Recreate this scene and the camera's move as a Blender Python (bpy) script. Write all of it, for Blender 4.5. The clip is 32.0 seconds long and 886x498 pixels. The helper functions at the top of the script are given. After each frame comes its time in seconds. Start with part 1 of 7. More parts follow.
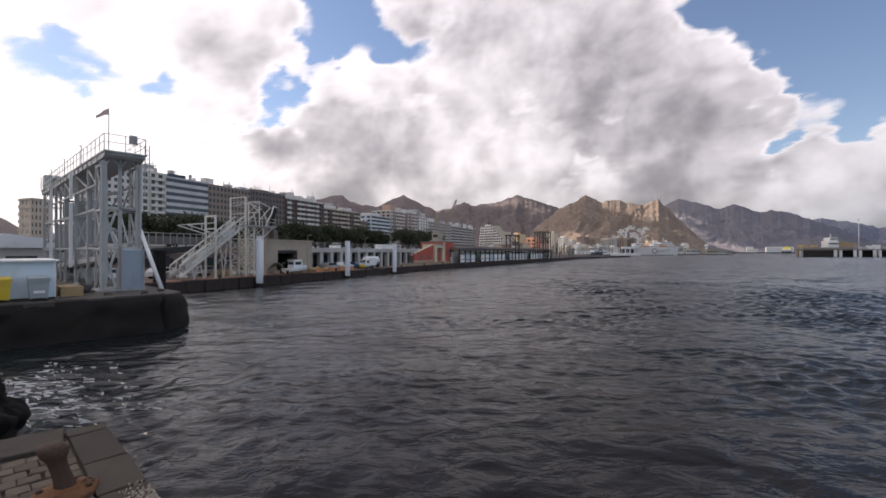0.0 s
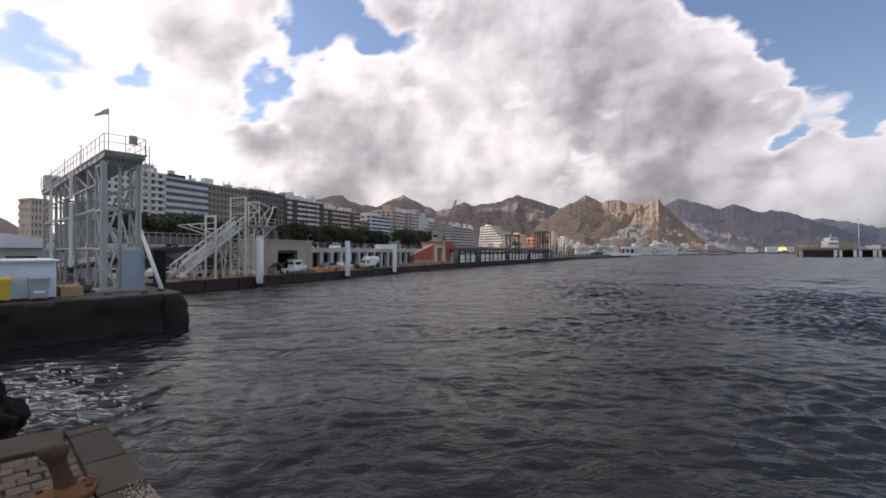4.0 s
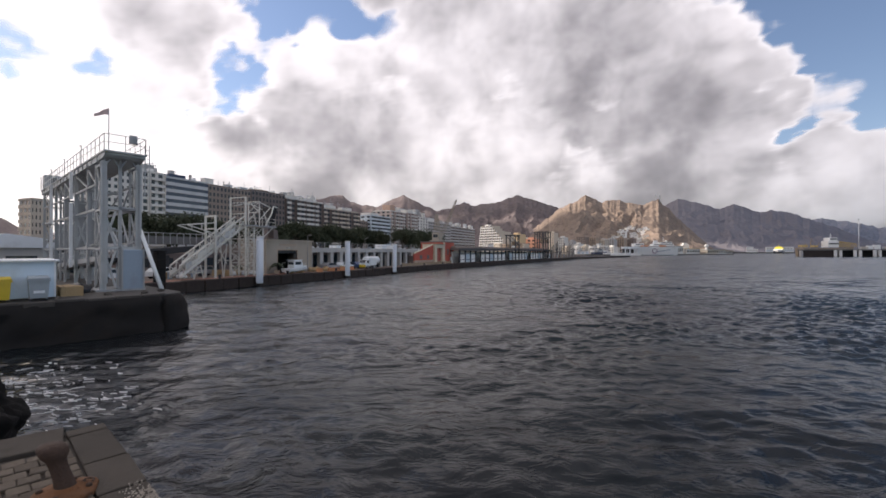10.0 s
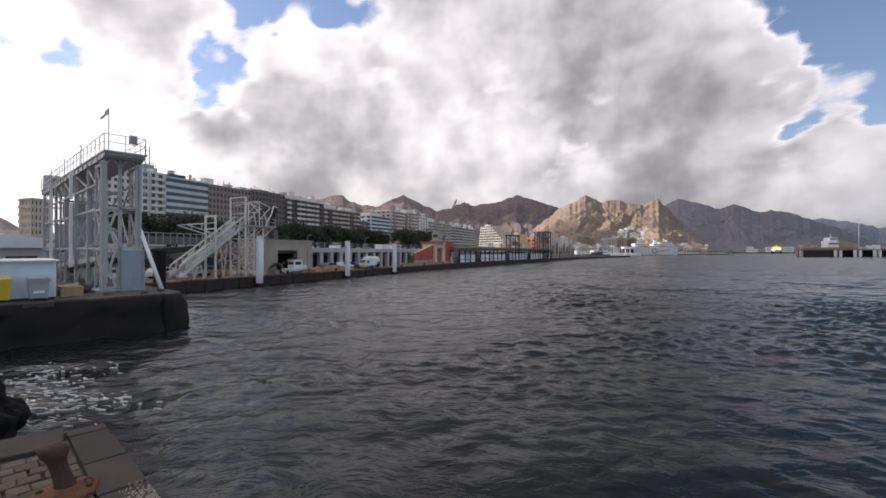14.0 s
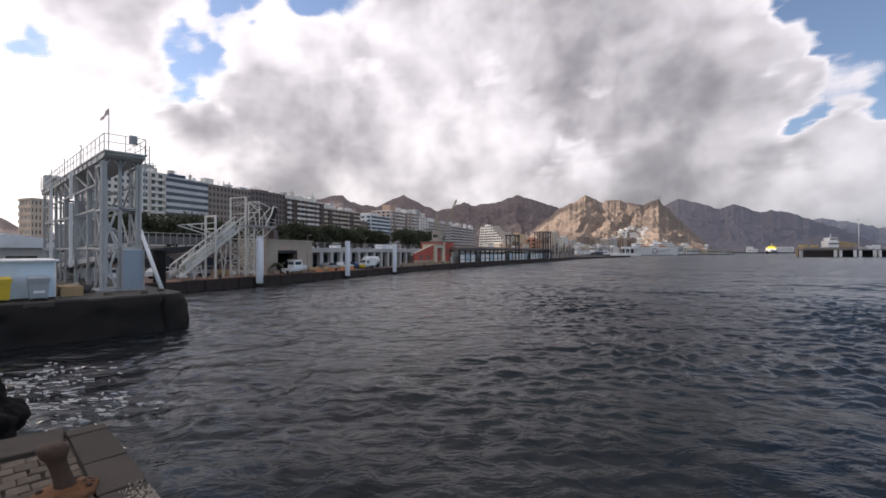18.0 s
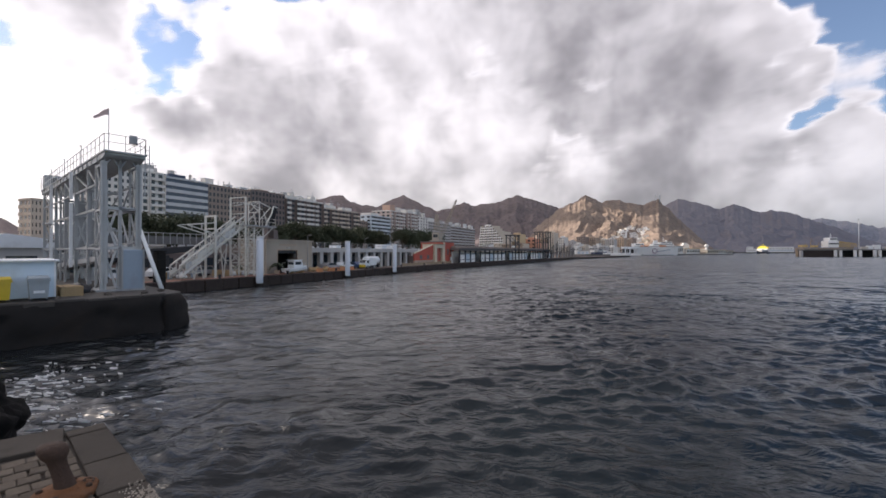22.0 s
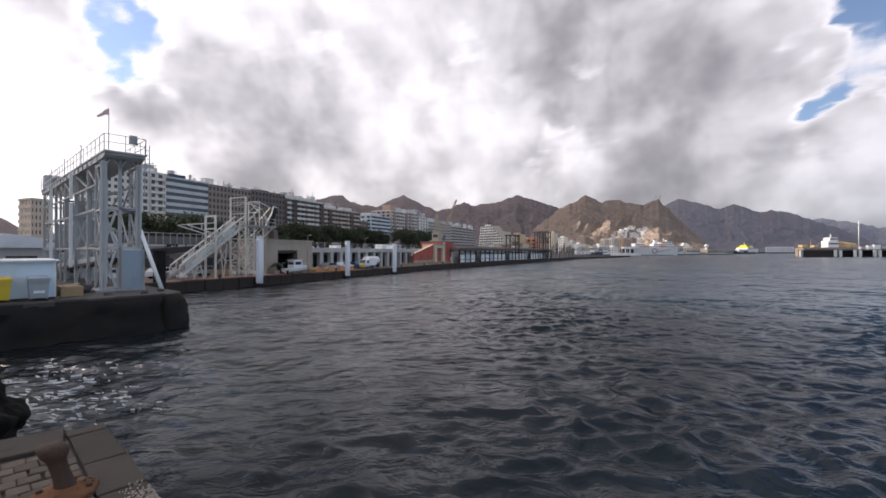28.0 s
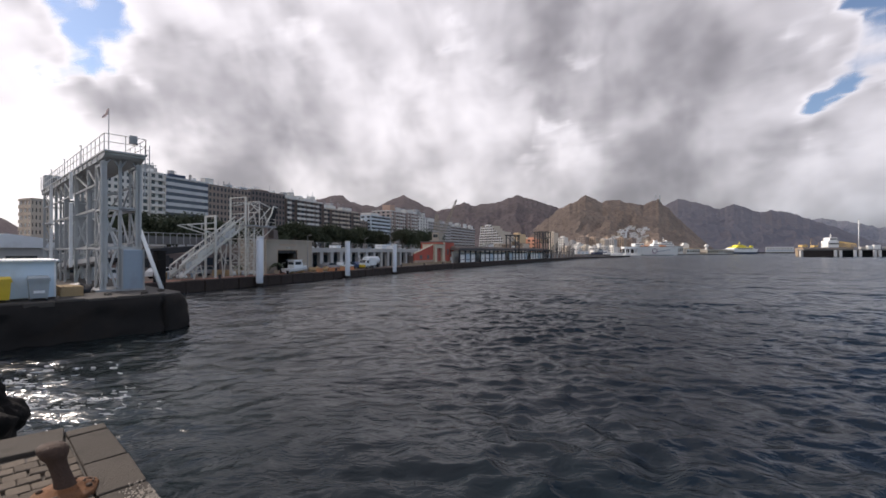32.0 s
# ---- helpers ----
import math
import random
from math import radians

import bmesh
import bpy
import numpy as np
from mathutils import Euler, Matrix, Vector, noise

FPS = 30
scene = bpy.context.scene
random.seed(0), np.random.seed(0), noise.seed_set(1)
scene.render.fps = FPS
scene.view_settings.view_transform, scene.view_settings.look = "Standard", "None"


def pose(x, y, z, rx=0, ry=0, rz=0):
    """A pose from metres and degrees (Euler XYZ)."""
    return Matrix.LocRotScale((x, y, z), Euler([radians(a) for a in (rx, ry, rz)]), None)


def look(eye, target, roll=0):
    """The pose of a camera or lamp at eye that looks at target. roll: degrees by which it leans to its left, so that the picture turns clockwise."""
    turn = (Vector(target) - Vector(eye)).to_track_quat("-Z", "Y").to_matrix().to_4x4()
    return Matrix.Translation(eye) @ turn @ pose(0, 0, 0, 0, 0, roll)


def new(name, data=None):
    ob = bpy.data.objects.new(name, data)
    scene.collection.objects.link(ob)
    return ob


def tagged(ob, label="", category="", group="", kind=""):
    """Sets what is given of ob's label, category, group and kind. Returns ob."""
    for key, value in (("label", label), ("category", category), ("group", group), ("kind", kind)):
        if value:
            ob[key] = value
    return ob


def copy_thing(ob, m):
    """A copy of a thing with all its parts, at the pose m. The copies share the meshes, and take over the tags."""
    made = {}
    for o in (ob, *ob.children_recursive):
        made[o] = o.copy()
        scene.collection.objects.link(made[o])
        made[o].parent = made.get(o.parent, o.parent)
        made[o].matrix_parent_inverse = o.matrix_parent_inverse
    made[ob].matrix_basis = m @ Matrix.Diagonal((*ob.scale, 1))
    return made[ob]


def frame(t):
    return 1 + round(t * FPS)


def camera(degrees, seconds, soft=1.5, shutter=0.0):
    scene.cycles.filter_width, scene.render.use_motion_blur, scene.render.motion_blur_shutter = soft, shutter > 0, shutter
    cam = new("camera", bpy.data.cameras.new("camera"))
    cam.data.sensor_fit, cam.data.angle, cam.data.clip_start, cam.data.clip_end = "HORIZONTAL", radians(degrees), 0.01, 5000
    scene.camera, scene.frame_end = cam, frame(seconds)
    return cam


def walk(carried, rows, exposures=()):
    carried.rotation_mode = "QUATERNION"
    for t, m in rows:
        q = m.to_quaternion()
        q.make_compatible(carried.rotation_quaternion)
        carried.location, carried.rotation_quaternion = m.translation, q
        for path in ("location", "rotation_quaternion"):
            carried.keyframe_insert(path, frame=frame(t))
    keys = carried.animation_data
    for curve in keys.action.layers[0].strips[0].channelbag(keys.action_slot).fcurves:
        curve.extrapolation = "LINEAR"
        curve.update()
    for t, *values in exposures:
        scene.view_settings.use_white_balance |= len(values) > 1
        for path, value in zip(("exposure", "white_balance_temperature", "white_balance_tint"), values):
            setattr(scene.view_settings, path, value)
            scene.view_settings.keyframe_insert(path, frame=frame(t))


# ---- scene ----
cam = camera(91.7, 32.0, soft=1.65)
EYE = (0.0, 0.0, 4.8)
VIEW = look(EYE, (0.0, 100.0, 5.46))
walk(cam, [(0.0, VIEW), (32.0, VIEW)], [(0.0, 0.11, 6900, 18), (18.0, 0.14, 6800, 17), (28.0, 0.24, 6700, 17), (32.0, 0.05, 6700, 17)])

# ---- light ----
SUN_AZ, SUN_EL = radians(-62), radians(38)      # azimuth from +Y, towards +X
world = bpy.data.worlds.new("world")
scene.world = world
world.use_nodes = True
wn = world.node_tree.nodes
sky = wn.new("ShaderNodeTexSky")
sky.sky_type = "NISHITA"
sky.sun_disc = False
sky.sun_elevation, sky.sun_rotation = SUN_EL, SUN_AZ
sky.air_density, sky.dust_density, sky.ozone_density = 1.0, 0.25, 2.0
wn["Background"].inputs["Strength"].default_value = 0.13
world.node_tree.links.new(sky.outputs[0], wn["Background"].inputs[0])
sun_dir = Vector((math.sin(SUN_AZ) * math.cos(SUN_EL), math.cos(SUN_AZ) * math.cos(SUN_EL), math.sin(SUN_EL)))
lamp = bpy.data.lights.new("sun", "SUN")
lamp.energy, lamp.angle, lamp.color = 4.6, radians(0.6), (1.0, 0.93, 0.82)
sun = new("sun", lamp)
sun.matrix_world = look(sun_dir * 100, (0, 0, 0))

# ---- materials ----
def nodes_of(name):
    m = bpy.data.materials.new(name)
    m.use_nodes = True
    n, l = m.node_tree.nodes, m.node_tree.links
    return m, n, l, n["Principled BSDF"]


def mix_rgb(n, l, fac, a, b, mode="MIX"):
    k = n.new("ShaderNodeMix")
    k.data_type, k.blend_type = "RGBA", mode
    for sock, v in ((k.inputs[0], fac), (k.inputs[6], a), (k.inputs[7], b)):
        if hasattr(v, "is_output"):
            l.new(v, sock)
        else:
            sock.default_value = v if not isinstance(v, tuple) else (*v[:3], 1)
    return k.outputs[2]


def noise_tex(n, l, scale, detail=5, rough=0.55, stretch=(1, 1, 1), dist=0.0):
    co = n.new("ShaderNodeTexCoord")
    mp = n.new("ShaderNodeMapping")
    mp.inputs["Scale"].default_value = stretch
    t = n.new("ShaderNodeTexNoise")
    t.inputs["Scale"].default_value, t.inputs["Detail"].default_value = scale, detail
    t.inputs["Roughness"].default_value, t.inputs["Distortion"].default_value = rough, dist
    l.new(co.outputs["Object"], mp.inputs[0])
    l.new(mp.outputs[0], t.inputs["Vector"])
    return t.outputs["Fac"]


def ramp(n, l, src, a, b):
    r = n.new("ShaderNodeMapRange")
    r.interpolation_type = "SMOOTHSTEP"
    r.inputs[1].default_value, r.inputs[2].default_value = a, b
    l.new(src, r.inputs[0])
    return r.outputs[0]


def mat(name, col, rough=0.7, metal=0.0, grain=8.0, stain=0.6, var=0.25, dirt=(0.07, 0.06, 0.05), dirt_amt=0.3, bump=0.15,
        streak=(1, 1, 1), spec=0.5, island=0.0):
    """Painted or mineral surface: fine grain, broad stains and a little relief."""
    m, n, l, p = nodes_of(name)
    g = noise_tex(n, l, grain, 6, 0.65)
    s = noise_tex(n, l, stain, 5, 0.6, streak, 0.4)
    lo = tuple(c * (1 - var) for c in col)
    hi = tuple(min(1, c * (1 + var)) for c in col)
    c = mix_rgb(n, l, g, lo, hi)
    k = n.new("ShaderNodeMath")
    k.operation = "MULTIPLY"
    l.new(ramp(n, l, s, 0.5, 0.75), k.inputs[0])
    k.inputs[1].default_value = dirt_amt
    c = mix_rgb(n, l, k.outputs[0], c, dirt)
    if island:
        oi = n.new("ShaderNodeObjectInfo")
        h = n.new("ShaderNodeHueSaturation")
        mr = n.new("ShaderNodeMapRange")
        mr.inputs[3].default_value, mr.inputs[4].default_value = 1 - island, 1 + island
        l.new(oi.outputs["Random"], mr.inputs[0])
        l.new(mr.outputs[0], h.inputs["Value"])
        l.new(c, h.inputs["Color"])
        c = h.outputs[0]
    l.new(c, p.inputs["Base Color"])
    r = n.new("ShaderNodeMapRange")
    r.inputs[3].default_value, r.inputs[4].default_value = max(0.05, rough - 0.12), min(1, rough + 0.12)
    l.new(g, r.inputs[0])
    l.new(r.outputs[0], p.inputs["Roughness"])
    p.inputs["Metallic"].default_value = metal
    p.inputs["Specular IOR Level"].default_value = spec
    if bump:
        b = n.new("ShaderNodeBump")
        b.inputs["Strength"].default_value, b.inputs["Distance"].default_value = bump, 0.05
        l.new(g, b.inputs["Height"])
        l.new(b.outputs[0], p.inputs["Normal"])
    return m


STEEL_L = mat("pale_painted_steel", (0.62, 0.61, 0.565), 0.5, 0.1, 12, 0.8, 0.12, (0.2, 0.16, 0.12), 0.35, 0.05)
STEEL = mat("galvanised_steel", (0.44, 0.455, 0.46), 0.5, 0.1, 12, 0.8, 0.12, (0.16, 0.13, 0.10), 0.35, 0.05)
STEEL_D = mat("grey_steel", (0.34, 0.35, 0.355), 0.55, 0.1, 12, 0.8, 0.15, (0.10, 0.08, 0.06), 0.35, 0.05)
BLUEPANEL = mat("blue_grey_panel", (0.27, 0.34, 0.42), 0.5, 0.0, 9, 0.7, 0.1, (0.2, 0.2, 0.2), 0.3, 0.03)
WHITE = mat("white_paint", (0.74, 0.77, 0.79), 0.55, 0, 9, 0.6, 0.06, (0.35, 0.33, 0.30), 0.35, 0.04)
PILE = mat("white_pile_paint", (0.62, 0.67, 0.74), 0.55, 0, 8, 0.8, 0.1, (0.25, 0.25, 0.25), 0.5, 0.06, (1, 1, 0.25))
KIOSK = mat("pale_blue_paint", (0.60, 0.72, 0.82), 0.55, 0, 9, 0.5, 0.05, (0.4, 0.42, 0.42), 0.3, 0.03)
YELLOW = mat("yellow_plastic", (0.58, 0.42, 0.03), 0.45, 0, 14, 1.5, 0.1, (0.3, 0.2, 0.05), 0.2, 0.03)
GREYPL = mat("grey_plastic", (0.30, 0.34, 0.37), 0.45, 0, 14, 1.5, 0.1, (0.15, 0.15, 0.15), 0.2, 0.03)
QUAY_W = mat("brown_wet_quay_stone", (0.042, 0.032, 0.029), 0.8, 0, 2.2, 0.3, 0.5, (0.07, 0.055, 0.045), 0.55, 0.8, spec=0.25)
QUAY = mat("wet_dark_quay_stone", (0.014, 0.0125, 0.012), 0.8, 0, 3, 0.35, 0.5, (0.03, 0.022, 0.016), 0.5, 0.8, spec=0.25)
APRON = mat("concrete_apron", (0.17, 0.125, 0.10), 0.85, 0, 5, 0.18, 0.2, (0.07, 0.06, 0.05), 0.5, 0.2)
APRONRED = mat("red_brown_paint", (0.27, 0.12, 0.08), 0.8, 0, 5, 0.6, 0.3, (0.10, 0.07, 0.06), 0.6, 0.1)
COPING = mat("coping_stone", (0.05, 0.045, 0.041), 0.8, 0, 6, 0.5, 0.25, (0.05, 0.045, 0.04), 0.5, 0.3)
SETT = mat("basalt_sett", (0.105, 0.086, 0.068), 0.85, 0, 22, 3, 0.35, (0.05, 0.04, 0.032), 0.6, 0.6, spec=0.2, island=0.3)
GRIT = mat("shell_grit", (0.27, 0.24, 0.20), 0.8, 0, 30, 6, 0.4, (0.09, 0.08, 0.07), 0.7, 0.3, island=0.5)
SLAB = mat("stone_slab", (0.062, 0.053, 0.044), 0.8, 0, 18, 1.8, 0.35, (0.03, 0.026, 0.022), 0.6, 0.7, spec=0.2, island=0.25)
JOINT = mat("joint_mud", (0.042, 0.035, 0.029), 0.8, 0, 20, 2, 0.3, (0.02, 0.02, 0.02), 0.5, 0.4)
RUST = mat("rusty_iron", (0.055, 0.031, 0.021), 0.75, 0.2, 26, 4, 0.45, (0.07, 0.035, 0.02), 0.6, 0.6)
RUST_D = mat("rust_dark", (0.15, 0.062, 0.022), 0.85, 0.1, 14, 4, 0.55, (0.055, 0.034, 0.028), 0.55, 0.8)
ROCK = mat("wet_black_rock", (0.007, 0.0065, 0.0065), 0.8, 0, 9, 2, 0.4, (0.012, 0.011, 0.010), 0.5, 1.0, spec=0.15)
BEIGE = mat("beige_plaster", (0.40, 0.35, 0.29), 0.85, 0, 4, 0.3, 0.08, (0.25, 0.21, 0.17), 0.35, 0.08, (1, 1, 0.3))
REDW = mat("red_plaster", (0.47, 0.095, 0.065), 0.8, 0, 4, 0.4, 0.12, (0.2, 0.04, 0.03), 0.35, 0.08)
REDROOF = mat("red_roof_sheet", (0.42, 0.10, 0.075), 0.6, 0, 5, 0.5, 0.12, (0.2, 0.06, 0.05), 0.3, 0.05)
CREAM = mat("cream_paint", (0.62, 0.55, 0.42), 0.7, 0, 5, 0.5, 0.1, (0.3, 0.25, 0.18), 0.4, 0.05)
ORANGE = mat("orange_plastic", (0.55, 0.23, 0.10), 0.6, 0, 9, 1, 0.1, (0.3, 0.1, 0.05), 0.2, 0.02)
CRANEP = mat("crane_paint", (0.36, 0.32, 0.27), 0.7, 0, 5, 0.5, 0.15, (0.12, 0.08, 0.05), 0.4, 0.05)
WALKD = mat("dull_grey_concrete", (0.15, 0.15, 0.15), 0.85, 0, 6, 0.4, 0.2, (0.07, 0.065, 0.06), 0.5, 0.1)
# colours the dark flap, and stands for shade inside openings and below the pier
BLACK = mat("black_paint_and_shade", (0.012, 0.011, 0.012), 0.8, 0, 5, 0.5, 0.3, (0.02, 0.02, 0.02), 0.2, 0.0)
DARKST = mat("dark_painted_steel", (0.03, 0.033, 0.04), 0.5, 0.2, 9, 0.8, 0.2, (0.06, 0.04, 0.03), 0.3, 0.03)
WOOD = mat("pallet_wood", (0.40, 0.28, 0.15), 0.8, 0, 14, 2, 0.3, (0.2, 0.13, 0.06), 0.4, 0.2)
GLASS = mat("dark_window_glass", (0.035, 0.045, 0.055), 0.12, 0, 3, 0.4, 0.3, (0.02, 0.02, 0.02), 0.2, 0.0)
BLUEGL = mat("blue_window_glass", (0.04, 0.055, 0.085), 0.12, 0, 3, 0.4, 0.2, (0.02, 0.05, 0.1), 0.2, 0.0)
BARK = mat("bark", (0.09, 0.07, 0.05), 0.9, 0, 12, 2, 0.3, (0.04, 0.03, 0.02), 0.4, 0.4)
LEAF = mat("dark_foliage", (0.058, 0.07, 0.042), 0.75, 0, 4, 0.5, 0.4, (0.02, 0.03, 0.012), 0.5, 0.0, spec=0.25)
CITYG = mat("city_ground", (0.12, 0.11, 0.10), 0.9, 0, 0.5, 0.05, 0.2, (0.08, 0.07, 0.06), 0.5, 0.0)
HULLBLUE = mat("dark_blue_hull", (0.015, 0.025, 0.07), 0.4, 0, 3, 0.2, 0.1, (0.02, 0.02, 0.03), 0.2, 0.0)
SHIPWHITE = mat("ship_white", (0.78, 0.78, 0.77), 0.45, 0, 2, 0.1, 0.04, (0.5, 0.47, 0.42), 0.25, 0.0, (1, 1, 0.2))
SHIPYEL = mat("ship_yellow", (0.78, 0.66, 0.05), 0.45, 0, 2, 0.1, 0.05, (0.5, 0.35, 0.05), 0.2, 0.0)
OCHRE = mat("ochre_paint", (0.50, 0.36, 0.15), 0.8, 0, 3, 0.2, 0.1, (0.25, 0.18, 0.1), 0.4, 0.05)

OCHRED = mat("stained_ochre", (0.30, 0.225, 0.15), 0.8, 0, 2, 0.15, 0.2, (0.10, 0.07, 0.05), 0.5, 0.1)


def wall(name, col):
    return mat(name, col, 0.85, 0, 2.5, 0.12, 0.08, tuple(c * 0.55 for c in col), 0.35, 0.05, (1, 1, 0.35))


W_WHITE, W_GREY = wall("white_render", (0.66, 0.65, 0.62)), wall("grey_render", (0.43, 0.42, 0.41))
W_BROWN, W_DKBROWN = wall("brown_render", (0.275, 0.22, 0.19)), wall("dark_brown_brick", (0.165, 0.135, 0.127))
W_BEIGE, W_TAN = wall("beige_render", (0.52, 0.46, 0.385)), wall("tan_render", (0.40, 0.31, 0.24))
W_BLUE, W_YEL = wall("pale_blue_tile", (0.50, 0.58, 0.64)), wall("yellow_render", (0.56, 0.43, 0.27))
W_ORANGE, W_PINK = wall("orange_render", (0.56, 0.29, 0.20)), wall("salmon_render", (0.52, 0.36, 0.28))
W_PALE = wall("pale_grey_band", (0.54, 0.56, 0.58))
W_LIME = wall("limewash", (0.80, 0.79, 0.77))
W_ROSE = wall("rose_grey_render", (0.43, 0.36, 0.335))
W_NAVY = wall("navy_cladding", (0.055, 0.075, 0.12))


# ---- mesh helpers ----
class Geo:
    def __init__(self):
        self.v, self.f, self.cuts = [], [], []

    def add(self, vs, fs):
        o = len(self.v)
        self.cuts.append((o, len(self.f)))
        self.v += [tuple(p) for p in vs]
        self.f += [tuple(i + o for i in f) for f in fs]
        return self

    def box(self, x0, x1, y0, y1, z0, z1):
        return self.add([(x0, y0, z0), (x1, y0, z0), (x1, y1, z0), (x0, y1, z0), (x0, y0, z1), (x1, y0, z1), (x1, y1, z1), (x0, y1, z1)],
                        [(3, 2, 1, 0), (4, 5, 6, 7), (0, 1, 5, 4), (1, 2, 6, 5), (2, 3, 7, 6), (3, 0, 4, 7)])

    def chamfer(self, x0, x1, y0, y1, z0, z1, c):
        """A block whose upright and top edges are cut back by c."""
        def ring(z, i):
            a, b, p, q = x0 + i, x1 - i, y0 + i, y1 - i
            return [(a + c, p, z), (b - c, p, z), (b, p + c, z), (b, q - c, z), (b - c, q, z), (a + c, q, z), (a, q - c, z), (a, p + c, z)]
        vs = ring(z0, 0) + ring(z1 - c, 0) + ring(z1, c * 0.9)
        fs = [tuple(range(7, -1, -1)), tuple(range(16, 24))]
        for r in (0, 8):
            fs += [(r + i, r + (i + 1) % 8, r + 8 + (i + 1) % 8, r + 8 + i) for i in range(8)]
        return self.add(vs, fs)

    def beam(self, a, b, w, h=None):
        a, b = Vector(a), Vector(b)
        h = h or w
        d = (b - a).normalized()
        up = Vector((0, 0, 1)) if abs(d.z) < 0.95 else Vector((1, 0, 0))
        s = d.cross(up).normalized() * (w / 2)
        u = s.cross(d).normalized() * (h / 2)
        vs = [p + i * s + j * u for p in (a, b) for i, j in ((-1, -1), (1, -1), (1, 1), (-1, 1))]
        return self.add(vs, [(0, 1, 2, 3), (7, 6, 5, 4), (0, 4, 5, 1), (1, 5, 6, 2), (2, 6, 7, 3), (3, 7, 4, 0)])

    def tube(self, pts, radii, n=10, cap=True):
        """A round body through points with a radius at each."""
        pts = [Vector(p) for p in pts]
        o = len(self.v)
        for i, p in enumerate(pts):
            d = (pts[min(i + 1, len(pts) - 1)] - pts[max(i - 1, 0)]).normalized()
            x = d.cross(Vector((0, 1, 0.02))).normalized() if abs(d.y) < 0.9 else d.cross(Vector((1, 0, 0))).normalized()
            y = d.cross(x)
            self.v += [tuple(p + radii[i] * (math.cos(a) * x + math.sin(a) * y)) for a in (2 * math.pi * k / n for k in range(n))]
        for i in range(len(pts) - 1):
            self.f += [(o + i * n + k, o + i * n + (k + 1) % n, o + (i + 1) * n + (k + 1) % n, o + (i + 1) * n + k) for k in range(n)]
        if cap:
            self.f += [tuple(o + k for k in range(n - 1, -1, -1)), tuple(o + (len(pts) - 1) * n + k for k in range(n))]
        return self

    def prism(self, poly, y0, y1):
        """An outline in x, z drawn out from y0 to y1."""
        n = len(poly)
        vs = [(x, y0, z) for x, z in poly] + [(x, y1, z) for x, z in poly]
        return self.add(vs, [tuple(range(n)), tuple(range(2 * n - 1, n - 1, -1))] + [((i + 1) % n, i, n + i, n + (i + 1) % n) for i in range(n)])

    def slab(self, poly, z0, z1):
        n = len(poly)
        vs = [(x, y, z0) for x, y in poly] + [(x, y, z1) for x, y in poly]
        return self.add(vs, [tuple(range(n - 1, -1, -1)), tuple(range(n, 2 * n))] + [(i, (i + 1) % n, n + (i + 1) % n, n + i) for i in range(n)])

    def mesh(self, name, material, smooth=False):
        me = bpy.data.meshes.new(name)
        me.from_pydata(self.v, [], self.f)
        me.materials.append(material)
        if smooth:
            me.polygons.foreach_set("use_smooth", [True] * len(me.polygons))
        me.update()
        return me


def part(name, geo, material, parent, label="", smooth=False, at=None):
    ob = new(name, geo.mesh(name, material, smooth) if isinstance(geo, Geo) else geo)
    ob.parent = parent
    if at:
        ob.matrix_basis = at
    return tagged(ob, label)


def bars(name, geo, material, parent, label=""):
    """Each piece that was added to geo becomes a part of its own."""
    ends = geo.cuts[1:] + [(len(geo.v), len(geo.f))]
    for (v0, f0), (v1, f1) in zip(geo.cuts, ends):
        g = Geo()
        g.v, g.f = geo.v[v0:v1], [tuple(i - v0 for i in f) for f in geo.f[f0:f1]]
        part(name, g, material, parent, label)


def thing(name, m, label, category, group="", kind=""):
    ob = new(name)
    ob.matrix_basis = m
    return tagged(ob, label, category, group, kind)


def solid(name, geo, material, m, label, category, group="", kind="", smooth=False):
    ob = new(name, geo.mesh(name, material, smooth))
    ob.matrix_basis = m
    return tagged(ob, label, category, group, kind)


QUAY_TURN = 66.42
def Q(s, w, z=0.0, rz=0.0):
    """A pose in the long quay's frame: s metres along its edge, w metres inland."""
    return pose(-30.2 + 0.4 * s - 0.9165 * w, 50.7 + 0.9165 * s + 0.4 * w, z, 0, 0, QUAY_TURN + rz)


def Q2(s, w, z=0.0, rz=0.0):
    """A pose in the frame of the quay's outer length, past its slight bend."""
    return pose(1.8 + 0.4848 * s - 0.8746 * w, 124.0 + 0.8746 * s + 0.4848 * w, z, 0, 0, 61.0 + rz)


def G(x, y, z=0.0, rz=0.0):
    """A pose in the near pier's frame: x away along the gallery, y to its left."""
    return pose(-22.3 - 0.755 * x - 0.656 * y, 28.0 + 0.656 * x - 0.755 * y, z, 0, 0, 139.0 + rz)


# ---- noise for terrain, water and sky ----
_rng = np.random.default_rng(7)
PERM = _rng.permutation(512)
GRAD = np.stack([np.cos(np.arange(512) * 2.399), np.sin(np.arange(512) * 2.399)], 1)


def perlin(x, y, seed=0):
    xi, yi = np.floor(x).astype(int), np.floor(y).astype(int)
    xf, yf = x - xi, y - yi
    u, v = xf * xf * xf * (xf * (xf * 6 - 15) + 10), yf * yf * yf * (yf * (yf * 6 - 15) + 10)

    def dot(i, j):
        g = GRAD[PERM[(PERM[(xi + i + seed * 37) & 511] + yi + j) & 511]]
        return g[..., 0] * (xf - i) + g[..., 1] * (yf - j)
    a = dot(0, 0) * (1 - u) + dot(1, 0) * u
    b = dot(0, 1) * (1 - u) + dot(1, 1) * u
    return (a * (1 - v) + b * v) * 1.5


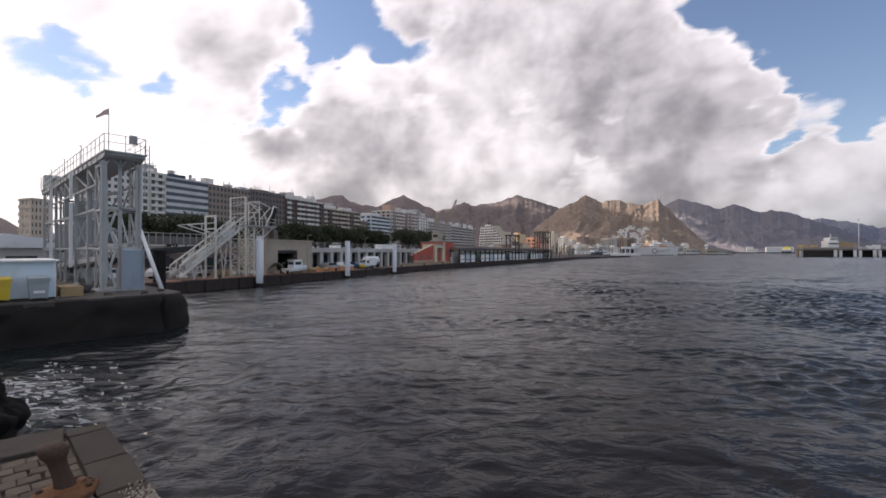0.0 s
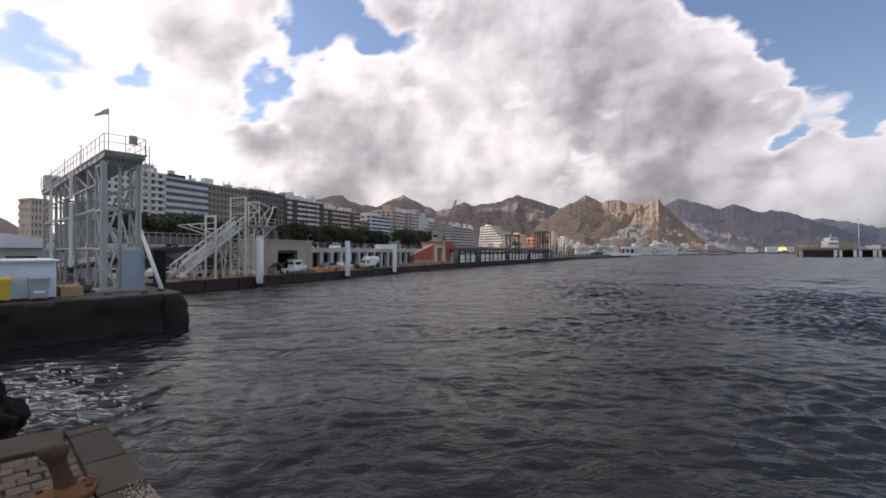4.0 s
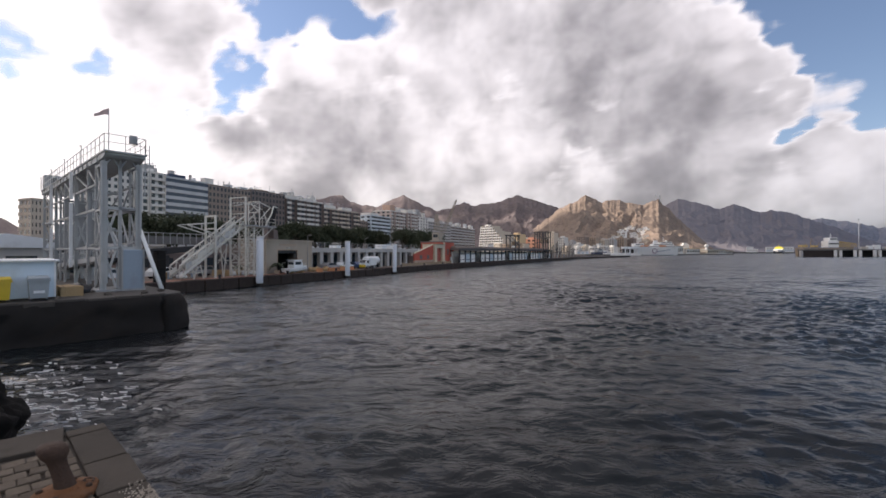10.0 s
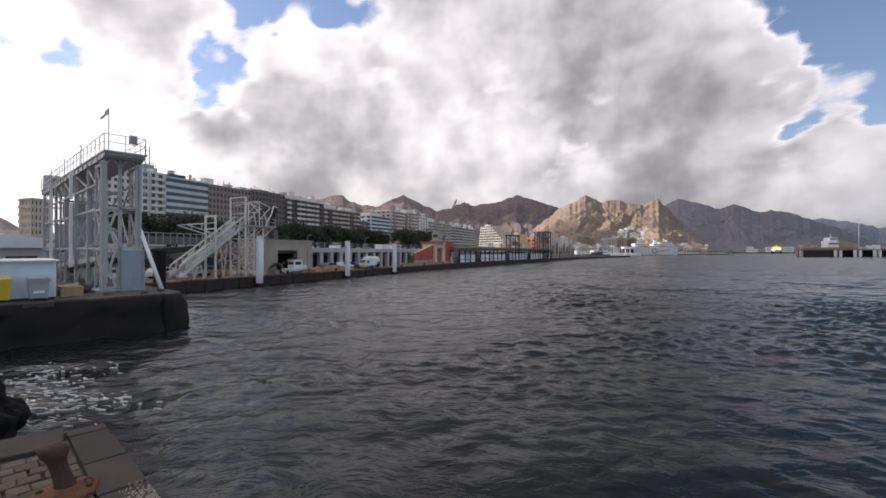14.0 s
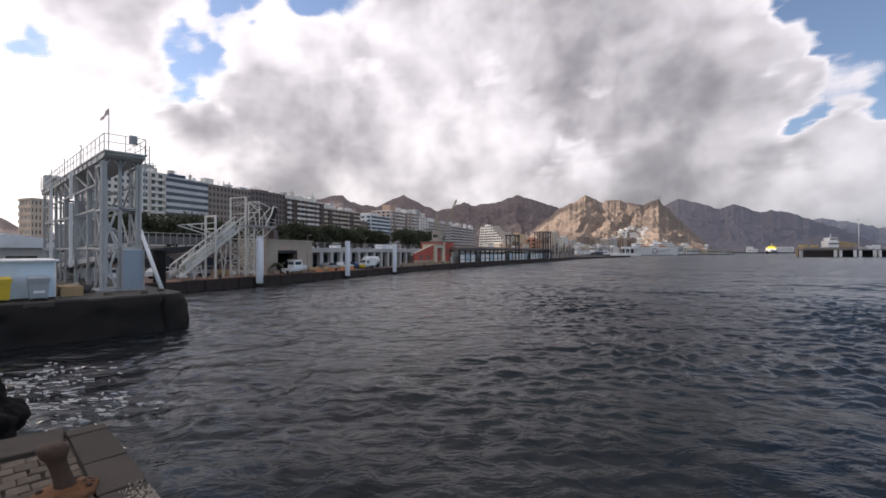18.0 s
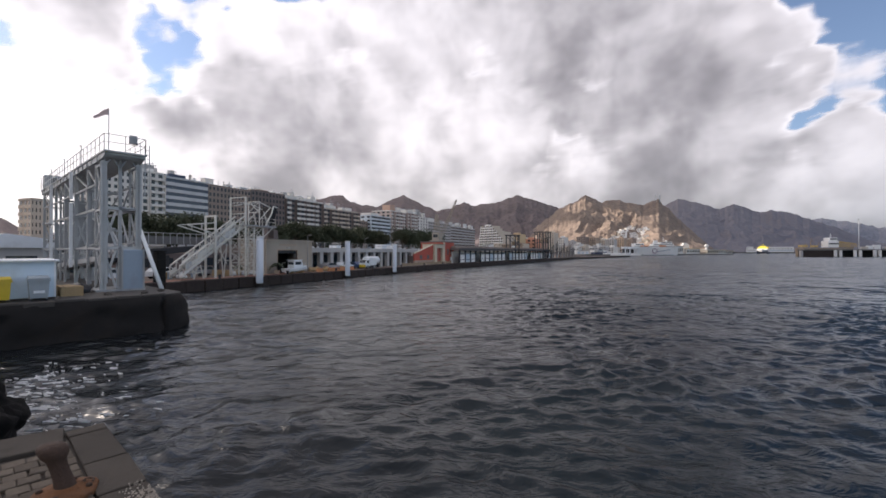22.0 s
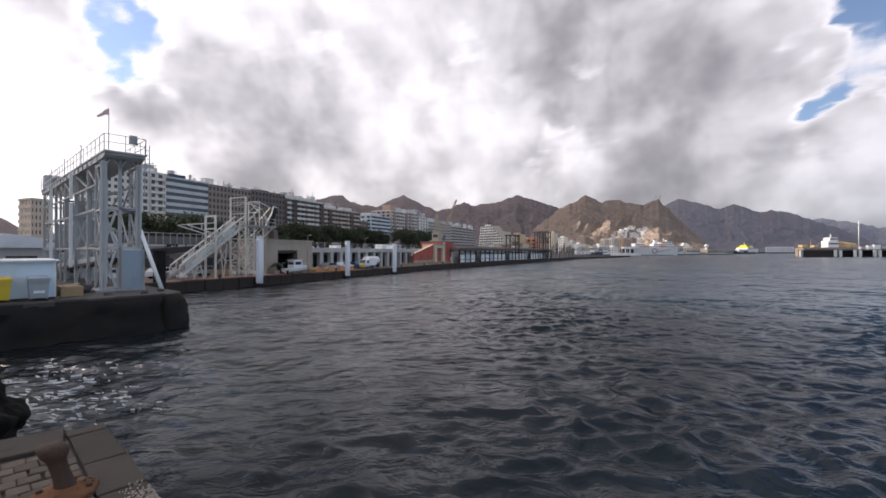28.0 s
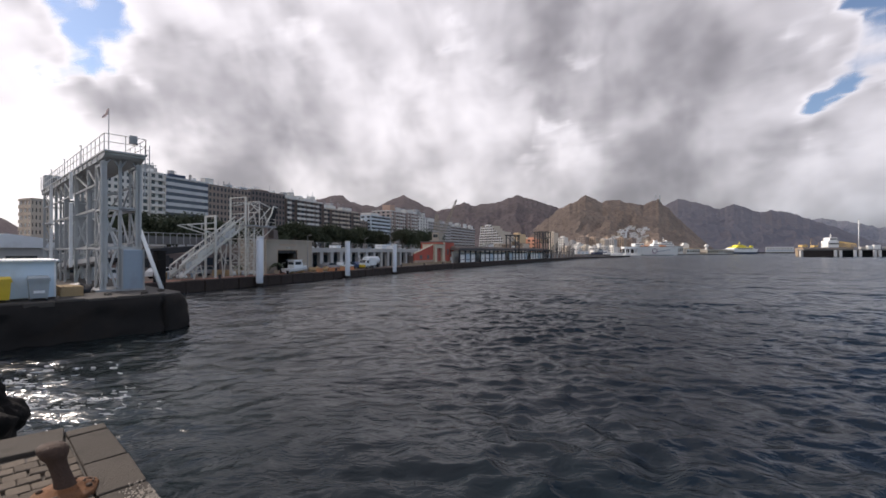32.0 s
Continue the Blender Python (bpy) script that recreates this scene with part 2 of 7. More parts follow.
def fbm(x, y, octaves=5, seed=0, gain=0.5):
    t, amp, f = np.zeros_like(x), 1.0, 1.0
    for o in range(octaves):
        t += amp * perlin(x * f, y * f, seed + o)
        amp, f = amp * gain, f * 2.03
    return t


def ridged(x, y, octaves=5, seed=0):
    t, amp, f = np.zeros_like(x), 1.0, 1.0
    for o in range(octaves):
        t += amp * (1 - 2 * np.abs(perlin(x * f, y * f, seed + o)))
        amp, f = amp * 0.5, f * 2.1
    return t


def sheet_mesh(name, X, Y, Z, material, smooth=True, keep=None, attr=None, cell=None):
    ny, nx = X.shape
    co = np.stack([X, Y, Z], -1).reshape(-1, 3)
    i = np.arange(ny * nx).reshape(ny, nx)
    q = np.stack([i[:-1, :-1], i[:-1, 1:], i[1:, 1:], i[1:, :-1]], -1).reshape(-1, 4)
    if keep is not None:
        k = keep.reshape(-1)
        q = q[k[q].any(1)]
    me = bpy.data.meshes.new(name)
    me.vertices.add(len(co))
    me.vertices.foreach_set("co", co.reshape(-1))
    me.loops.add(q.size)
    me.loops.foreach_set("vertex_index", q.reshape(-1))
    me.polygons.add(len(q))
    me.polygons.foreach_set("loop_start", np.arange(0, q.size, 4))
    me.polygons.foreach_set("use_smooth", np.full(len(q), smooth))
    me.materials.append(material)
    if attr is not None:
        a = me.attributes.new("amount", "FLOAT", "POINT")
        a.data.foreach_set("value", attr.reshape(-1).astype(np.float32))
    if cell is not None:
        a = me.attributes.new("cell", "FLOAT_VECTOR", "POINT")
        a.data.foreach_set("vector", cell.reshape(-1).astype(np.float32))
    me.update()
    me.validate()
    return me


def smoothstep(a, b, x):
    t = np.clip((x - a) / (b - a), 0, 1)
    return t * t * (3 - 2 * t)

# ---- water ----
def water_material():
    m, n, l, p = nodes_of("harbour_water")
    big = noise_tex(n, l, 0.035, 3, 0.5)
    c = mix_rgb(n, l, ramp(n, l, big, 0.35, 0.7), (0.013, 0.013, 0.016), (0.008, 0.016, 0.018))
    # base colour turns bluer towards the right, in place of reflected blue sky
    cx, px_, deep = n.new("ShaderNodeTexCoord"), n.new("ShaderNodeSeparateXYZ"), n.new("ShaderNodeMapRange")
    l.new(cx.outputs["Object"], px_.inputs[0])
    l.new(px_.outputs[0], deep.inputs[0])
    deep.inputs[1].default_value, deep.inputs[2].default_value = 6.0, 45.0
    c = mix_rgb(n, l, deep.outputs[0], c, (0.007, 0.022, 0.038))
    l.new(c, p.inputs["Base Color"])
    p.inputs["IOR"].default_value = 1.33
    gust, streak = noise_tex(n, l, 0.045, 4, 0.6, (1, 0.5, 1), 0.3), noise_tex(n, l, 0.25, 3, 0.6, (0.6, 1.5, 1), 0.3)
    gk = n.new("ShaderNodeMath")
    gk.operation = "ADD"
    l.new(gust, gk.inputs[0])
    l.new(streak, gk.inputs[1])
    gr = n.new("ShaderNodeMapRange")
    gr.inputs[1].default_value, gr.inputs[2].default_value = 0.75, 1.5
    gr.inputs[3].default_value, gr.inputs[4].default_value = 0.16, 0.86
    # painted sheen: brighter by the quays and farther out, dimmer near and at right
    co, sx, skew, tot = n.new("ShaderNodeTexCoord"), n.new("ShaderNodeSeparateXYZ"), n.new("ShaderNodeMapRange"), n.new("ShaderNodeMath")
    l.new(co.outputs["Object"], sx.inputs[0])
    l.new(sx.outputs[0], skew.inputs[0])
    skew.inputs[1].default_value, skew.inputs[2].default_value = -8.0, 26.0
    skew.inputs[3].default_value, skew.inputs[4].default_value = 0.30, -0.42
    tot.operation = "ADD"
    l.new(gk.outputs[0], tot.inputs[0])
    l.new(skew.outputs[0], tot.inputs[1])
    far_sheen, all_ = n.new("ShaderNodeMapRange"), n.new("ShaderNodeMath")
    l.new(sx.outputs[1], far_sheen.inputs[0])
    far_sheen.inputs[1].default_value, far_sheen.inputs[2].default_value = 8.0, 70.0
    far_sheen.inputs[3].default_value, far_sheen.inputs[4].default_value = -0.30, 0.42
    all_.operation = "ADD"
    l.new(tot.outputs[0], all_.inputs[0])
    l.new(far_sheen.outputs[0], all_.inputs[1])
    l.new(all_.outputs[0], gr.inputs[0])
    l.new(gr.outputs[0], p.inputs["Specular IOR Level"])
    at = n.new("ShaderNodeAttribute")
    at.attribute_name = "amount"
    mr = n.new("ShaderNodeMapRange")
    mr.inputs[1].default_value, mr.inputs[2].default_value = 0.0, 0.13
    mr.inputs[3].default_value, mr.inputs[4].default_value = 0.19, 0.24
    l.new(at.outputs["Fac"], mr.inputs[0])
    l.new(mr.outputs[0], p.inputs["Roughness"])
    a = noise_tex(n, l, 0.95, 4, 0.55, (0.85, 1.25, 1), 0.4)
    f = noise_tex(n, l, 5.0, 3, 0.6, (1.0, 1.1, 1), 0.2)
    b1, b2 = n.new("ShaderNodeBump"), n.new("ShaderNodeBump")
    b1.inputs["Strength"].default_value, b1.inputs["Distance"].default_value = 0.7, 0.22
    b2.inputs["Strength"].default_value, b2.inputs["Distance"].default_value = 0.10, 0.025
    l.new(a, b1.inputs["Height"])
    l.new(f, b2.inputs["Height"])
    w = noise_tex(n, l, 0.26, 3, 0.5, (1.0, 1.1, 1), 0.2)
    b3 = n.new("ShaderNodeBump")
    b3.inputs["Strength"].default_value, b3.inputs["Distance"].default_value = 0.45, 1.3
    l.new(w, b3.inputs["Height"])
    far = noise_tex(n, l, 0.09, 3, 0.6, (1.0, 1.0, 1), 0.3)
    b4 = n.new("ShaderNodeBump")
    b4.inputs["Strength"].default_value, b4.inputs["Distance"].default_value = 0.35, 4.5
    l.new(far, b4.inputs["Height"])
    for bump, near, off, lo, hi in ((b3, 25.0, 90.0, 0.40, 1.0), (b4, 35.0, 150.0, 0.25, 1.0)):
        reach = n.new("ShaderNodeMapRange")
        for k, v in enumerate((near, off, lo, hi), 1):
            reach.inputs[k].default_value = v
        l.new(sx.outputs[1], reach.inputs[0])
        l.new(reach.outputs[0], bump.inputs["Strength"])
    l.new(b4.outputs[0], b3.inputs["Normal"])
    l.new(b3.outputs[0], b1.inputs["Normal"])
    l.new(b1.outputs[0], b2.inputs["Normal"])
    l.new(b2.outputs[0], p.inputs["Normal"])
    return m


def axis(lo, hi, step, near, far, grow=1.09, grow_back=None):
    """Even steps between lo and hi, then growing ones out to near and far."""
    mid = list(np.arange(lo, hi, step))
    out, d, x = [], step, mid[-1]
    while x < far:
        d *= grow
        x += d
        out.append(x)
    back, d, x = [], step, mid[0]
    while x > near:
        d *= grow_back or grow
        x -= d
        back.append(x)
    return np.array(back[::-1] + mid + out)


def make_water():
    xs, ys = axis(-15, 46, 0.14, -6000, 6000, 1.045), axis(3, 60, 0.12, -900, 6000, 1.018, 1.1)
    X, Y = np.meshgrid(xs, ys)
    gap = np.maximum(np.gradient(xs)[None, :], np.gradient(ys)[:, None])
    Z, DX, DY = np.zeros_like(X), np.zeros_like(X), np.zeros_like(X)
    r = np.random.default_rng(3)
    left = np.zeros_like(X)
    bend = [perlin(X / 5 + 9 * i, Y / 5, i) for i in range(6)]
    for i in range(54):
        lam = 0.34 * 1.055 ** i if i < 40 else r.uniform(0.7, 1.8) if i < 48 else r.uniform(3.5, 7.0)
        ang = math.radians(242 + r.normal(0, 50))
        kx, ky = 2 * math.pi / lam * math.cos(ang), 2 * math.pi / lam * math.sin(ang)
        amp = 0.0082 * lam ** 0.62 * r.uniform(0.6, 1.2) * (1.0 if lam < 1.6 else 0.8 if lam < 3.4 else 0.45 + 0.9 * smoothstep(40, 110, Y))
        fade = np.clip((lam / gap - 2.3) / 1.8, 0, 1)
        left += (1 - fade ** 2) * (amp * 2 * math.pi / lam) ** 2 / 2
        ph = kx * X + ky * Y + r.uniform(0, 6.3) + 1.5 * bend[i % 6]
        Z += amp * fade * np.cos(ph)
        DX -= 0.8 * amp * fade * math.cos(ang) * np.sin(ph)
        DY -= 0.8 * amp * fade * math.sin(ang) * np.sin(ph)
    gust = np.clip(0.78 + 0.8 * fbm(X / 13, Y / 13, 3, 40), 0.3, 1.5) * (0.72 + 0.5 * smoothstep(0, 24, X))
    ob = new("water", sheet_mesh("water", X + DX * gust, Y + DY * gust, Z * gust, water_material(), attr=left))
    return tagged(ob, "dark grey-blue choppy harbour water", "water", kind="structure")


water = make_water()


# ---- sky: a vault of broken cumulus drifting over the harbour ----
def cloud_material():
    m, n, l, p = nodes_of("cloud_vapour")
    n.remove(p)
    at = n.new("ShaderNodeAttribute")
    at.attribute_name = "amount"

    def math2(op, a, b):
        k = n.new("ShaderNodeMath")
        k.operation = op
        for s, v in zip(k.inputs, (a, b)):
            if hasattr(v, "is_output"):
                l.new(v, s)
            else:
                s.default_value = v
        return k.outputs[0]

    vec = n.new("ShaderNodeAttribute")
    vec.attribute_name = "cell"

    def puffs(size, detail, rough, dist, amount, shift=None):
        k = n.new("ShaderNodeTexNoise")
        for key, v in (("Scale", 1.0 / size), ("Detail", detail), ("Roughness", rough), ("Distortion", dist)):
            k.inputs[key].default_value = v
        src = vec.outputs["Vector"]
        if shift:
            mv = n.new("ShaderNodeVectorMath")
            mv.inputs[1].default_value = shift
            l.new(src, mv.inputs[0])
            src = mv.outputs["Vector"]
        l.new(src, k.inputs["Vector"])
        t = k.outputs["Fac"]
        return math2("MULTIPLY", math2("SUBTRACT", t, 0.5), amount)
    big, mid, fine = puffs(1300, 3, 0.5, 0.1, 2.2), puffs(420, 5, 0.45, 0.25, 1.75), puffs(120, 4, 0.5, 0.0, 0.25)
    d = math2("ADD", math2("ADD", at.outputs["Fac"], math2("MULTIPLY", big, 0.5)), math2("ADD", mid, fine))
    vo = n.new("ShaderNodeTexVoronoi")
    vo.feature = "SMOOTH_F1"
    for k, v in (("Scale", 1.0 / 430), ("Detail", 3.0), ("Roughness", 0.45), ("Smoothness", 0.8)):
        vo.inputs[k].default_value = v
    l.new(vec.outputs["Vector"], vo.inputs["Vector"])
    heap = math2("MULTIPLY", math2("SUBTRACT", 0.9, vo.outputs["Distance"]), 0.6)
    d = math2("ADD", math2("ADD", d, heap), 0.17)
    alpha = math2("MULTIPLY", ramp(n, l, d, 0.0, 0.52), 0.95)
    # painted self-shade: colour brightens each heap's sunward side and darkens the other
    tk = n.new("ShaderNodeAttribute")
    tk.attribute_name = "painted_tone"
    billow, skew = puffs(430, 3, 0.5, 0.2, 2.0), puffs(430, 3, 0.5, 0.2, 2.0, (-110.0, 35.0, 90.0))
    relief = math2("SUBTRACT", skew, billow)
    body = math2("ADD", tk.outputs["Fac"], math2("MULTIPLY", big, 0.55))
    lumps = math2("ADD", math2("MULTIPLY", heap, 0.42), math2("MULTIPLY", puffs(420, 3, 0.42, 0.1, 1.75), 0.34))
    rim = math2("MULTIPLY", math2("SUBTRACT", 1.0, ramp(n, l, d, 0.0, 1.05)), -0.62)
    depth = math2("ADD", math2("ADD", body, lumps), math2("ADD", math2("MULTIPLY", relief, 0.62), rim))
    painted_tone = ramp(n, l, depth, 0.0, 1.45)
    col = mix_rgb(n, l, painted_tone, (0.80, 0.79, 0.785), (0.225, 0.22, 0.225))
    bp = n.new("ShaderNodeBump")
    bp.inputs["Strength"].default_value, bp.inputs["Distance"].default_value = 0.08, 110.0
    l.new(puffs(430, 2, 0.45, 0.0, 2.0), bp.inputs["Height"])
    tl, tp, mx = n.new("ShaderNodeBsdfTranslucent"), n.new("ShaderNodeBsdfTransparent"), n.new("ShaderNodeMixShader")
    l.new(col, tl.inputs["Color"])
    l.new(bp.outputs[0], tl.inputs["Normal"])
    l.new(alpha, mx.inputs[0])
    l.new(tp.outputs[0], mx.inputs[1])
    l.new(tl.outputs[0], mx.inputs[2])
    l.new(mx.outputs[0], n["Material Output"].inputs["Surface"])
    return m


def lane(X, Y, a, b, width):
    """Closeness, 0 to 1, to the line from a to b."""
    a, b = np.array(a, float), np.array(b, float)
    d = b - a
    u = np.clip(((X - a[0]) * d[0] + (Y - a[1]) * d[1]) / (d @ d), 0, 1)
    return np.exp(-((X - a[0] - u * d[0]) ** 2 + (Y - a[1] - u * d[1]) ** 2) / width ** 2)


def make_clouds():
    A, E = np.meshgrid(np.linspace(-math.pi, math.pi, 561), np.linspace(-0.02, math.pi / 2 - 0.01, 170))
    X, Y, Z = 6500 * np.cos(E) * np.sin(A), 4850 * np.cos(E) * np.cos(A), 1700 * np.sin(E)
    d = 0.66 + 0 * X
    wx = X + 190 * fbm(X / 330, Y / 330, 4, 11, 0.6)
    wy = Y + 190 * fbm(X / 330, Y / 330, 4, 17, 0.6)
    # the great grey bank, thinner cloud towards the sun
    d += 0.30 * np.exp(-(((X - 1000) / 2000) ** 2 + ((Y - 3700) / 900) ** 2))
    d -= 0.10 * smoothstep(-700, -2600, X)
    d += 0.10 * smoothstep(2600, 4200, Y) + 0.16 * np.exp(-((X + 300) / 1500) ** 2) * smoothstep(3700, 4450, Y)
    # an unseen thin veil behind the viewpoint, to brighten facades that face it
    d -= 0.34 * smoothstep(900, -900, Y)
    # cleared mostly out of view at right for darker, bluer open water
    d -= 1.0 * smoothstep(1300, 2500, X) * smoothstep(2900, 2200, Y)
    # clear gaps: place, reach and depth
    for gx, gy, r, deep in ((-1014, 2749, 190, 1.0), (-822, 2475, 230, 1.2), (-1380, 3160, 200, 1.0), (-1900, 3530, 190, 0.9), (-1646, 3396, 170, 0.7), (-2321, 3059, 190, 0.7), (-2607, 2643, 230, 0.75),
                            (-265, 2680, 170, 0.6), (1480, 2330, 290, 1.2), (1900, 1900, 560, 1.0), (2900, 2100, 620, 1.0), (1960, 2480, 290, 1.2), (2450, 2720, 300, 1.2), (2800, 2850, 340, 1.2),
                            (2610, 3520, 150, 0.6), (3000, 3250, 250, 1.0), (1152, 4080, 130, 0.85), (433, 3420, 120, 0.6), (1081, 3462, 130, 0.6), (-402, 3347, 110, 0.55), (1051, 4313, 110, 0.7)):
        d -= deep * np.exp(-((wx - gx) ** 2 + (wy - gy) ** 2) / r ** 2)
    d += 0.45 * np.exp(-((X - 2100) ** 2 + (Y - 3480) ** 2) / 420.0 ** 2) + 0.35 * np.exp(-((X - 3150) ** 2 + (Y - 3700) ** 2) / 330.0 ** 2)
    d += 0.3 * np.exp(-((X + 1750) ** 2 + (Y - 2720) ** 2) / 330.0 ** 2)
    # cloud added before the sun to shade the harbour, thinned to light the hill
    d += 0.4 * lane(X, Y, (-2100, 760), (-1365, 1960), 210)
    d -= 0.95 * lane(X, Y, (-980, 2265), (-480, 2870), 125)
    d += 0.4 * lane(X, Y, (-1340, 2165), (-1190, 2360), 110)
    d -= 0.38 * lane(X, Y, (-1090, 2480), (-820, 2810), 115)
    # holes mostly out of view, added to let sun onto houses, quay and pier
    d -= 0.9 * lane(X, Y, (-1868, 1461), (-1430, 2110), 55) + 1.6 * np.exp(-((X + 670) ** 2 + (Y - 2880) ** 2) / 85.0 ** 2)
    d -= 1.38 * (1.9 * np.exp(-((X + 1400) ** 2 + (Y - 1876) ** 2) / 68.0 ** 2) + np.exp(-((X + 985) ** 2 + (Y - 2190) ** 2) / 110.0 ** 2))
    # shading painted by place: dark bases of the great bank, brighter hollows between
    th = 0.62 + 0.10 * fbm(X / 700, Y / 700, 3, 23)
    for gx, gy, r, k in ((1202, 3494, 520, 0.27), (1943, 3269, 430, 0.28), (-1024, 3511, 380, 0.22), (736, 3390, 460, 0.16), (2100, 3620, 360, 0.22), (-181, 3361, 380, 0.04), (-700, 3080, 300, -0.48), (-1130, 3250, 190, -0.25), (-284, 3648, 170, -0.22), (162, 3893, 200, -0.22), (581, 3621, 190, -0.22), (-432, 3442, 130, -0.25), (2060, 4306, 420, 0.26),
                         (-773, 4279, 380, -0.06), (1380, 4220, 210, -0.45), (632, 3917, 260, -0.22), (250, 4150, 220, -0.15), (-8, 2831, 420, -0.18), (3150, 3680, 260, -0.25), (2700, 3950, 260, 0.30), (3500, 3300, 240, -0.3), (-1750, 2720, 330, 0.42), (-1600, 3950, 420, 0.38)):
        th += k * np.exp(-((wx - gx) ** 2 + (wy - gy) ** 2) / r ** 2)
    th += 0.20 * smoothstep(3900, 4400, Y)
    # colour brightened round the unseen sun and towards its side, for glare
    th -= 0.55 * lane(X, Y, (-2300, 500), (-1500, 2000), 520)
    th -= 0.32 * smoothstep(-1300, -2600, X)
    # unseen stretch thinned to put sunlight on the terraced block and the port front
    d -= 0.6 * lane(X, Y, (-1840, 1535), (-1500, 2050), 66)
    # the blue channel between the bank and the white heaps to seaward
    d -= 0.85 * np.clip(lane(wx, wy, (2330, 2990), (2660, 3560), 165), 0, 1)
    # the bank's leading edge
    d += 0.8 * lane(X, Y, (1560, 2760), (1990, 3010), 190)
    # a stretch thickened to shade the hill's near shoulder at first, then thinned
    d += 0.6 * lane(X, Y, (-1450, 2080), (-1150, 2455), 90) - 0.5 * np.exp(-((X + 985) ** 2 + (Y - 2660) ** 2) / 110.0 ** 2)
    # the heaps stand upright: their grain follows the bearing and the slope of the line of sight
    far = np.sqrt((X - 150) ** 2 + (Y - 600) ** 2 + Z ** 2) / 3300
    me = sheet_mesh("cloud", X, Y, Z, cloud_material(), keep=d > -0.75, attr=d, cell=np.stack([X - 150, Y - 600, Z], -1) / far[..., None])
    a = me.attributes.new("painted_tone", "FLOAT", "POINT")
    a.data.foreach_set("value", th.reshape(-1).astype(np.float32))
    return tagged(new("cloud_layer", me), "vault of broken grey and white cumulus cloud", "cloud", kind="structure")


clouds = make_clouds()


# ---- mountains ----
def terrain_material(name, rock, scrub, dark, scale=0.01, relief=0.7):
    m, n, l, p = nodes_of(name)
    a = noise_tex(n, l, scale, 8, 0.65)
    b = noise_tex(n, l, scale * 9, 6, 0.7)
    c = mix_rgb(n, l, ramp(n, l, a, 0.40, 0.62), rock, scrub)
    c = mix_rgb(n, l, ramp(n, l, b, 0.48, 0.66), c, dark)
    l.new(c, p.inputs["Base Color"])
    p.inputs["Roughness"].default_value = 0.95
    p.inputs["Specular IOR Level"].default_value = 0.1
    k = n.new("ShaderNodeBump")
    k.inputs["Strength"].default_value, k.inputs["Distance"].default_value = relief, 12.0
    l.new(b, k.inputs["Height"])
    l.new(k.outputs[0], p.inputs["Normal"])
    return m


def ridge(name, label, crest, crest_y, foot_y, material, seed, nk=420, nt=110, foot_z=0.0, rough=1.0):
    """A mountain range: crest gives bearing (metres to the side a thousand metres on) and height a thousand metres on, at its peaks."""
    kx = np.array([c[0] for c in crest]) / 1000.0
    hz = np.array([c[1] for c in crest]) / 1000.0
    k = np.linspace(kx[0], kx[-1], nk)
    h = np.interp(k, kx, hz) + 0.0036 * rough * (ridged(k * 34, k * 0 + seed, 5, seed) - 0.8)
    t = np.concatenate([np.linspace(0, 1, nt), 1 + np.linspace(0.03, 0.6, 14)])
    K, T = np.meshgrid(k, t)
    Hc = np.interp(K, k, h)
    yc = crest_y * (1 + 0.06 * fbm(K * 5, K * 0 + 3.3, 3, seed))
    YY = foot_y + (yc - foot_y) * T
    XX = K * YY
    spur = ridged(K * 12 + 0.9 * fbm(K * 7, T * 2.5, 3, seed + 4), T * 1.9 + 0.5 * fbm(K * 9, T * 3, 2, seed + 6), 6, seed + 9)
    rise = np.where(T <= 1, np.clip(T, 0, 1) ** 1.25, np.maximum(0, 1 - 1.5 * (T - 1)))
    body = 4 * np.clip(T, 0, 1) * (1 - np.clip(T, 0, 1))
    ZZ = Hc * yc * np.clip(rise + 0.10 * rough * body * (spur - 0.9), 0, None)
    ZZ += 14 * rough * body * fbm(XX / 90, YY / 90, 4, seed + 2)
    ZZ = np.where(T < 0.02, -3, ZZ + foot_z)
    ob = new(name, sheet_mesh(name, XX, YY, ZZ, material))
    return tagged(ob, label, "mountain", kind="structure")


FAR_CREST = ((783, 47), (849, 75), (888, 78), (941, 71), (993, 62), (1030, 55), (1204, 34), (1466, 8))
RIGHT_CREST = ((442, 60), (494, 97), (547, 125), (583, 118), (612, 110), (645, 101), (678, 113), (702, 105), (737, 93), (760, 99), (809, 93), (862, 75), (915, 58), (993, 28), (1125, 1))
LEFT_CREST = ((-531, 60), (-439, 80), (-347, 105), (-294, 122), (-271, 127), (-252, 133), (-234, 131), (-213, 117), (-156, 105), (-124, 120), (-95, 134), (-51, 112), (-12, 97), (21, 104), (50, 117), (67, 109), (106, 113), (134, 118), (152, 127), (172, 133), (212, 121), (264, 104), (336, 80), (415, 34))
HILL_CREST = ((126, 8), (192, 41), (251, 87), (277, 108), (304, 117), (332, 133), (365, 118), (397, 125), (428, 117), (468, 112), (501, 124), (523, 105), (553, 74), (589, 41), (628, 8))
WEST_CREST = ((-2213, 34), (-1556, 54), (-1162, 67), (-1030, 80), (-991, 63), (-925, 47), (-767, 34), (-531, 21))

M_TAN = terrain_material("tan_hill_rock", (0.31, 0.244, 0.197), (0.245, 0.193, 0.158), (0.175, 0.14, 0.118), 0.01, 0.5)
M_BROWN = terrain_material("brown_mountain_rock", (0.19, 0.158, 0.157), (0.155, 0.132, 0.131), (0.118, 0.102, 0.104), 0.006, 0.45)
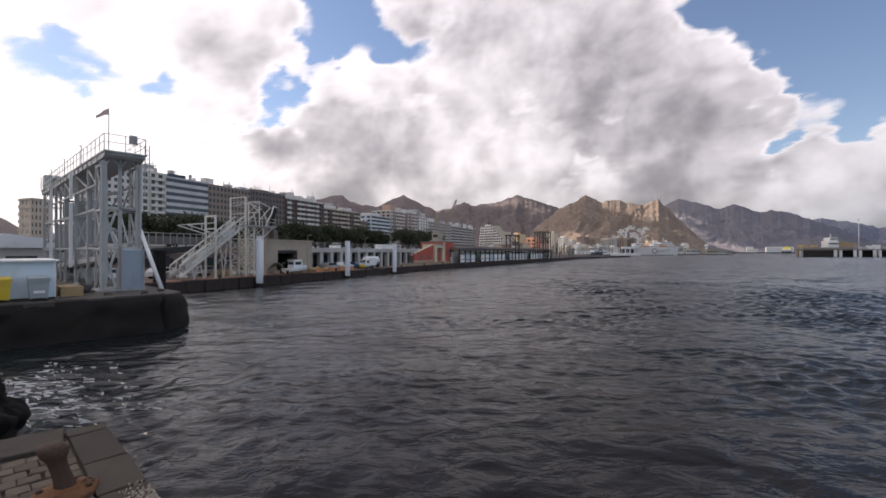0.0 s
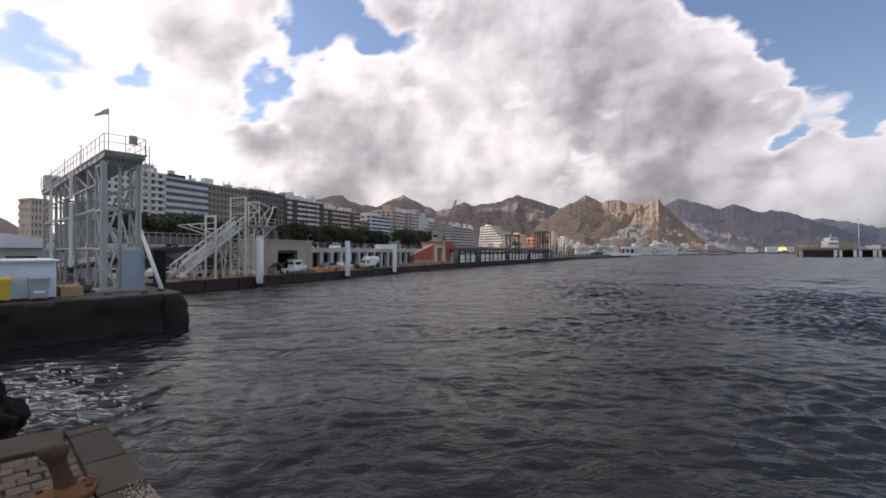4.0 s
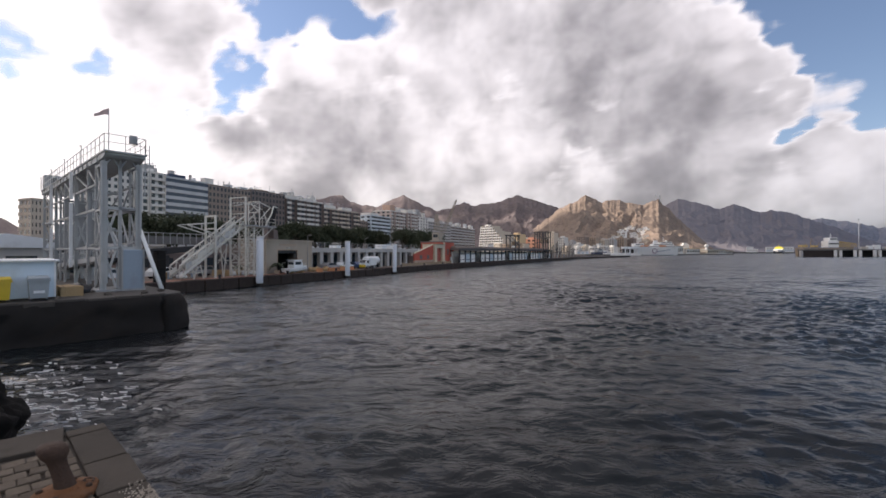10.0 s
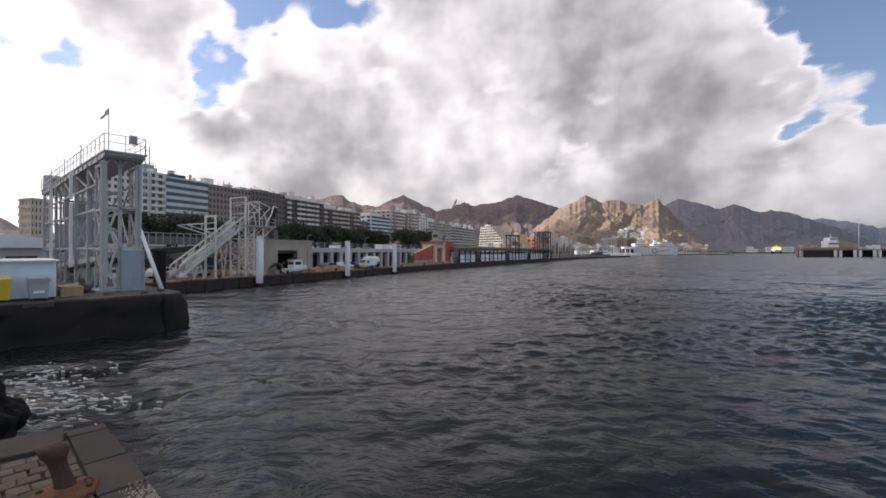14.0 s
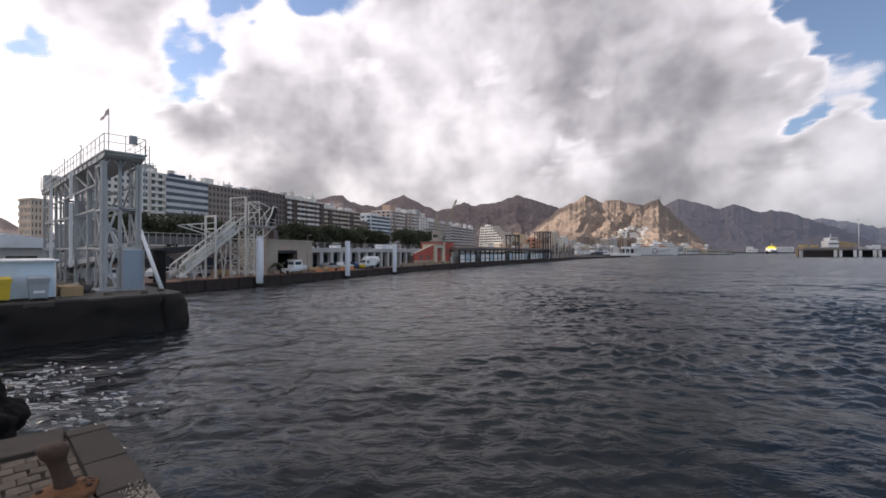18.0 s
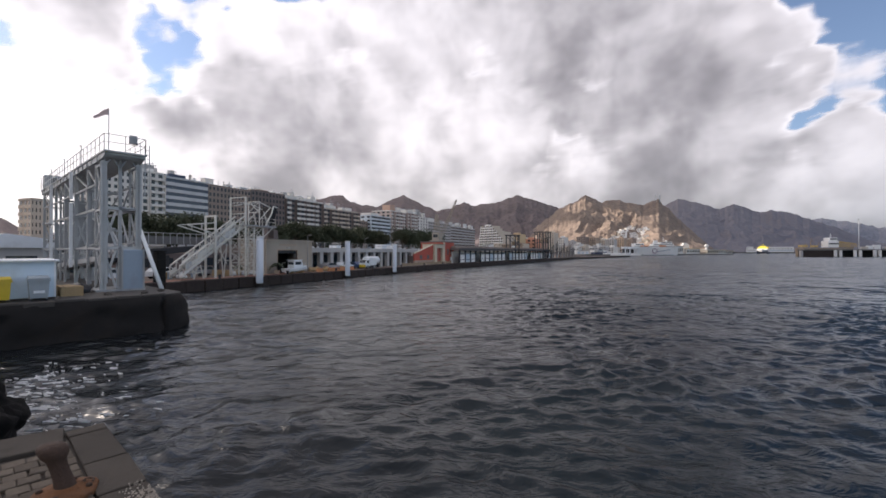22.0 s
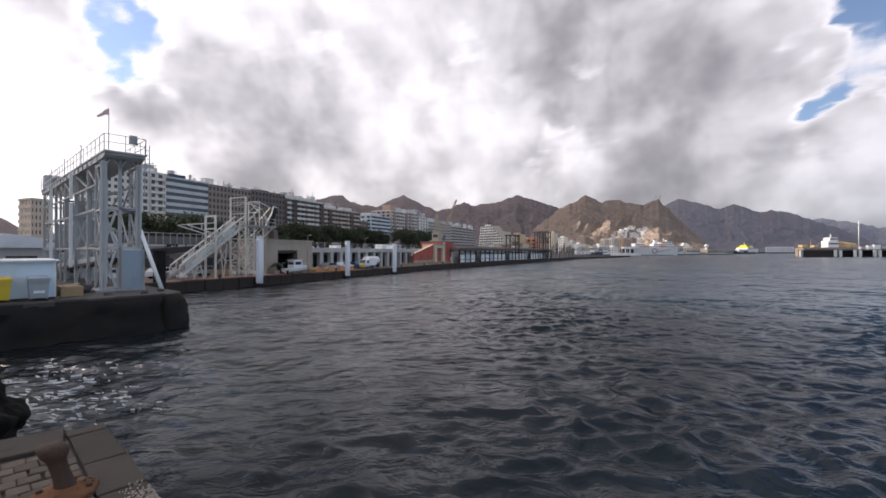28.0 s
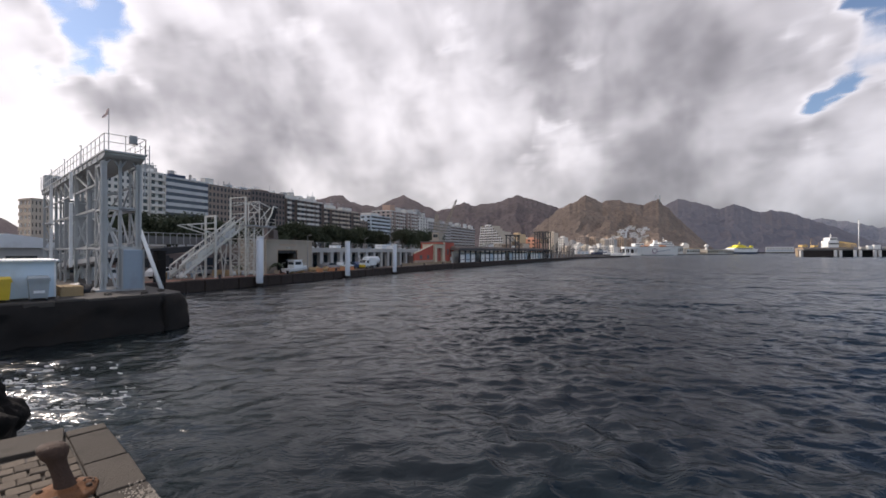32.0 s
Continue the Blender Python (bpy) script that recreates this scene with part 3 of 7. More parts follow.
# blue-grey and low contrast put into these two colours in place of haze
M_BLUE = terrain_material("hazed_mountain_rock", (0.245, 0.232, 0.25), (0.222, 0.21, 0.228), (0.20, 0.19, 0.208), 0.005, 0.25)
M_FAR = terrain_material("hazed_distant_rock", (0.36, 0.36, 0.39), (0.31, 0.315, 0.35), (0.25, 0.255, 0.29), 0.004)
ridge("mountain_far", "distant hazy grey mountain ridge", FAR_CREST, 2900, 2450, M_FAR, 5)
ridge("mountain_right", "steep mountain range with haze in its grey colour", RIGHT_CREST, 2500, 1650, M_BLUE, 12, rough=0.55)
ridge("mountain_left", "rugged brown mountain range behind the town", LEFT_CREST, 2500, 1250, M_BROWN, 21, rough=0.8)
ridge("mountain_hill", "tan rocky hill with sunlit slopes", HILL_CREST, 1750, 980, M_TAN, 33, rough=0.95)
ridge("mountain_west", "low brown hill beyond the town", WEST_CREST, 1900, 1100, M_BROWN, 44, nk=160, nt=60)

# ---- land and quays ----
def make_land():
    g = Geo()
    g.box(-260, 700, 1.2, 1500, -6, 1.3)
    ob = solid("ground", g, APRON, Q(0, 0), "grey-brown concrete quay apron and town ground", "ground", kind="structure")
    blocks = []
    for k in range(5):
        g = Geo().chamfer(0.0, 2.44 - 0.03 * k, 0.0, 1.2, -3, 0.0, 0.05 + 0.02 * k)
        for i, (x, y, z) in enumerate(g.v):
            g.v[i] = (x, y + 0.05 * noise.noise(Vector((x * 1.3, k * 7.0, z * 0.9))), z)
        blocks.append(g.mesh("wall_block", QUAY_W))
    r = random.Random(17)
    for i in range(56):
        part("wall_block", blocks[r.randrange(5)], None, ob, at=pose(-60 + 2.5 * i, r.uniform(-0.06, 0.05), 1.34 + r.uniform(-0.05, 0.06), 0, 0, r.uniform(-0.6, 0.6)))
    # the outer length and the low mole beyond it
    outer = solid("ground", Geo().slab([(0, 1.2), (186, 1.2), (186, 26), (0, 26)], -6, 1.292), APRON, Q2(0, 0), "grey-brown concrete apron of the outer quay", "ground", kind="structure")
    for i in range(74):
        part("wall_block", blocks[r.randrange(5)], None, outer, at=pose(2.5 * i, r.uniform(-0.06, 0.05), 1.34 + r.uniform(-0.05, 0.06), 0, 0, r.uniform(-0.6, 0.6)))
    solid("ground", Geo().slab([(0, 0), (132, 0), (132, 14), (0, 14)], -6, 1.25), QUAY_W, pose(92.0, 286.5, 0, 0, 0, 53.3), "low dark stone mole beyond the quay", "ground", kind="structure")
    # far shore below the hill
    g = Geo()
    g.slab([(150, 505), (215, 560), (330, 640), (480, 720), (515, 760), (530, 850), (640, 985), (640, 2200), (-300, 2200), (-300, 700)], -6, 1.5)
    solid("ground", g, CITYG, pose(0, 0, 0), "far shore ground of the ferry port", "ground", kind="structure")
    return ob


make_land()


def make_pier():
    pier = thing("near_pier", G(0, 0), "dark weathered concrete pier head with a rounded corner", "pier", kind="structure")
    poly = [(-4.0, 40), (-4.0, -2.2)]
    for i in range(7):
        a = i / 6 * math.pi / 2
        poly.append((-2.6 - 1.4 * math.cos(a), -2.0 - 1.5 * math.sin(a)))
    poly += [(45, -3.5), (45, 40)]
    poly = [(x - 0.9, y) for x, y in poly]
    # weathered face: a fine skin that leans outwards and is worn uneven
    face = []
    for (x0, y0), (x1, y1) in zip(poly, poly[1:-1]):
        n = max(1, round(math.hypot(x1 - x0, y1 - y0) / 0.35))
        face += [(x0 + (x1 - x0) * i / n, y0 + (y1 - y0) * i / n) for i in range(n)]
    rows = 13
    pts = np.array(face)
    Tn = np.gradient(pts, axis=0)
    Tn /= np.linalg.norm(Tn, axis=1)[:, None]
    out = np.stack([Tn[:, 1], -Tn[:, 0]], 1)
    zs = np.linspace(2.12, -2.5, rows)
    dist = np.cumsum(np.r_[0, np.linalg.norm(np.diff(pts, axis=0), axis=1)])
    DD, ZZ = np.meshgrid(dist, zs)
    push = 0.04 + 0.13 * (2.12 - ZZ) + 0.22 * fbm(DD / 2.1, ZZ / 1.3, 5, 61) + 0.14 * ridged(DD / 1.1, ZZ / 0.9, 3, 66)
    push[0] = 0.03
    YY = pts[None, :, 1] + push * out[None, :, 1]
    XX = pts[None, :, 0] + push * out[None, :, 0]
    part("pier_wall", sheet_mesh("pier_wall", XX[::-1], YY[::-1], ZZ[::-1], QUAY), None, pier, "black weathered pier face")
    part("pier_core", Geo().slab([(x + (0.3 if x < 0 else 0), y + (0.3 if y < 0 else 0)) for x, y in poly], -4, 1.95), QUAY, pier)
    part("pier_top", Geo().slab(poly, 1.95, 2.2), COPING, pier, "worn grey concrete pier deck")
    r = random.Random(2)
    for i in range(30):
        part("edge_stone", Geo().chamfer(-0.36, 0.3, -0.62, 0.62, -0.25, 0.03, 0.05), COPING, pier,
             at=pose(-4.6 + r.uniform(-0.05, 0.04), -1.7 + 1.28 * i, 2.2 + r.uniform(-0.02, 0.03), r.uniform(-1, 1), r.uniform(-2, 2), r.uniform(-1.5, 1.5)))
    return pier


make_pier()


# ---- the quay under the camera ----
CORNER = (-5.95, 7.6)
U, V = Vector((0.736, -0.677)), Vector((-0.677, -0.736))     # along the edge, inland
# in this frame x runs along the edge and -y inland
NEAR = Matrix.Translation((CORNER[0], CORNER[1], 0)) @ Matrix.Rotation(math.atan2(U.y, U.x), 4, "Z")


def make_near_quay():
    r = random.Random(5)
    q = thing("near_quay", NEAR, "old stone quay with setts and slab coping", "quay", kind="structure")
    body = Geo().slab([(0.04, -0.04), (-0.12, -0.55), (-0.95, -6.0), (-0.95, -9), (16, -9), (16, -0.04)], -3, 1.74)
    part("quay_wall", body, JOINT, q, "dark mortar bed and quay wall")
    # coping slabs along both free edges
    x = 0.0
    for i, ln in enumerate((0.32, 1.40, 1.09, 1.25, 1.0, 1.3, 1.2, 1.15, 1.3, 1.2, 1.25, 1.1, 1.0)):
        g = Geo().chamfer(-ln / 2 + 0.018, ln / 2 - 0.018, -0.26, 0.25, -0.3, 0.0, 0.014)
        g.v = [(a + 0.014 * noise.noise(Vector((a * 9, b * 9, i))), b + 0.014 * noise.noise(Vector((b * 9, a * 9, i + 7))), c) for a, b, c in g.v]
        part("slab", g, SLAB, q, at=pose(x + ln / 2, -0.27, 1.8 + r.uniform(-0.015, 0.012), r.uniform(-1, 1), r.uniform(-1, 1), r.uniform(-0.6, 0.6)))
        x += ln
    y = -0.56
    for i, ln in enumerate((0.85, 0.95, 0.8, 0.9, 1.0, 0.9)):
        g = Geo().chamfer(-0.46, 0.42, -ln / 2 + 0.016, ln / 2 - 0.016, -0.3, 0.0, 0.014)
        part("slab", g, SLAB, q, at=pose(0.30 + 0.12 * (y - ln / 2), y - ln / 2, 1.8 + r.uniform(-0.015, 0.012), r.uniform(-1, 1), r.uniform(-1, 1), -7))
        y -= ln
    meshes = []
    for i in range(6):
        a, b = 0.119 - 0.007 * (i % 3), 0.123 - 0.009 * (i % 2)
        g = Geo().chamfer(-a, a, -b, b, -0.09, 0.0, 0.011)
        g.v = [(u + 0.007 * noise.noise(Vector((u * 30, v * 30, i * 3.1))), v + 0.007 * noise.noise(Vector((v * 30, u * 30, i * 5.3))), w + 0.006 * noise.noise(Vector((u * 20, v * 20, i)))) for u, v, w in g.v]
        meshes.append(g.mesh("sett", SETT))
    half = Geo().chamfer(-0.115, 0.115, -0.052, 0.052, -0.09, 0.0, 0.011).mesh("sett", SETT)
    g = Geo()
    for i in range(62):
        x = -0.6 + 0.248 * i
        off = 0.126 if i % 2 else 0.0
        if off and i > 4:
            part("sett", half, None, q, at=pose(x, -0.615, 1.795 + r.uniform(-0.012, 0.012), r.uniform(-2, 2), 0, r.uniform(-3, 3)))
        for j in range(32):
            y = -0.68 - off - 0.255 * j
            if x < 0.87 + 0.12 * max(y, -6.0):
                continue
            if i < 16 and j < 19:
                part("sett", meshes[r.randrange(6)], None, q,
                     at=pose(x + r.uniform(-0.008, 0.008), y + r.uniform(-0.01, 0.01), 1.795 + r.uniform(-0.012, 0.012), r.uniform(-3, 3), r.uniform(-3, 3), r.uniform(-3, 3)))
            else:
                g.chamfer(x - 0.114, x + 0.114, y - 0.117, y + 0.117, 1.70, 1.79 + r.uniform(-0.01, 0.01), 0.02)
    tagged(part("sett", g, SETT, q), kind="stuff")
    # broken shell and grit washed up on the coping
    g = Geo()
    for i in range(340):
        x, y = r.gauss(3.30, 0.22), -abs(r.gauss(0.08, 0.15)) - 0.03
        a = r.uniform(0.005, 0.014)
        g.chamfer(x - a, x + a, y - a * 0.8, y + a * 0.8, 1.78, 1.80 + a * 0.9, a * 0.4)
    tagged(part("shell_grit", g, GRIT, q, "pale broken shell and grit"), kind="stuff")
    return q


make_near_quay()


def lathe(profile, n=24):
    g = Geo()
    for rad, z in profile:
        g.v += [(rad * math.cos(2 * math.pi * k / n), rad * math.sin(2 * math.pi * k / n), z) for k in range(n)]
    for i in range(len(profile) - 1):
        g.f += [(i * n + k, i * n + (k + 1) % n, (i + 1) * n + (k + 1) % n, (i + 1) * n + k) for k in range(n)]
    g.f += [tuple(range(n - 1, -1, -1)), tuple((len(profile) - 1) * n + k for k in range(n))]
    return g


def make_bollard():
    b = thing("mooring_bollard", pose(-4.70, 5.36, 1.80), "rusty cast-iron mooring bollard with a worn mushroom head", "bollard")
    g = lathe([(0.15, 0.03), (0.135, 0.10), (0.12, 0.2), (0.115, 0.34), (0.125, 0.42), (0.165, 0.47), (0.185, 0.52), (0.183, 0.57), (0.16, 0.605), (0.09, 0.625), (0.02, 0.628)], 32)
    for i, (x, y, z) in enumerate(g.v):
        k = 1 + 0.05 * noise.noise(Vector((x, y, z)) * 9)
        g.v[i] = (x * k * 0.82 + 0.05 - 0.40 * z, y * k * 0.82 + 0.03 * z, z * 0.97)
    part("post", g, RUST, b, "rust-brown post with a worn head", smooth=True)
    g = lathe([(0.33, -0.03), (0.33, 0.02), (0.31, 0.045), (0.2, 0.06), (0.15, 0.09), (0.14, 0.10)], 28)
    for i, (x, y, z) in enumerate(g.v):
        k = 1 + 0.14 * noise.noise(Vector((x, y, 1.0)) * 4)
        g.v[i] = (x * k, y * k, z)
    part("base_plate", g, RUST_D, b, "flaking orange rust base plate", smooth=True)
    hook = [(0.17 + 0.05 * math.cos(u), 0.16 + 0.05 * math.sin(u), 0.075 + 0.006 * u) for u in (0.5 * k for k in range(10))]
    part("hook", Geo().tube(hook, [0.012] * 10, 8), RUST, b, "bent iron hook")
    for a in (20, 110, 200, 290):
        g = lathe([(0.035, 0.04), (0.035, 0.075), (0.02, 0.085)], 8)
        part("bolt", g, RUST, b, at=pose(0.25 * math.cos(radians(a)), 0.25 * math.sin(radians(a)), 0.0))


make_bollard()


def blob(rx, ry, rz, seed, sub=3, rough=0.3, freq=1.3):
    bm = bmesh.new()
    bmesh.ops.create_icosphere(bm, subdivisions=sub, radius=1)
    g = Geo()
    for v in bm.verts:
        d = 1 + rough * noise.fractal(v.co * freq + Vector((seed, seed * 2.1, 0)), 1.0, 2.0, 4)
        g.v.append((v.co.x * rx * d, v.co.y * ry * d, v.co.z * rz * d))
    g.f = [tuple(v.index for v in f.verts) for f in bm.faces]
    bm.free()
    return g


for i, (x, y, z, a, b, c) in enumerate(((-10.35, 8.75, 0.7, 1.3, 1.1, 1.5), (-10.2, 7.9, 0.1, 1.0, 0.8, 0.9), (-11.6, 10.0, 0.5, 1.3, 1.3, 1.5))):
    solid("boulder", blob(a, b, c, 3.7 + i * 2, 5, 0.30, 1.7), ROCK, pose(x, y, z, 0, 0, 40 * i), "wet black boulder beside the quay", "rock", "boulders at the quay", smooth=True)


def make_foam_glitter():
    r, g = random.Random(31), Geo()
    for i in range(1100):
        a = r.uniform(-1.1, 1.3)
        k = 1.12 + abs(r.gauss(0, 0.16)) + (0.5 * r.random() if i % 4 == 0 else 0)
        x, y = -10.3 + 1.3 * k * math.cos(a), 8.6 + 1.25 * k * math.sin(a)
        s = r.uniform(0.01, 0.045)
        n = 8
        ring = [(x + s * r.uniform(0.4, 1.6) * math.cos(6.283 * j / n), y + s * r.uniform(0.4, 1.6) * math.sin(6.283 * j / n)) for j in range(n)]
        g.slab(ring, 0.0, 0.085 + 0.2 * s)
    # thin white arcs added to stand for sun glitter on the ripples
    for i in range(330):
        u = r.gauss(0, 1)
        x, y = -13.0 - 2.3 * u + r.gauss(0, 1.0), 14.3 + 1.9 * u + r.gauss(0, 1.0)
        if math.hypot(x + 13, y - 14.3) > 6 or (y < 12 and x > -9.2):
            continue
        a, b, w, c = r.uniform(0.05, 0.20), r.uniform(0.006, 0.016), r.gauss(0, 0.35), r.uniform(-0.35, 0.35)
        arc = [(u * a, c * a * u * u + r.uniform(-0.01, 0.01)) for u in (-1, -0.6, -0.2, 0.2, 0.6, 1)]
        ring = [(u, v - b * (1.2 - abs(u) / a)) for u, v in arc] + [(u, v + b * (1.2 - abs(u) / a)) for u, v in arc[::-1]]
        g.slab([(x + u * math.cos(w) - v * math.sin(w), y + u * math.sin(w) + v * math.cos(w)) for u, v in ring], -0.05, r.uniform(-0.01, 0.035))
    f = solid("foam_and_glitter", g, SHIPWHITE, pose(0, 0, 0), "white foam round the black boulders and flecks standing for sun glitter", "foam")
    return tagged(f, kind="stuff")


make_foam_glitter()


# ---- the near pier: boarding gallery, kiosk, bins ----
def lattice_x(g, p, q, r, s, w):
    """Two crossing bars p-r and q-s."""
    g.beam(p, r, w)
    g.beam(q, s, w)


def railing(parent, pts, h=1.1, step=1.4, mat_=None, w=0.05):
    """Posts and two rails along a line of points."""
    mat_ = mat_ or STEEL
    post = Geo().beam((0, 0, 0), (0, 0, h), w).mesh("post", mat_)
    for a, b in zip(pts, pts[1:]):
        a, b = Vector(a), Vector(b)
        n = max(1, round((b - a).length / step))
        for i in range(n + 1):
            p = a.lerp(b, i / n)
            part("post", post, None, parent, at=pose(*p))
        for k in (h, h * 0.52):
            part("rail", Geo().beam(a + Vector((0, 0, k)), b + Vector((0, 0, k)), w * 0.9), mat_, parent)


def make_gallery():
    t = thing("boarding_gallery", G(0, 0), "grey galvanised steel boarding gallery on lattice legs", "gangway tower")
    zt, zd = 10.75, 2.2
    xs = (0.0, 9.1, 18.8, 26.2)
    for i, x in enumerate(xs):
        cols = (-0.14, -1.02, -2.05)
        for y in cols:
            if y == -1.02:
                part("column", Geo().box(x - 0.1, x + 0.1, y - 0.09, y + 0.09, zd, zt), STEEL_D, t)
                continue
            if i:
                part("column", Geo().box(x - 0.1, x + 0.1, y - 0.03, y + 0.03, zd, zt).box(x - 0.1, x - 0.06, y - 0.1, y + 0.1, zd, zt).box(x + 0.06, x + 0.1, y - 0.1, y + 0.1, zd, zt), STEEL, t)
                continue
            part("column", Geo().box(x - 0.16, x + 0.16, y - 0.06, y + 0.06, zd, zt).box(x - 0.16, x - 0.11, y - 0.16, y + 0.16, zd, zt).box(x + 0.11, x + 0.16, y - 0.16, y + 0.16, zd, zt), STEEL, t)
        for z in (5.05, 7.7):
            part("crossbeam", Geo().box(x - 0.1, x + 0.1, -2.1, 0.05, z - 0.1, z + 0.1), STEEL, t)
        for y, k in ((-0.14, -1), (-1.02, 1), (-1.02, -1), (-2.05, 1)):
            part("haunch", Geo().prism([(x - 0.1, zt - 0.45), (x + 0.1, zt - 0.45), (x + 0.1, zt + 0.2), (x - 0.1, zt + 0.2)], min(y, y + 0.06 * k), max(y, y + 0.06 * k)).beam((x, y, zt - 0.4), (x, y + 0.36 * k, zt + 0.2), 0.08), STEEL_D, t)
        g = Geo()
        for a, b in ((2.5, 4.9), (5.2, 7.5)):
            lattice_x(g, (x, -0.15, a), (x, -0.8, a), (x, -0.8, b), (x, -0.15, b), 0.12)
            g.beam((x, -0.15, (a + b) / 2), (x, -0.8, (a + b) / 2), 0.08)
        bars("brace", g, STEEL, t)
        # second leg of each trestle, joined by bracing along the gallery
        for y in ((-0.14, -2.05) if i == 0 else (-2.05,)):
            part("column", Geo().box(x + 1.98, x + 2.12, y - 0.07, y + 0.07, zd, zt), STEEL_D, t)
            g = Geo()
            for a, b in ((2.5, 5.0), (5.2, 7.6), (7.8, 10.6)):
                lattice_x(g, (x + 0.2, y, a), (x + 1.9, y, a), (x + 1.9, y, b), (x + 0.2, y, b), 0.09)
                g.beam((x, y, b), (x + 2, y, b), 0.12)
            bars("brace", g, STEEL, t)
    # lighter frames between the trestles, girts and bracing along both sides
    for x in (4.6, 13.9, 16.3, 22.4):
        for y in (-0.14, -2.05):
            part("column", Geo().box(x - 0.09, x + 0.09, y - 0.08, y + 0.08, zd, zt), STEEL if y < -1 else STEEL_D, t)
        for z in (6.4, 9.2):
            part("crossbeam", Geo().box(x - 0.07, x + 0.07, -2.05, 0.0, z - 0.08, z + 0.08), STEEL_D, t)
    for y in (-0.14, -2.05):
        for z in (5.05, 7.7, 9.4):
            part("girt", Geo().box(2.1, 26.2, y - 0.05, y + 0.05, z - 0.07, z + 0.07), STEEL_D, t)
    g = Geo()
    for a, b in ((2.1, 4.6), (4.6, 9.1), (11.1, 13.9), (13.9, 16.3), (16.3, 18.8), (20.8, 22.4), (22.4, 26.2)):
        g.beam((a, -2.05, 5.1), (b, -2.05, 7.6), 0.09)
        g.beam((b, -2.05, 7.7), (a, -2.05, 9.3), 0.09)
        g.beam((a, -0.14, 9.4), (b, -0.14, 10.7), 0.08)
    bars("brace", g, STEEL, t)
    for x, y0, y1, z0, z1 in ((11.4, -1.9, -0.3, 5.2, 7.5), (16.5, -1.9, -0.3, 7.8, 9.3), (20.9, -1.9, -0.3, 5.2, 7.5)):
        part("panel", Geo().box(x, x + 0.05, y0, y1, z0, z1), STEEL_D, t, "grey sheet panel")
    # white service tubes on the trestles
    for x, a, b in ((9.0, 3.6, 8.6), (9.0, 8.9, 11.0), (18.7, 3.2, 7.0), (18.7, 7.4, 11.0)):
        part("service_tube", Geo().beam((x - 0.35, 0.25, a), (x - 0.35, 0.25, b), 0.2), WHITE, t, "white service tube")
    # girder with rounded end, deck
    g = Geo()
    g.prism([(-0.75, zt + 0.36), (-0.5, zt + 0.22), (0.2, zt + 0.14), (27.5, zt + 0.14), (27.5, zt + 0.5), (-0.75, zt + 0.5)], -2.24, -0.04)
    part("girder", g, STEEL, t, "grey box girder")
    part("deck", Geo().box(-0.95, 27.7, -2.32, 0.04, zt + 0.5, zt + 0.6), STEEL, t)
    for x in np.arange(1.2, 27, 1.6):
        part("stiffener", Geo().box(x, x + 0.1, -0.04, 0.02, zt + 0.16, zt + 0.5), STEEL, t)
    railing(t, [(27.5, 0.0, zt + 0.6), (-0.85, 0.0, zt + 0.6), (-0.85, -2.26, zt + 0.6), (27.5, -2.26, zt + 0.6)], 1.05, 1.3, STEEL_L, 0.042)
    # control box, ladder, lamps
    part("control_box", Geo().chamfer(-1.05, -0.85, -1.75, -1.3, zt + 1.2, zt + 1.75, 0.03), STEEL_D, t, "grey control box on the rail")
    g = Geo()
    for y in (-2.36, -2.62):
        g.beam((-0.3, y, 8.6), (-0.3, y, zt + 1.4), 0.05)
    for z in np.arange(8.8, zt + 1.2, 0.3):
        g.beam((-0.3, -2.36, z), (-0.3, -2.62, z), 0.035)
    part("ladder", g, STEEL, t, "upright steel ladder")
    for x in (6, 13, 20, 27):
        g = Geo().beam((x, 0.07, zt + 0.5), (x, 0.07, zt + 1.9), 0.05)
        g.box(x - 0.07, x + 0.07, 0.04, 0.16, zt + 1.86, zt + 1.93)
        part("lamp_post", g, STEEL_D, t, "small lamp on a post")
    shelter = part("end_shelter", Geo().chamfer(26.3, 27.4, -1.5, -0.1, zt + 0.6, zt + 2.2, 0.06), STEEL_D, t, "grey sheet shelter at the deck's end")
    # black box painted for the shade of a doorway that isn't cut
    part("doorway", Geo().box(26.22, 26.32, -1.2, -0.6, zt + 0.65, zt + 1.9), BLACK, shelter)
    # lower ramp hung between the legs
    g = Geo()
    for y in (-0.35, -2.0):
        g.beam((0.6, y, 4.45), (27, y, 3.1), 0.12, 0.34)
        g.beam((0.6, y, 5.5), (27, y, 4.15), 0.08)
        for i in range(22):
            x = 0.6 + i * 1.2
            z = 4.45 - 1.35 * (x - 0.6) / 26.4
            g.beam((x, y, z), (x + 0.6, y, z + 1.03), 0.05)
            g.beam((x + 0.6, y, z + 1.03), (x + 1.2, y, z - 0.05), 0.05)
    bars("truss_bar", g, STEEL, t)
    part("ramp_deck", Geo().add([(0.6, -2, 4.4), (27, -2, 3.05), (27, -0.35, 3.05), (0.6, -0.35, 4.4), (0.6, -2, 4.1), (27, -2, 2.75), (27, -0.35, 2.75), (0.6, -0.35, 4.1)],
                                [(0, 1, 2, 3), (7, 6, 5, 4), (0, 4, 5, 1), (2, 6, 7, 3), (1, 5, 6, 2), (3, 7, 4, 0)]), DARKST, t)
    # lift cabin and machinery
    cab = part("cabin", Geo().chamfer(-0.28, 1.4, -2.32, -1.1, zd + 0.04, 4.95, 0.05), BLUEPANEL, t, "blue-grey sheet metal cabin")
    part("cabin_frame", Geo().box(-0.33, -0.27, -2.36, -2.26, zd, 5).box(-0.33, -0.27, -1.16, -1.06, zd, 5), STEEL_D, cab)
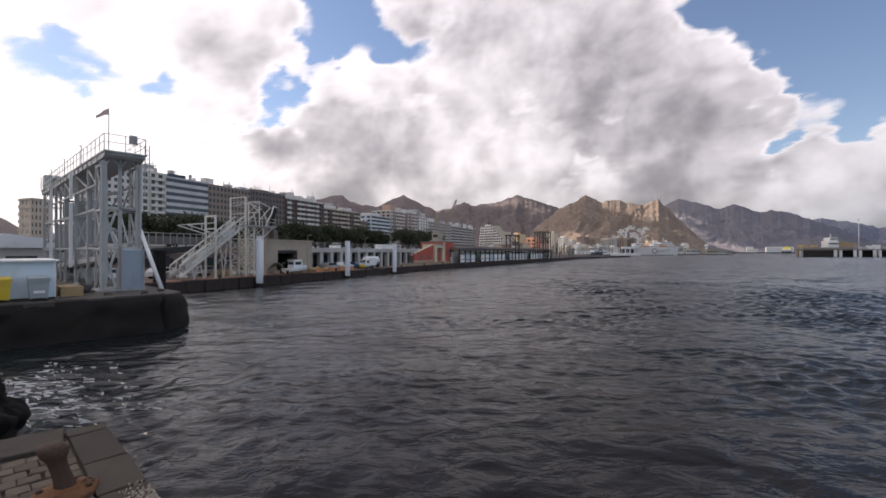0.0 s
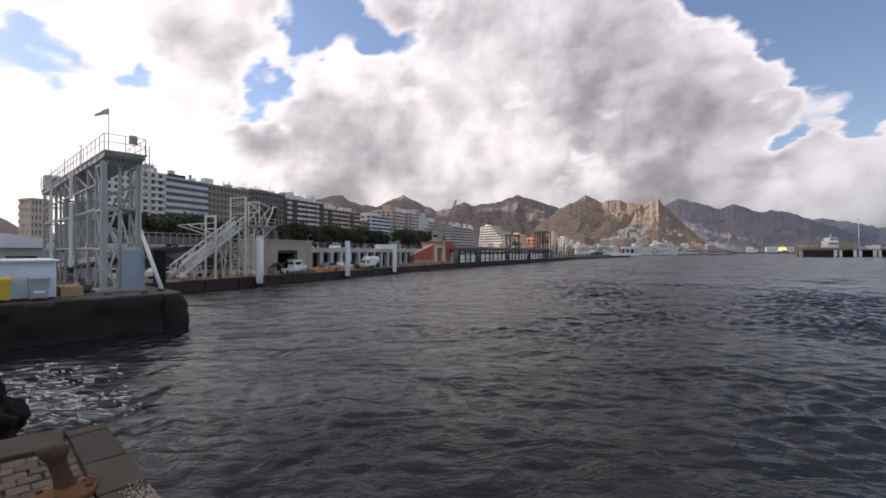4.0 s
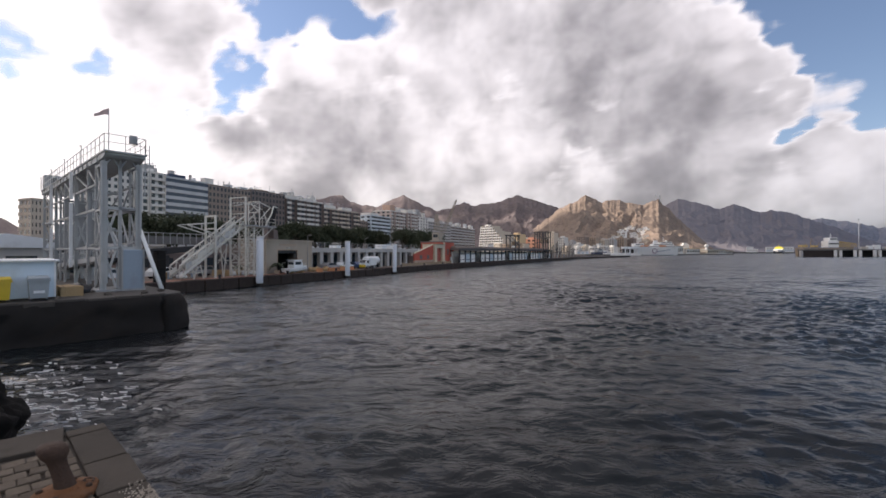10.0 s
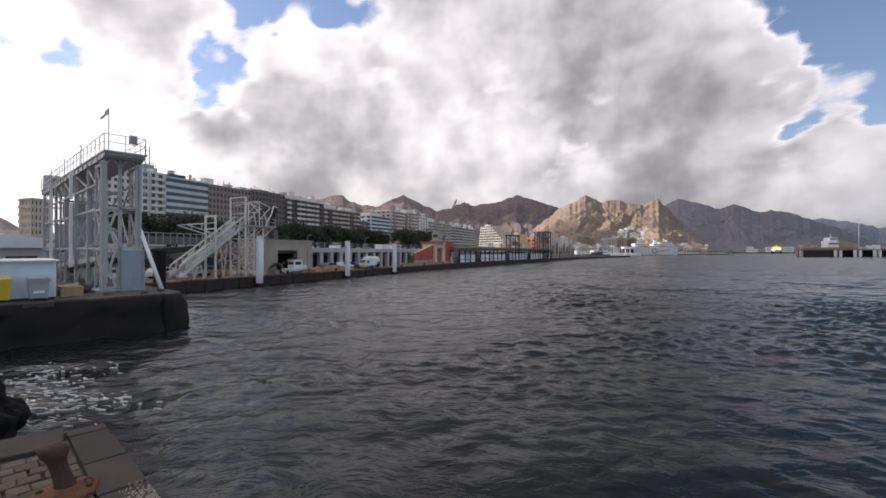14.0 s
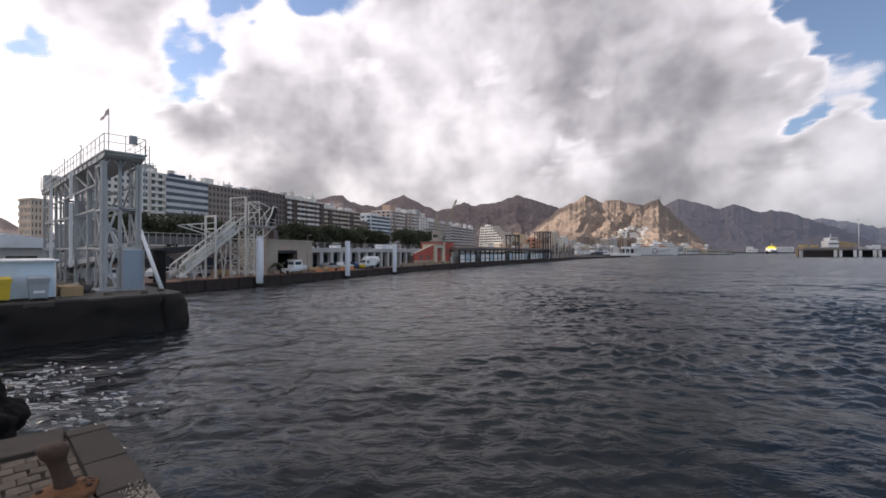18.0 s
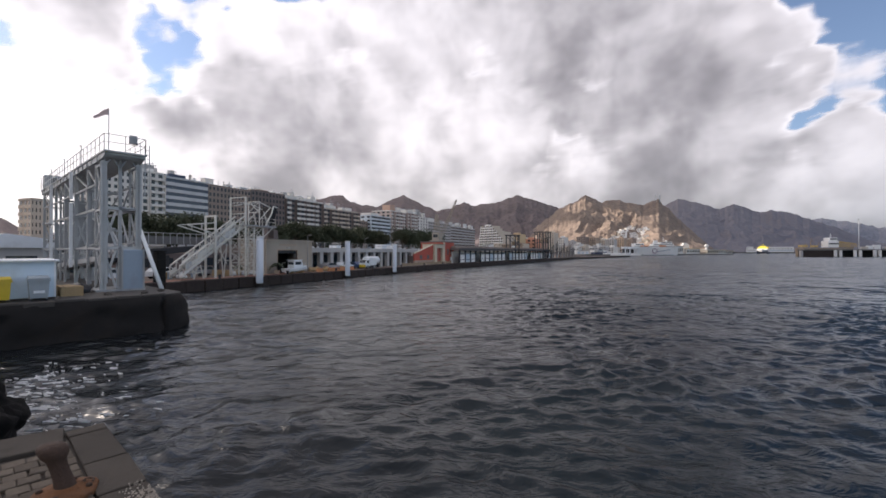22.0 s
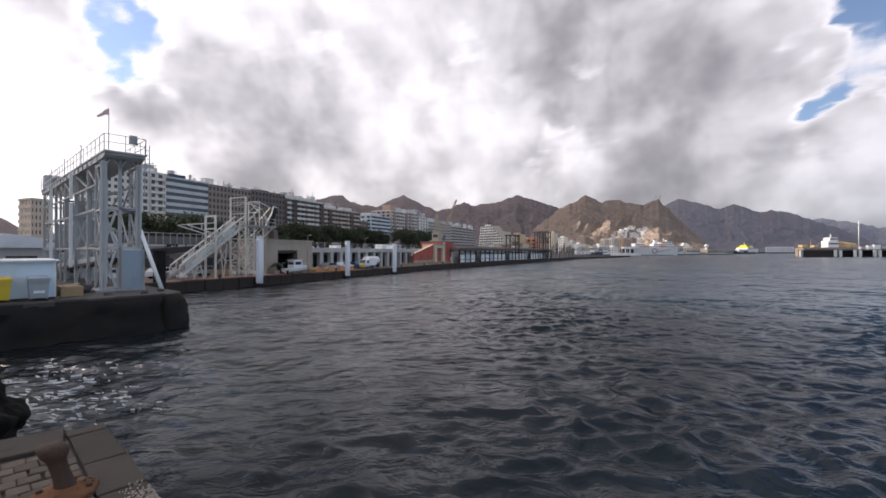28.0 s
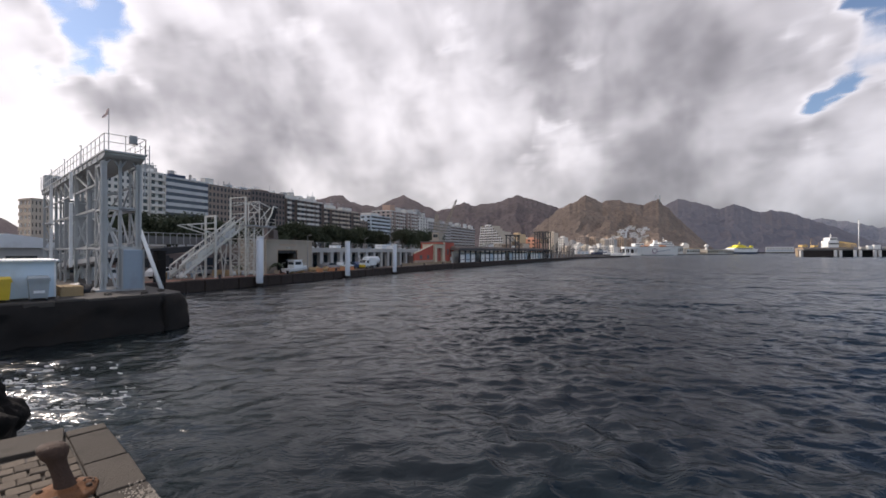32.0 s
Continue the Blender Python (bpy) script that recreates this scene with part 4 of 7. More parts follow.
    part("landing", Geo().box(-0.1, 2.2, -2.2, -0.95, 7.62, 7.72), STEEL_D, t)
    part("base_beam", Geo().box(-0.3, 3.0, -2.4, 0.3, zd, zd + 0.12), STEEL_D, t)
    part("strut", Geo().tube([(0.1, -2.2, 6.3), (-1.9, -2.95, 2.25)], [0.12, 0.13], 12), WHITE, t, "white painted diagonal strut", smooth=True)
    return t


make_gallery()

mast = solid("flag_mast", Geo().tube([(0, 0, 11.3), (0, 0, 14.15)], [0.035, 0.02], 8), STEEL, G(-0.5, -0.3), "thin steel flag mast on the gallery", "flag mast")


def make_flag():
    f = Geo()
    n = 12
    for i in range(n + 1):
        u = i / n
        w = 0.07 * math.sin(u * 7.0) * u
        h = 0.42 * (1 - 0.62 * u)
        f.v += [(1.05 * u, w, 0.16 - h / 2 - 0.42 * u * u * 0.6), (1.05 * u, w, 0.16 + h / 2 - 0.42 * u * u * 0.6)]
        f.v += [(1.05 * u, w + 0.012, 0.16 - h / 2 - 0.42 * u * u * 0.6), (1.05 * u, w + 0.012, 0.16 + h / 2 - 0.42 * u * u * 0.6)]
    for i in range(n):
        a = 4 * i
        f.f += [(a, a + 4, a + 5, a + 1), (a + 3, a + 7, a + 6, a + 2), (a + 1, a + 5, a + 7, a + 3), (a, a + 2, a + 6, a + 4)]
    cloth = mat("faded_cloth", (0.55, 0.44, 0.44), 0.9, 0, 20, 3, 0.15, (0.2, 0.12, 0.12), 0.4, 0.05)
    return solid("flag", f, cloth, G(-0.5, -0.3, 13.75), "small faded grey pennant flying from the mast", "flag")


flag = make_flag()


def make_kiosk():
    k = thing("kiosk", G(-3.3, 2.6, 2.2), "pale blue flat-roofed kiosk with a corrugated white fascia", "kiosk")
    part("wall", Geo().box(0, 3.0, 0, 5.5, 0, 2.05), KIOSK, k)
    part("roof", Geo().box(-0.18, 3.2, -0.15, 5.7, 2.05, 2.12), WHITE, k)
    rib = Geo().tube([(-0.24, 0, 2.13), (3.2, 0, 2.17)], [0.055, 0.055], 6).mesh("roof_rib", WHITE)
    for i in range(36):
        y = -0.15 + i * 0.16
        part("roof_rib", rib, None, k, at=pose(0, y + 0.05, 0))
    part("plinth", Geo().box(-0.02, 3.02, -0.02, 5.52, 0, 0.12), COPING, k)
    part("corner_trim", Geo().box(-0.03, 0.05, -0.03, 0.05, 0.12, 2.05), WHITE, k)
    return k


make_kiosk()


def bin_thing(m, body_mat, label, name):
    b = thing(name, m, label, "bin", "bins at the kiosk")
    g = Geo()
    a, d, h = 0.40, 0.36, 1.16
    vs = []
    for z, k in ((0.16, 0.86), (0.5, 0.94), (h, 1.0)):
        vs += [(-d * k, -a * k, z), (d * k, -a * k, z), (d * k, a * k, z), (-d * k, a * k, z)]
    g.add(vs, [(3, 2, 1, 0)] + [(r + i, r + (i + 1) % 4, r + 4 + (i + 1) % 4, r + 4 + i) for r in (0, 4) for i in range(4)] + [(8, 9, 10, 11)])
    part("body", g, body_mat, b)
    g = Geo().box(-d - 0.04, d + 0.04, -a - 0.04, a + 0.04, h, h + 0.05)
    g.prism([(-d, h + 0.05), (d, h + 0.05), (d - 0.08, h + 0.17), (-d + 0.12, h + 0.14)], -a, a)
    part("lid", g, body_mat, b)
    part("rim", Geo().box(-d - 0.06, -d + 0.0, -a - 0.05, a + 0.05, h - 0.12, h - 0.02), body_mat, b)
    if body_mat is GREYPL:
        part("label_bar", Geo().box(-d - 0.02, -d * 0.93, -0.22, 0.22, 0.42, 0.56), WHITE, b, "pale sticker")
    for y in (-0.3, 0.3):
        for x in (-0.25, 0.25):
            part("wheel", Geo().tube([(x, y - 0.03, 0.09), (x, y + 0.03, 0.09)], [0.09, 0.09], 12), DARKST, b)
        part("caster_bracket", Geo().box(-0.3, 0.3, y - 0.05, y + 0.05, 0.12, 0.2), STEEL_D, b)
    return b


bin_thing(G(-3.95, 3.35, 2.2), GREYPL, "grey plastic wheeled waste container beside the kiosk", "waste_container")
bin_thing(G(-3.95, 4.8, 2.2), YELLOW, "yellow plastic recycling container beside the kiosk", "recycling_container")


def make_pallets():
    for j, (x, y) in enumerate(((-1.6, 1.7), (-0.4, 1.9))):
        p = thing("pallet_stack", G(x, y, 2.2, 10 * j), "stack of light brown timber pallets on the pier", "pallets", "pallet stacks")
        for k in range(4):
            g = Geo()
            for i in range(5):
                g.box(-0.6, 0.6, -0.5 + 0.22 * i, -0.36 + 0.22 * i, 0.11 + 0.14 * k, 0.135 + 0.14 * k)
            for i in range(3):
                g.box(-0.6 + 0.55 * i, -0.5 + 0.55 * i, -0.5, 0.52, 0.0 + 0.14 * k, 0.11 + 0.14 * k)
            part("pallet", g, WOOD, p)
    for j, (x, y) in enumerate(((-2.6, -2.7), (-3.4, -1.6), (-3.0, 0.2))):
        solid("rubble_stone", blob(0.28, 0.2, 0.12, j + 9.0, 2, 0.3), COPING, G(x, y, 2.27), "loose grey stone on the pier edge", "stone", "loose stones")


make_pallets()
# stand-in heap added for a dark car-like shape behind the pallets
solid("dark_heap", blob(0.95, 0.6, 0.42, 5.3, 4, 0.28), DARKST, G(0.6, 1.0, 2.35), "low dark heap standing for a dark shape on the pier", "tarpaulin", smooth=True)


# ---- the long quay: piles, stair towers, sheds ----
def make_pile(s, h, label):
    p = thing("mooring_pile", Q(s, -0.75), label, "pile", "mooring piles")
    part("shaft", Geo().tube([(0, 0, -3), (0, 0, h - 0.25)], [0.43, 0.43], 20), PILE, p, smooth=True)
    part("cap", Geo().tube([(0, 0, h - 0.25), (0, 0, h - 0.02), (0, 0, h)], [0.48, 0.48, 0.43], 20), WHITE, p, "white pile cap")
    part("tide_band", Geo().tube([(0, 0, -1), (0, 0, 0.45)], [0.445, 0.445], 20), QUAY, p, "dark weed band at the waterline", smooth=True)
    part("fender_strip", Geo().box(-0.55, -0.41, -0.16, 0.16, 0.6, h - 0.5), PILE, p)
    return p


make_pile(10.2, 6.95, "tall white mooring pile at the quay edge")
make_pile(30.4, 6.75, "tall white mooring pile at the quay edge")
make_pile(47.4, 6.5, "tall white mooring pile at the quay edge")


def make_stair_tower():
    """Passenger stairs: a sloping lattice flight up to a braced tower with an open platform."""
    t = thing("boarding_stairs", Q(-1.25, 0, 1.3), "light grey steel boarding stairs with a lattice tower", "boarding stairs")
    x0, x1, z1 = 2.6, 12.3, 7.2
    p = lambda u, d: (x0 + (x1 - x0) * u, y, 0.3 + (z1 - 0.3) * u + d)
    for y in (3.2, 5.0):
        g = Geo()
        g.beam((x0, y, 0.3), (x1, y, z1), 0.16, 0.30)
        g.beam((x0, y, 1.75), (x1, y, z1 + 1.45), 0.12, 0.16)
        n = 12
        for i in range(n):
            a = i / n
            g.beam(p(a, 0), p(a, 1.45), 0.09)
            g.beam(p(a, 1.40), p(a + 1 / n, 0.05), 0.07)
        bars("stringer_bar", g, STEEL_L, t)
        # sheet infill, dented and unevenly weathered
        rs = random.Random(40 + round(y))
        for i in range(n):
            if rs.random() < 0.22:
                continue
            a, c = (i + 0.06) / n, (i + 0.94) / n
            lo, hi, k = 0.2 + rs.uniform(0, 0.15), rs.uniform(0.75, 1.3), rs.uniform(-0.06, 0.06)
            q = [Vector(p(a, lo)), Vector(p(c, lo)), Vector(p(c, hi)), Vector(p(a, hi))]
            q[1].y += k
            q[3].y -= k
            off = Vector((0, 0.03, 0))
            part("side_panel", Geo().add([v - off for v in q] + [v + off for v in q], [(0, 1, 2, 3), (7, 6, 5, 4), (0, 4, 5, 1), (1, 5, 6, 2), (2, 6, 7, 3), (3, 7, 4, 0)]), STEEL_L if rs.random() < 0.6 else STEEL, t)
    n = 40
    step = Geo().box(-0.16, 0.16, 3.25, 4.95, -0.03, 0.03).mesh("step", STEEL_D)
    for i in range(n):
        u = (i + 0.5) / n
        part("step", step, None, t, at=pose(x0 + (x1 - x0) * u, 0, 0.4 + (z1 - 0.3) * u))
    # trestles under the stairs
    for x, h in ((5.0, 1.6), (9.4, 4.6)):
        g = Geo()
        for y in (3.2, 5.0):
            g.beam((x - 0.5, y, 0), (x, y, h), 0.11)
            g.beam((x + 0.9, y, 0), (x + 0.4, y, h + 0.2), 0.11)
            g.beam((x - 0.4, y, h * 0.5), (x + 0.6, y, h * 0.5), 0.1)
        g.beam((x, 3.2, h * 0.9), (x, 5.0, h * 0.4), 0.09)
        g.beam((x, 5.0, h * 0.9), (x, 3.2, h * 0.4), 0.09)
        bars("trestle_bar", g, STEEL_L, t)
    # main tower: a tall portal over a densely braced base
    for y in (2.6, 5.6):
        part("column", Geo().box(11.9, 12.1, y - 0.1, y + 0.1, 0, 11.4), STEEL_L, t)
        for x in (13.5, 15.2):
            part("column", Geo().box(x - 0.085, x + 0.085, y - 0.085, y + 0.085, 0, 7.2), STEEL_L, t)
    g = Geo()
    for a, b in ((0.3, 1.8), (2.0, 3.5), (3.7, 5.3), (5.5, 7.1)):
        for y in (2.6, 5.6):
            for p, q in ((12.0, 13.5), (13.5, 15.2)):
                lattice_x(g, (p, y, a), (q, y, a), (q, y, b), (p, y, b), 0.06)
                g.beam((p, y, b + 0.1), (q, y, b + 0.1), 0.1)
        for x in (12.0, 13.5, 15.2):
            lattice_x(g, (x, 2.6, a), (x, 5.6, a), (x, 5.6, b), (x, 2.6, b), 0.06)
            g.beam((x, 2.6, b + 0.1), (x, 5.6, b + 0.1), 0.1)
    bars("brace", g, STEEL_L, t)
    part("platform", Geo().box(11.9, 17.6, 2.3, 5.9, 7.2, 7.4), STEEL_D, t)
    railing(t, [(12.3, 2.4, 7.4), (17.4, 2.4, 7.4), (17.4, 5.8, 7.4)], 1.1, 1.2, STEEL_L)
    g = Geo()
    for z in (11.35, 10.6, 9.0):
        g.beam((12.0, 2.6, z), (12.0, 5.6, z), 0.14 if z > 11 else 0.09)
    # hoist frame with crossed bars, and the arms that carry the flap
    for y in (2.7, 4.9):
        g.beam((14.6, y, 7.4), (14.6, y, 11.0), 0.12)
        g.beam((12.0, y, 10.2), (14.6, y, 10.9), 0.1)
        g.beam((14.6, y, 10.9), (17.3, y, 10.1), 0.1)
        g.beam((14.6, y, 8.2), (16.6, y, 10.2), 0.1)
        g.beam((16.2, y, 7.4), (15.4, y, 9.6), 0.1)
    g.beam((14.6, 2.7, 11.0), (14.6, 4.9, 11.0), 0.12)
    g.beam((14.6, 2.7, 9.4), (14.6, 4.9, 9.4), 0.1)
    lattice_x(g, (14.6, 2.7, 9.4), (14.6, 4.9, 9.4), (14.6, 4.9, 11.0), (14.6, 2.7, 11.0), 0.08)
    bars("hoist_bar", g, STEEL_L, t)
    part("folded_flap", Geo().prism([(15.9, 7.4), (17.0, 7.4), (17.7, 8.6), (18.2, 10.3), (17.5, 10.5), (17.0, 9.2), (16.3, 8.2)], 2.8, 5.5), BLACK, t, "dark raised boarding flap")
    edge = Geo()
    for p, q in (((15.9, 7.45), (16.3, 8.25)), ((16.3, 8.25), (17.0, 9.25)), ((17.0, 9.25), (17.45, 10.5)), ((17.45, 10.5), (18.2, 10.4))):
        edge.beam((p[0] - 0.08, 2.7, p[1]), (q[0] - 0.08, 2.7, q[1]), 0.16)
    bars("flap_edge", edge, STEEL_L, t, "pale curved flap edge")
    g = Geo()
    for y in (2.6, 5.6):
        g.beam((15.2, y, 5.6), (17.1, y, 7.2), 0.1)
    bars("bracket", g, STEEL_L, t)
    part("winch_house", Geo().chamfer(17.7, 18.6, 3.0, 4.2, 5.6, 6.9, 0.05), W_DKBROWN, t, "small brown winch box")
    # separate goal-post frame with its arm
    g = Geo()
    for y in (3.0, 4.9):
        g.beam((7.45, y, 0), (7.45, y, 8.3), 0.22)
    g.beam((7.45, 2.85, 8.3), (7.45, 5.05, 8.3), 0.22)
    g.beam((7.45, 3.0, 6.6), (7.45, 4.9, 6.6), 0.16)
    for y in (3.0, 4.9):
        g.beam((7.45, y, 7.4), (3.45, y, 6.9), 0.12)
        g.beam((7.45, y, 5.9), (3.45, y, 6.9), 0.12)
        g.beam((7.45, y, 6.4), (10.05, y, 4.6), 0.12)
        g.beam((5.45, y, 7.1), (5.45, y, 6.4), 0.1)
    bars("portal_bar", g, STEEL_L, t)
    return t


make_stair_tower()


def make_walkway():
    """Raised covered walkway behind the stairs."""
    t = thing("raised_walkway", Q(-7, 12, 1.3), "long raised grey concrete walkway on columns", "walkway")
    part("deck", Geo().box(0, 23, 0, 2.6, 4.6, 4.85), WALKD, t)
    part("parapet", Geo().box(0, 23, -0.06, 0.06, 4.85, 5.7), WALKD, t, "dull grey sheet parapet")
    for i in range(24):
        part("post", Geo().box(i - 0.04 + 0.05, i + 0.09, -0.1, -0.06, 4.6, 6.1), STEEL, t)
    part("rail", Geo().box(0, 23, -0.1, -0.02, 6.1, 6.18), STEEL, t)
    part("ramp_girder", Geo().prism([(8.5, 2.7), (20.5, 4.0), (20.5, 4.6), (8.5, 3.75)], 0.1, 2.5), DARKST, t, "dark sloping ramp girder")
    for i in range(6):
        x = 1 + i * 4.1
        part("column", Geo().box(x - 0.3, x + 0.3, 0.9, 1.6, 0, 4.6 if x < 8 else 3.0), DARKST, t)
    return t


make_walkway()


def make_low_hall():
    """Pale sheds behind the pier, seen past the kiosk."""
    t = thing("low_hall", Q(-15, 21, 1.3), "low pale grey hall with a sloping roof", "hall")
    part("wall", Geo().box(0, 18, 0, 11, 0, 4.0), W_GREY, t)
    part("roof", Geo().prism([(-0.5, 4.0), (18.5, 4.0), (18.5, 4.2), (7, 5.7), (-0.5, 4.3)], -0.4, 11.4), WHITE, t, "white sheet roof")
    for i in range(3):
        part("door", Geo().box(2 + 5 * i, 5 + 5 * i, -0.06, 0.02, 0, 3.0), GLASS, t)
    t = thing("low_hall", Q(8, 26, 1.3), "brown brick hall behind the walkway", "hall")
    part("wall", Geo().box(0, 60, 0, 12, 0, 3.2), W_DKBROWN, t)
    part("roof", Geo().box(-0.3, 60.3, -0.3, 12.3, 3.2, 3.45), W_BROWN, t)
    for i in range(14):
        part("window", Geo().box(1.5 + 4.1 * i, 4 + 4.1 * i, -0.05, 0.03, 0.9, 2.4), GLASS, t)


make_low_hall()


def make_beige_shed():
    t = thing("beige_shed", Q(16.9, 5.0, 1.3), "beige plastered quay shed with an open dark doorway", "shed")
    L, D, H, dx0, dx1, dh = 10.7, 6.0, 5.3, 2.4, 6.9, 3.75
    g = Geo()
    g.box(0, dx0, 0, 0.3, 0, H).box(dx1, L, 0, 0.3, 0, H).box(dx0, dx1, 0, 0.3, dh, H)
    g.box(0, 0.3, 0.3, D, 0, H).box(L - 0.3, L, 0.3, D, 0, H).box(0.3, L - 0.3, D - 0.3, D, 0, H)
    part("wall", g, BEIGE, t)
    part("roof", Geo().box(-0.15, L + 0.15, -0.15, D + 0.15, H, H + 0.22), BEIGE, t)
    part("floor", Geo().box(0.3, L - 0.3, 0.3, D - 0.3, 0, 0.04), BLACK, t)
    part("door_frame", Geo().box(dx0 - 0.12, dx0, -0.04, 0.34, 0, dh).box(dx1, dx1 + 0.12, -0.04, 0.34, 0, dh).box(dx0 - 0.12, dx1 + 0.12, -0.04, 0.34, dh, dh + 0.14), W_TAN, t)
    part("rolled_shutter", Geo().box(dx0, dx1, 0.3, 0.7, dh - 0.5, dh), DARKST, t, "rolled-up dark shutter")
    part("sign_bar", Geo().box(2.8, 6.6, -0.03, 0.0, 4.55, 4.8), W_TAN, t, "faded lettering bar")
    part("wall_lamp", Geo().box(4.4, 5.0, -0.25, 0.0, 4.1, 4.22), STEEL, t)
    # black sheet added inside, with the black floor, to keep the hall dark
    part("shade_backing", Geo().box(0.3, L - 0.3, 5.4, 5.55, 0, H), BLACK, t)
    # ventilator stack on the roof
    part("roof_stack", Geo().box(3.2, 5.6, 3, 5, H + 0.22, H + 0.9).box(3.6, 5.2, 3.3, 4.7, H + 0.9, H + 2.6).box(3.3, 5.5, 3, 5, H + 2.6, H + 2.8), W_DKBROWN, t, "dark roof ventilator")
    return t


make_beige_shed()


def make_arcade():
    """Long open-fronted store: a concrete lintel on piers, dark bays behind."""
    t = thing("quay_store", Q(28.0, 6.0, 1.3), "long grey concrete store with open dark bays", "warehouse")
    L, H, n = 44.0, 4.25, 15
    part("roof", Geo().box(0, L, 0, 9, H - 0.85, H), W_GREY, t, "grey concrete lintel and roof")
    part("back_wall", Geo().box(0, L, 4.2, 4.5, 0, H - 0.85), W_DKBROWN, t)
    part("end_wall", Geo().box(L - 0.3, L, 0.5, 4.2, 0, H - 0.85), W_GREY, t)
    pier = Geo().box(-0.45, 0.45, 0.05, 0.8, 0, H - 0.85).mesh("pier", W_GREY)
    for i in range(n):
        part("pier", pier, None, t, at=pose(0.5 + i * (L - 1) / (n - 1), 0, 0))
    door = Geo().box(0.6, 2.6, 2.4, 2.5, 0, 2.9).mesh("door", GLASS)
    for i in range(n - 1):
        part("door", door, None, t, at=pose(0.5 + i * (L - 1) / (n - 1), 0, 0))
    railing(t, [(0.2, 0.2, H), (L - 0.2, 0.2, H)], 1.0, 2.2, STEEL_D, 0.06)
    for x, w, h in ((30, 2.2, 1.1), (35, 1.6, 0.9), (12, 1.4, 0.7)):
        part("roof_unit", Geo().box(x, x + w, 3, 5, H, H + h), WHITE, t, "white rooftop unit")
    return t


make_arcade()


def make_boat():
    """White workboat standing on the quay."""
    b = thing("workboat", Q(20.2, 2.0, 1.3), "white motor workboat standing on the quay", "boat")
    g = Geo()
    sec = []
    for i in range(9):
        u = i / 8
        wd = 1.1 * (1 - u ** 3.0) + 0.03
        top = 1.0 + 0.45 * u * u
        x = -2.6 + 5.6 * u
        sec.append([(x, -wd, top), (x, -wd * 0.86, 0.45 + 0.25 * u), (x, 0, 0.15 + 0.6 * u ** 3), (x, wd * 0.86, 0.45 + 0.25 * u), (x, wd, top)])
    for s_ in sec:
        g.v += s_
    for i in range(8):
        g.f += [(i * 5 + k, i * 5 + k + 1, i * 5 + k + 6, i * 5 + k + 5) for k in range(4)] + [(i * 5 + 4, i * 5, i * 5 + 5, i * 5 + 9)]
    g.f.append((4, 3, 2, 1, 0))
    part("hull", g, WHITE, b)
    w = part("wheelhouse", Geo().prism([(-1.3, 1.0), (1.2, 1.15), (0.7, 2.5), (-1.2, 2.5)], -0.8, 0.8), WHITE, b)
    part("window", Geo().box(-1.0, 0.55, -0.83, -0.79, 1.65, 2.2), GLASS, w)
    part("window", Geo().box(-1.34, -1.2, -0.6, 0.6, 1.7, 2.2), GLASS, w)
    part("roof", Geo().box(-1.5, 1.0, -0.95, 0.95, 2.5, 2.58), WHITE, b)
    g = Geo()
    for y in (-1.0, 1.0):
        g.beam((0.8, y, 1.3), (2.6, y * 0.3, 2.1), 0.05)
        g.beam((-2.4, y, 1.0), (-2.4, y, 2.0), 0.05)
        g.beam((-2.4, y, 2.0), (-1.3, y, 2.2), 0.05)
    g.beam((-0.3, 0, 2.5), (-0.3, 0, 3.6), 0.06)
    g.beam((-0.3, -0.5, 3.2), (-0.3, 0.5, 3.2), 0.04)
    part("rigging", g, STEEL, b, "thin rails and mast")
    b.scale = (0.86, 0.86, 0.86)
    for x in (-1.5, 1.2):
        part("cradle", Geo().box(x - 0.12, x + 0.12, -0.9, 0.9, 0, 0.42), WOOD, b, "timber cradle")
    return b


make_boat()


def make_truck(m, label, cab_mat, box_mat, L=5.6):
    t = thing("truck", m, label, "truck", "vehicles on the quay")
    part("chassis", Geo().box(-L / 2, L / 2, -0.8, 0.8, 0.45, 0.75), DARKST, t)
    c = part("cab", Geo().prism([(-L / 2 - 0.05, 0.55), (-L / 2 + 1.7, 0.55), (-L / 2 + 1.7, 2.3), (-L / 2 + 0.55, 2.3), (-L / 2 + 0.02, 1.5)], -0.95, 0.95), cab_mat, t)
    part("windscreen", Geo().prism([(-L / 2 + 0.0, 1.55), (-L / 2 + 0.5, 2.2), (-L / 2 + 0.47, 2.22), (-L / 2 - 0.03, 1.57)], -0.85, 0.85), GLASS, c)
    part("side_window", Geo().box(-L / 2 + 0.55, -L / 2 + 1.4, -0.97, -0.94, 1.45, 2.1), GLASS, c)
    part("bumper", Geo().box(-L / 2 - 0.16, -L / 2 - 0.02, -0.98, 0.98, 0.4, 1.0), YELLOW, c)
    part("load_box", Geo().chamfer(-L / 2 + 1.85, L / 2, -1.05, 1.05, 0.78, 2.75, 0.06), box_mat, t)
    for x in (-L / 2 + 0.9, L / 2 - 1.1):
        for y in (-0.9, 0.9):
            w = part("wheel", Geo().tube([(x, y - 0.13, 0.42), (x, y + 0.13, 0.42)], [0.42, 0.42], 16), DARKST, t)
            part("rim", Geo().tube([(x, y - 0.14, 0.42), (x, y + 0.14, 0.42)], [0.22, 0.22], 12), STEEL, w)
    return t


make_truck(Q(42.6, 3.0, 1.3), "white box truck with a yellow bumper parked on the quay", WHITE, WHITE, 4.7).scale = (0.88, 0.88, 0.82)


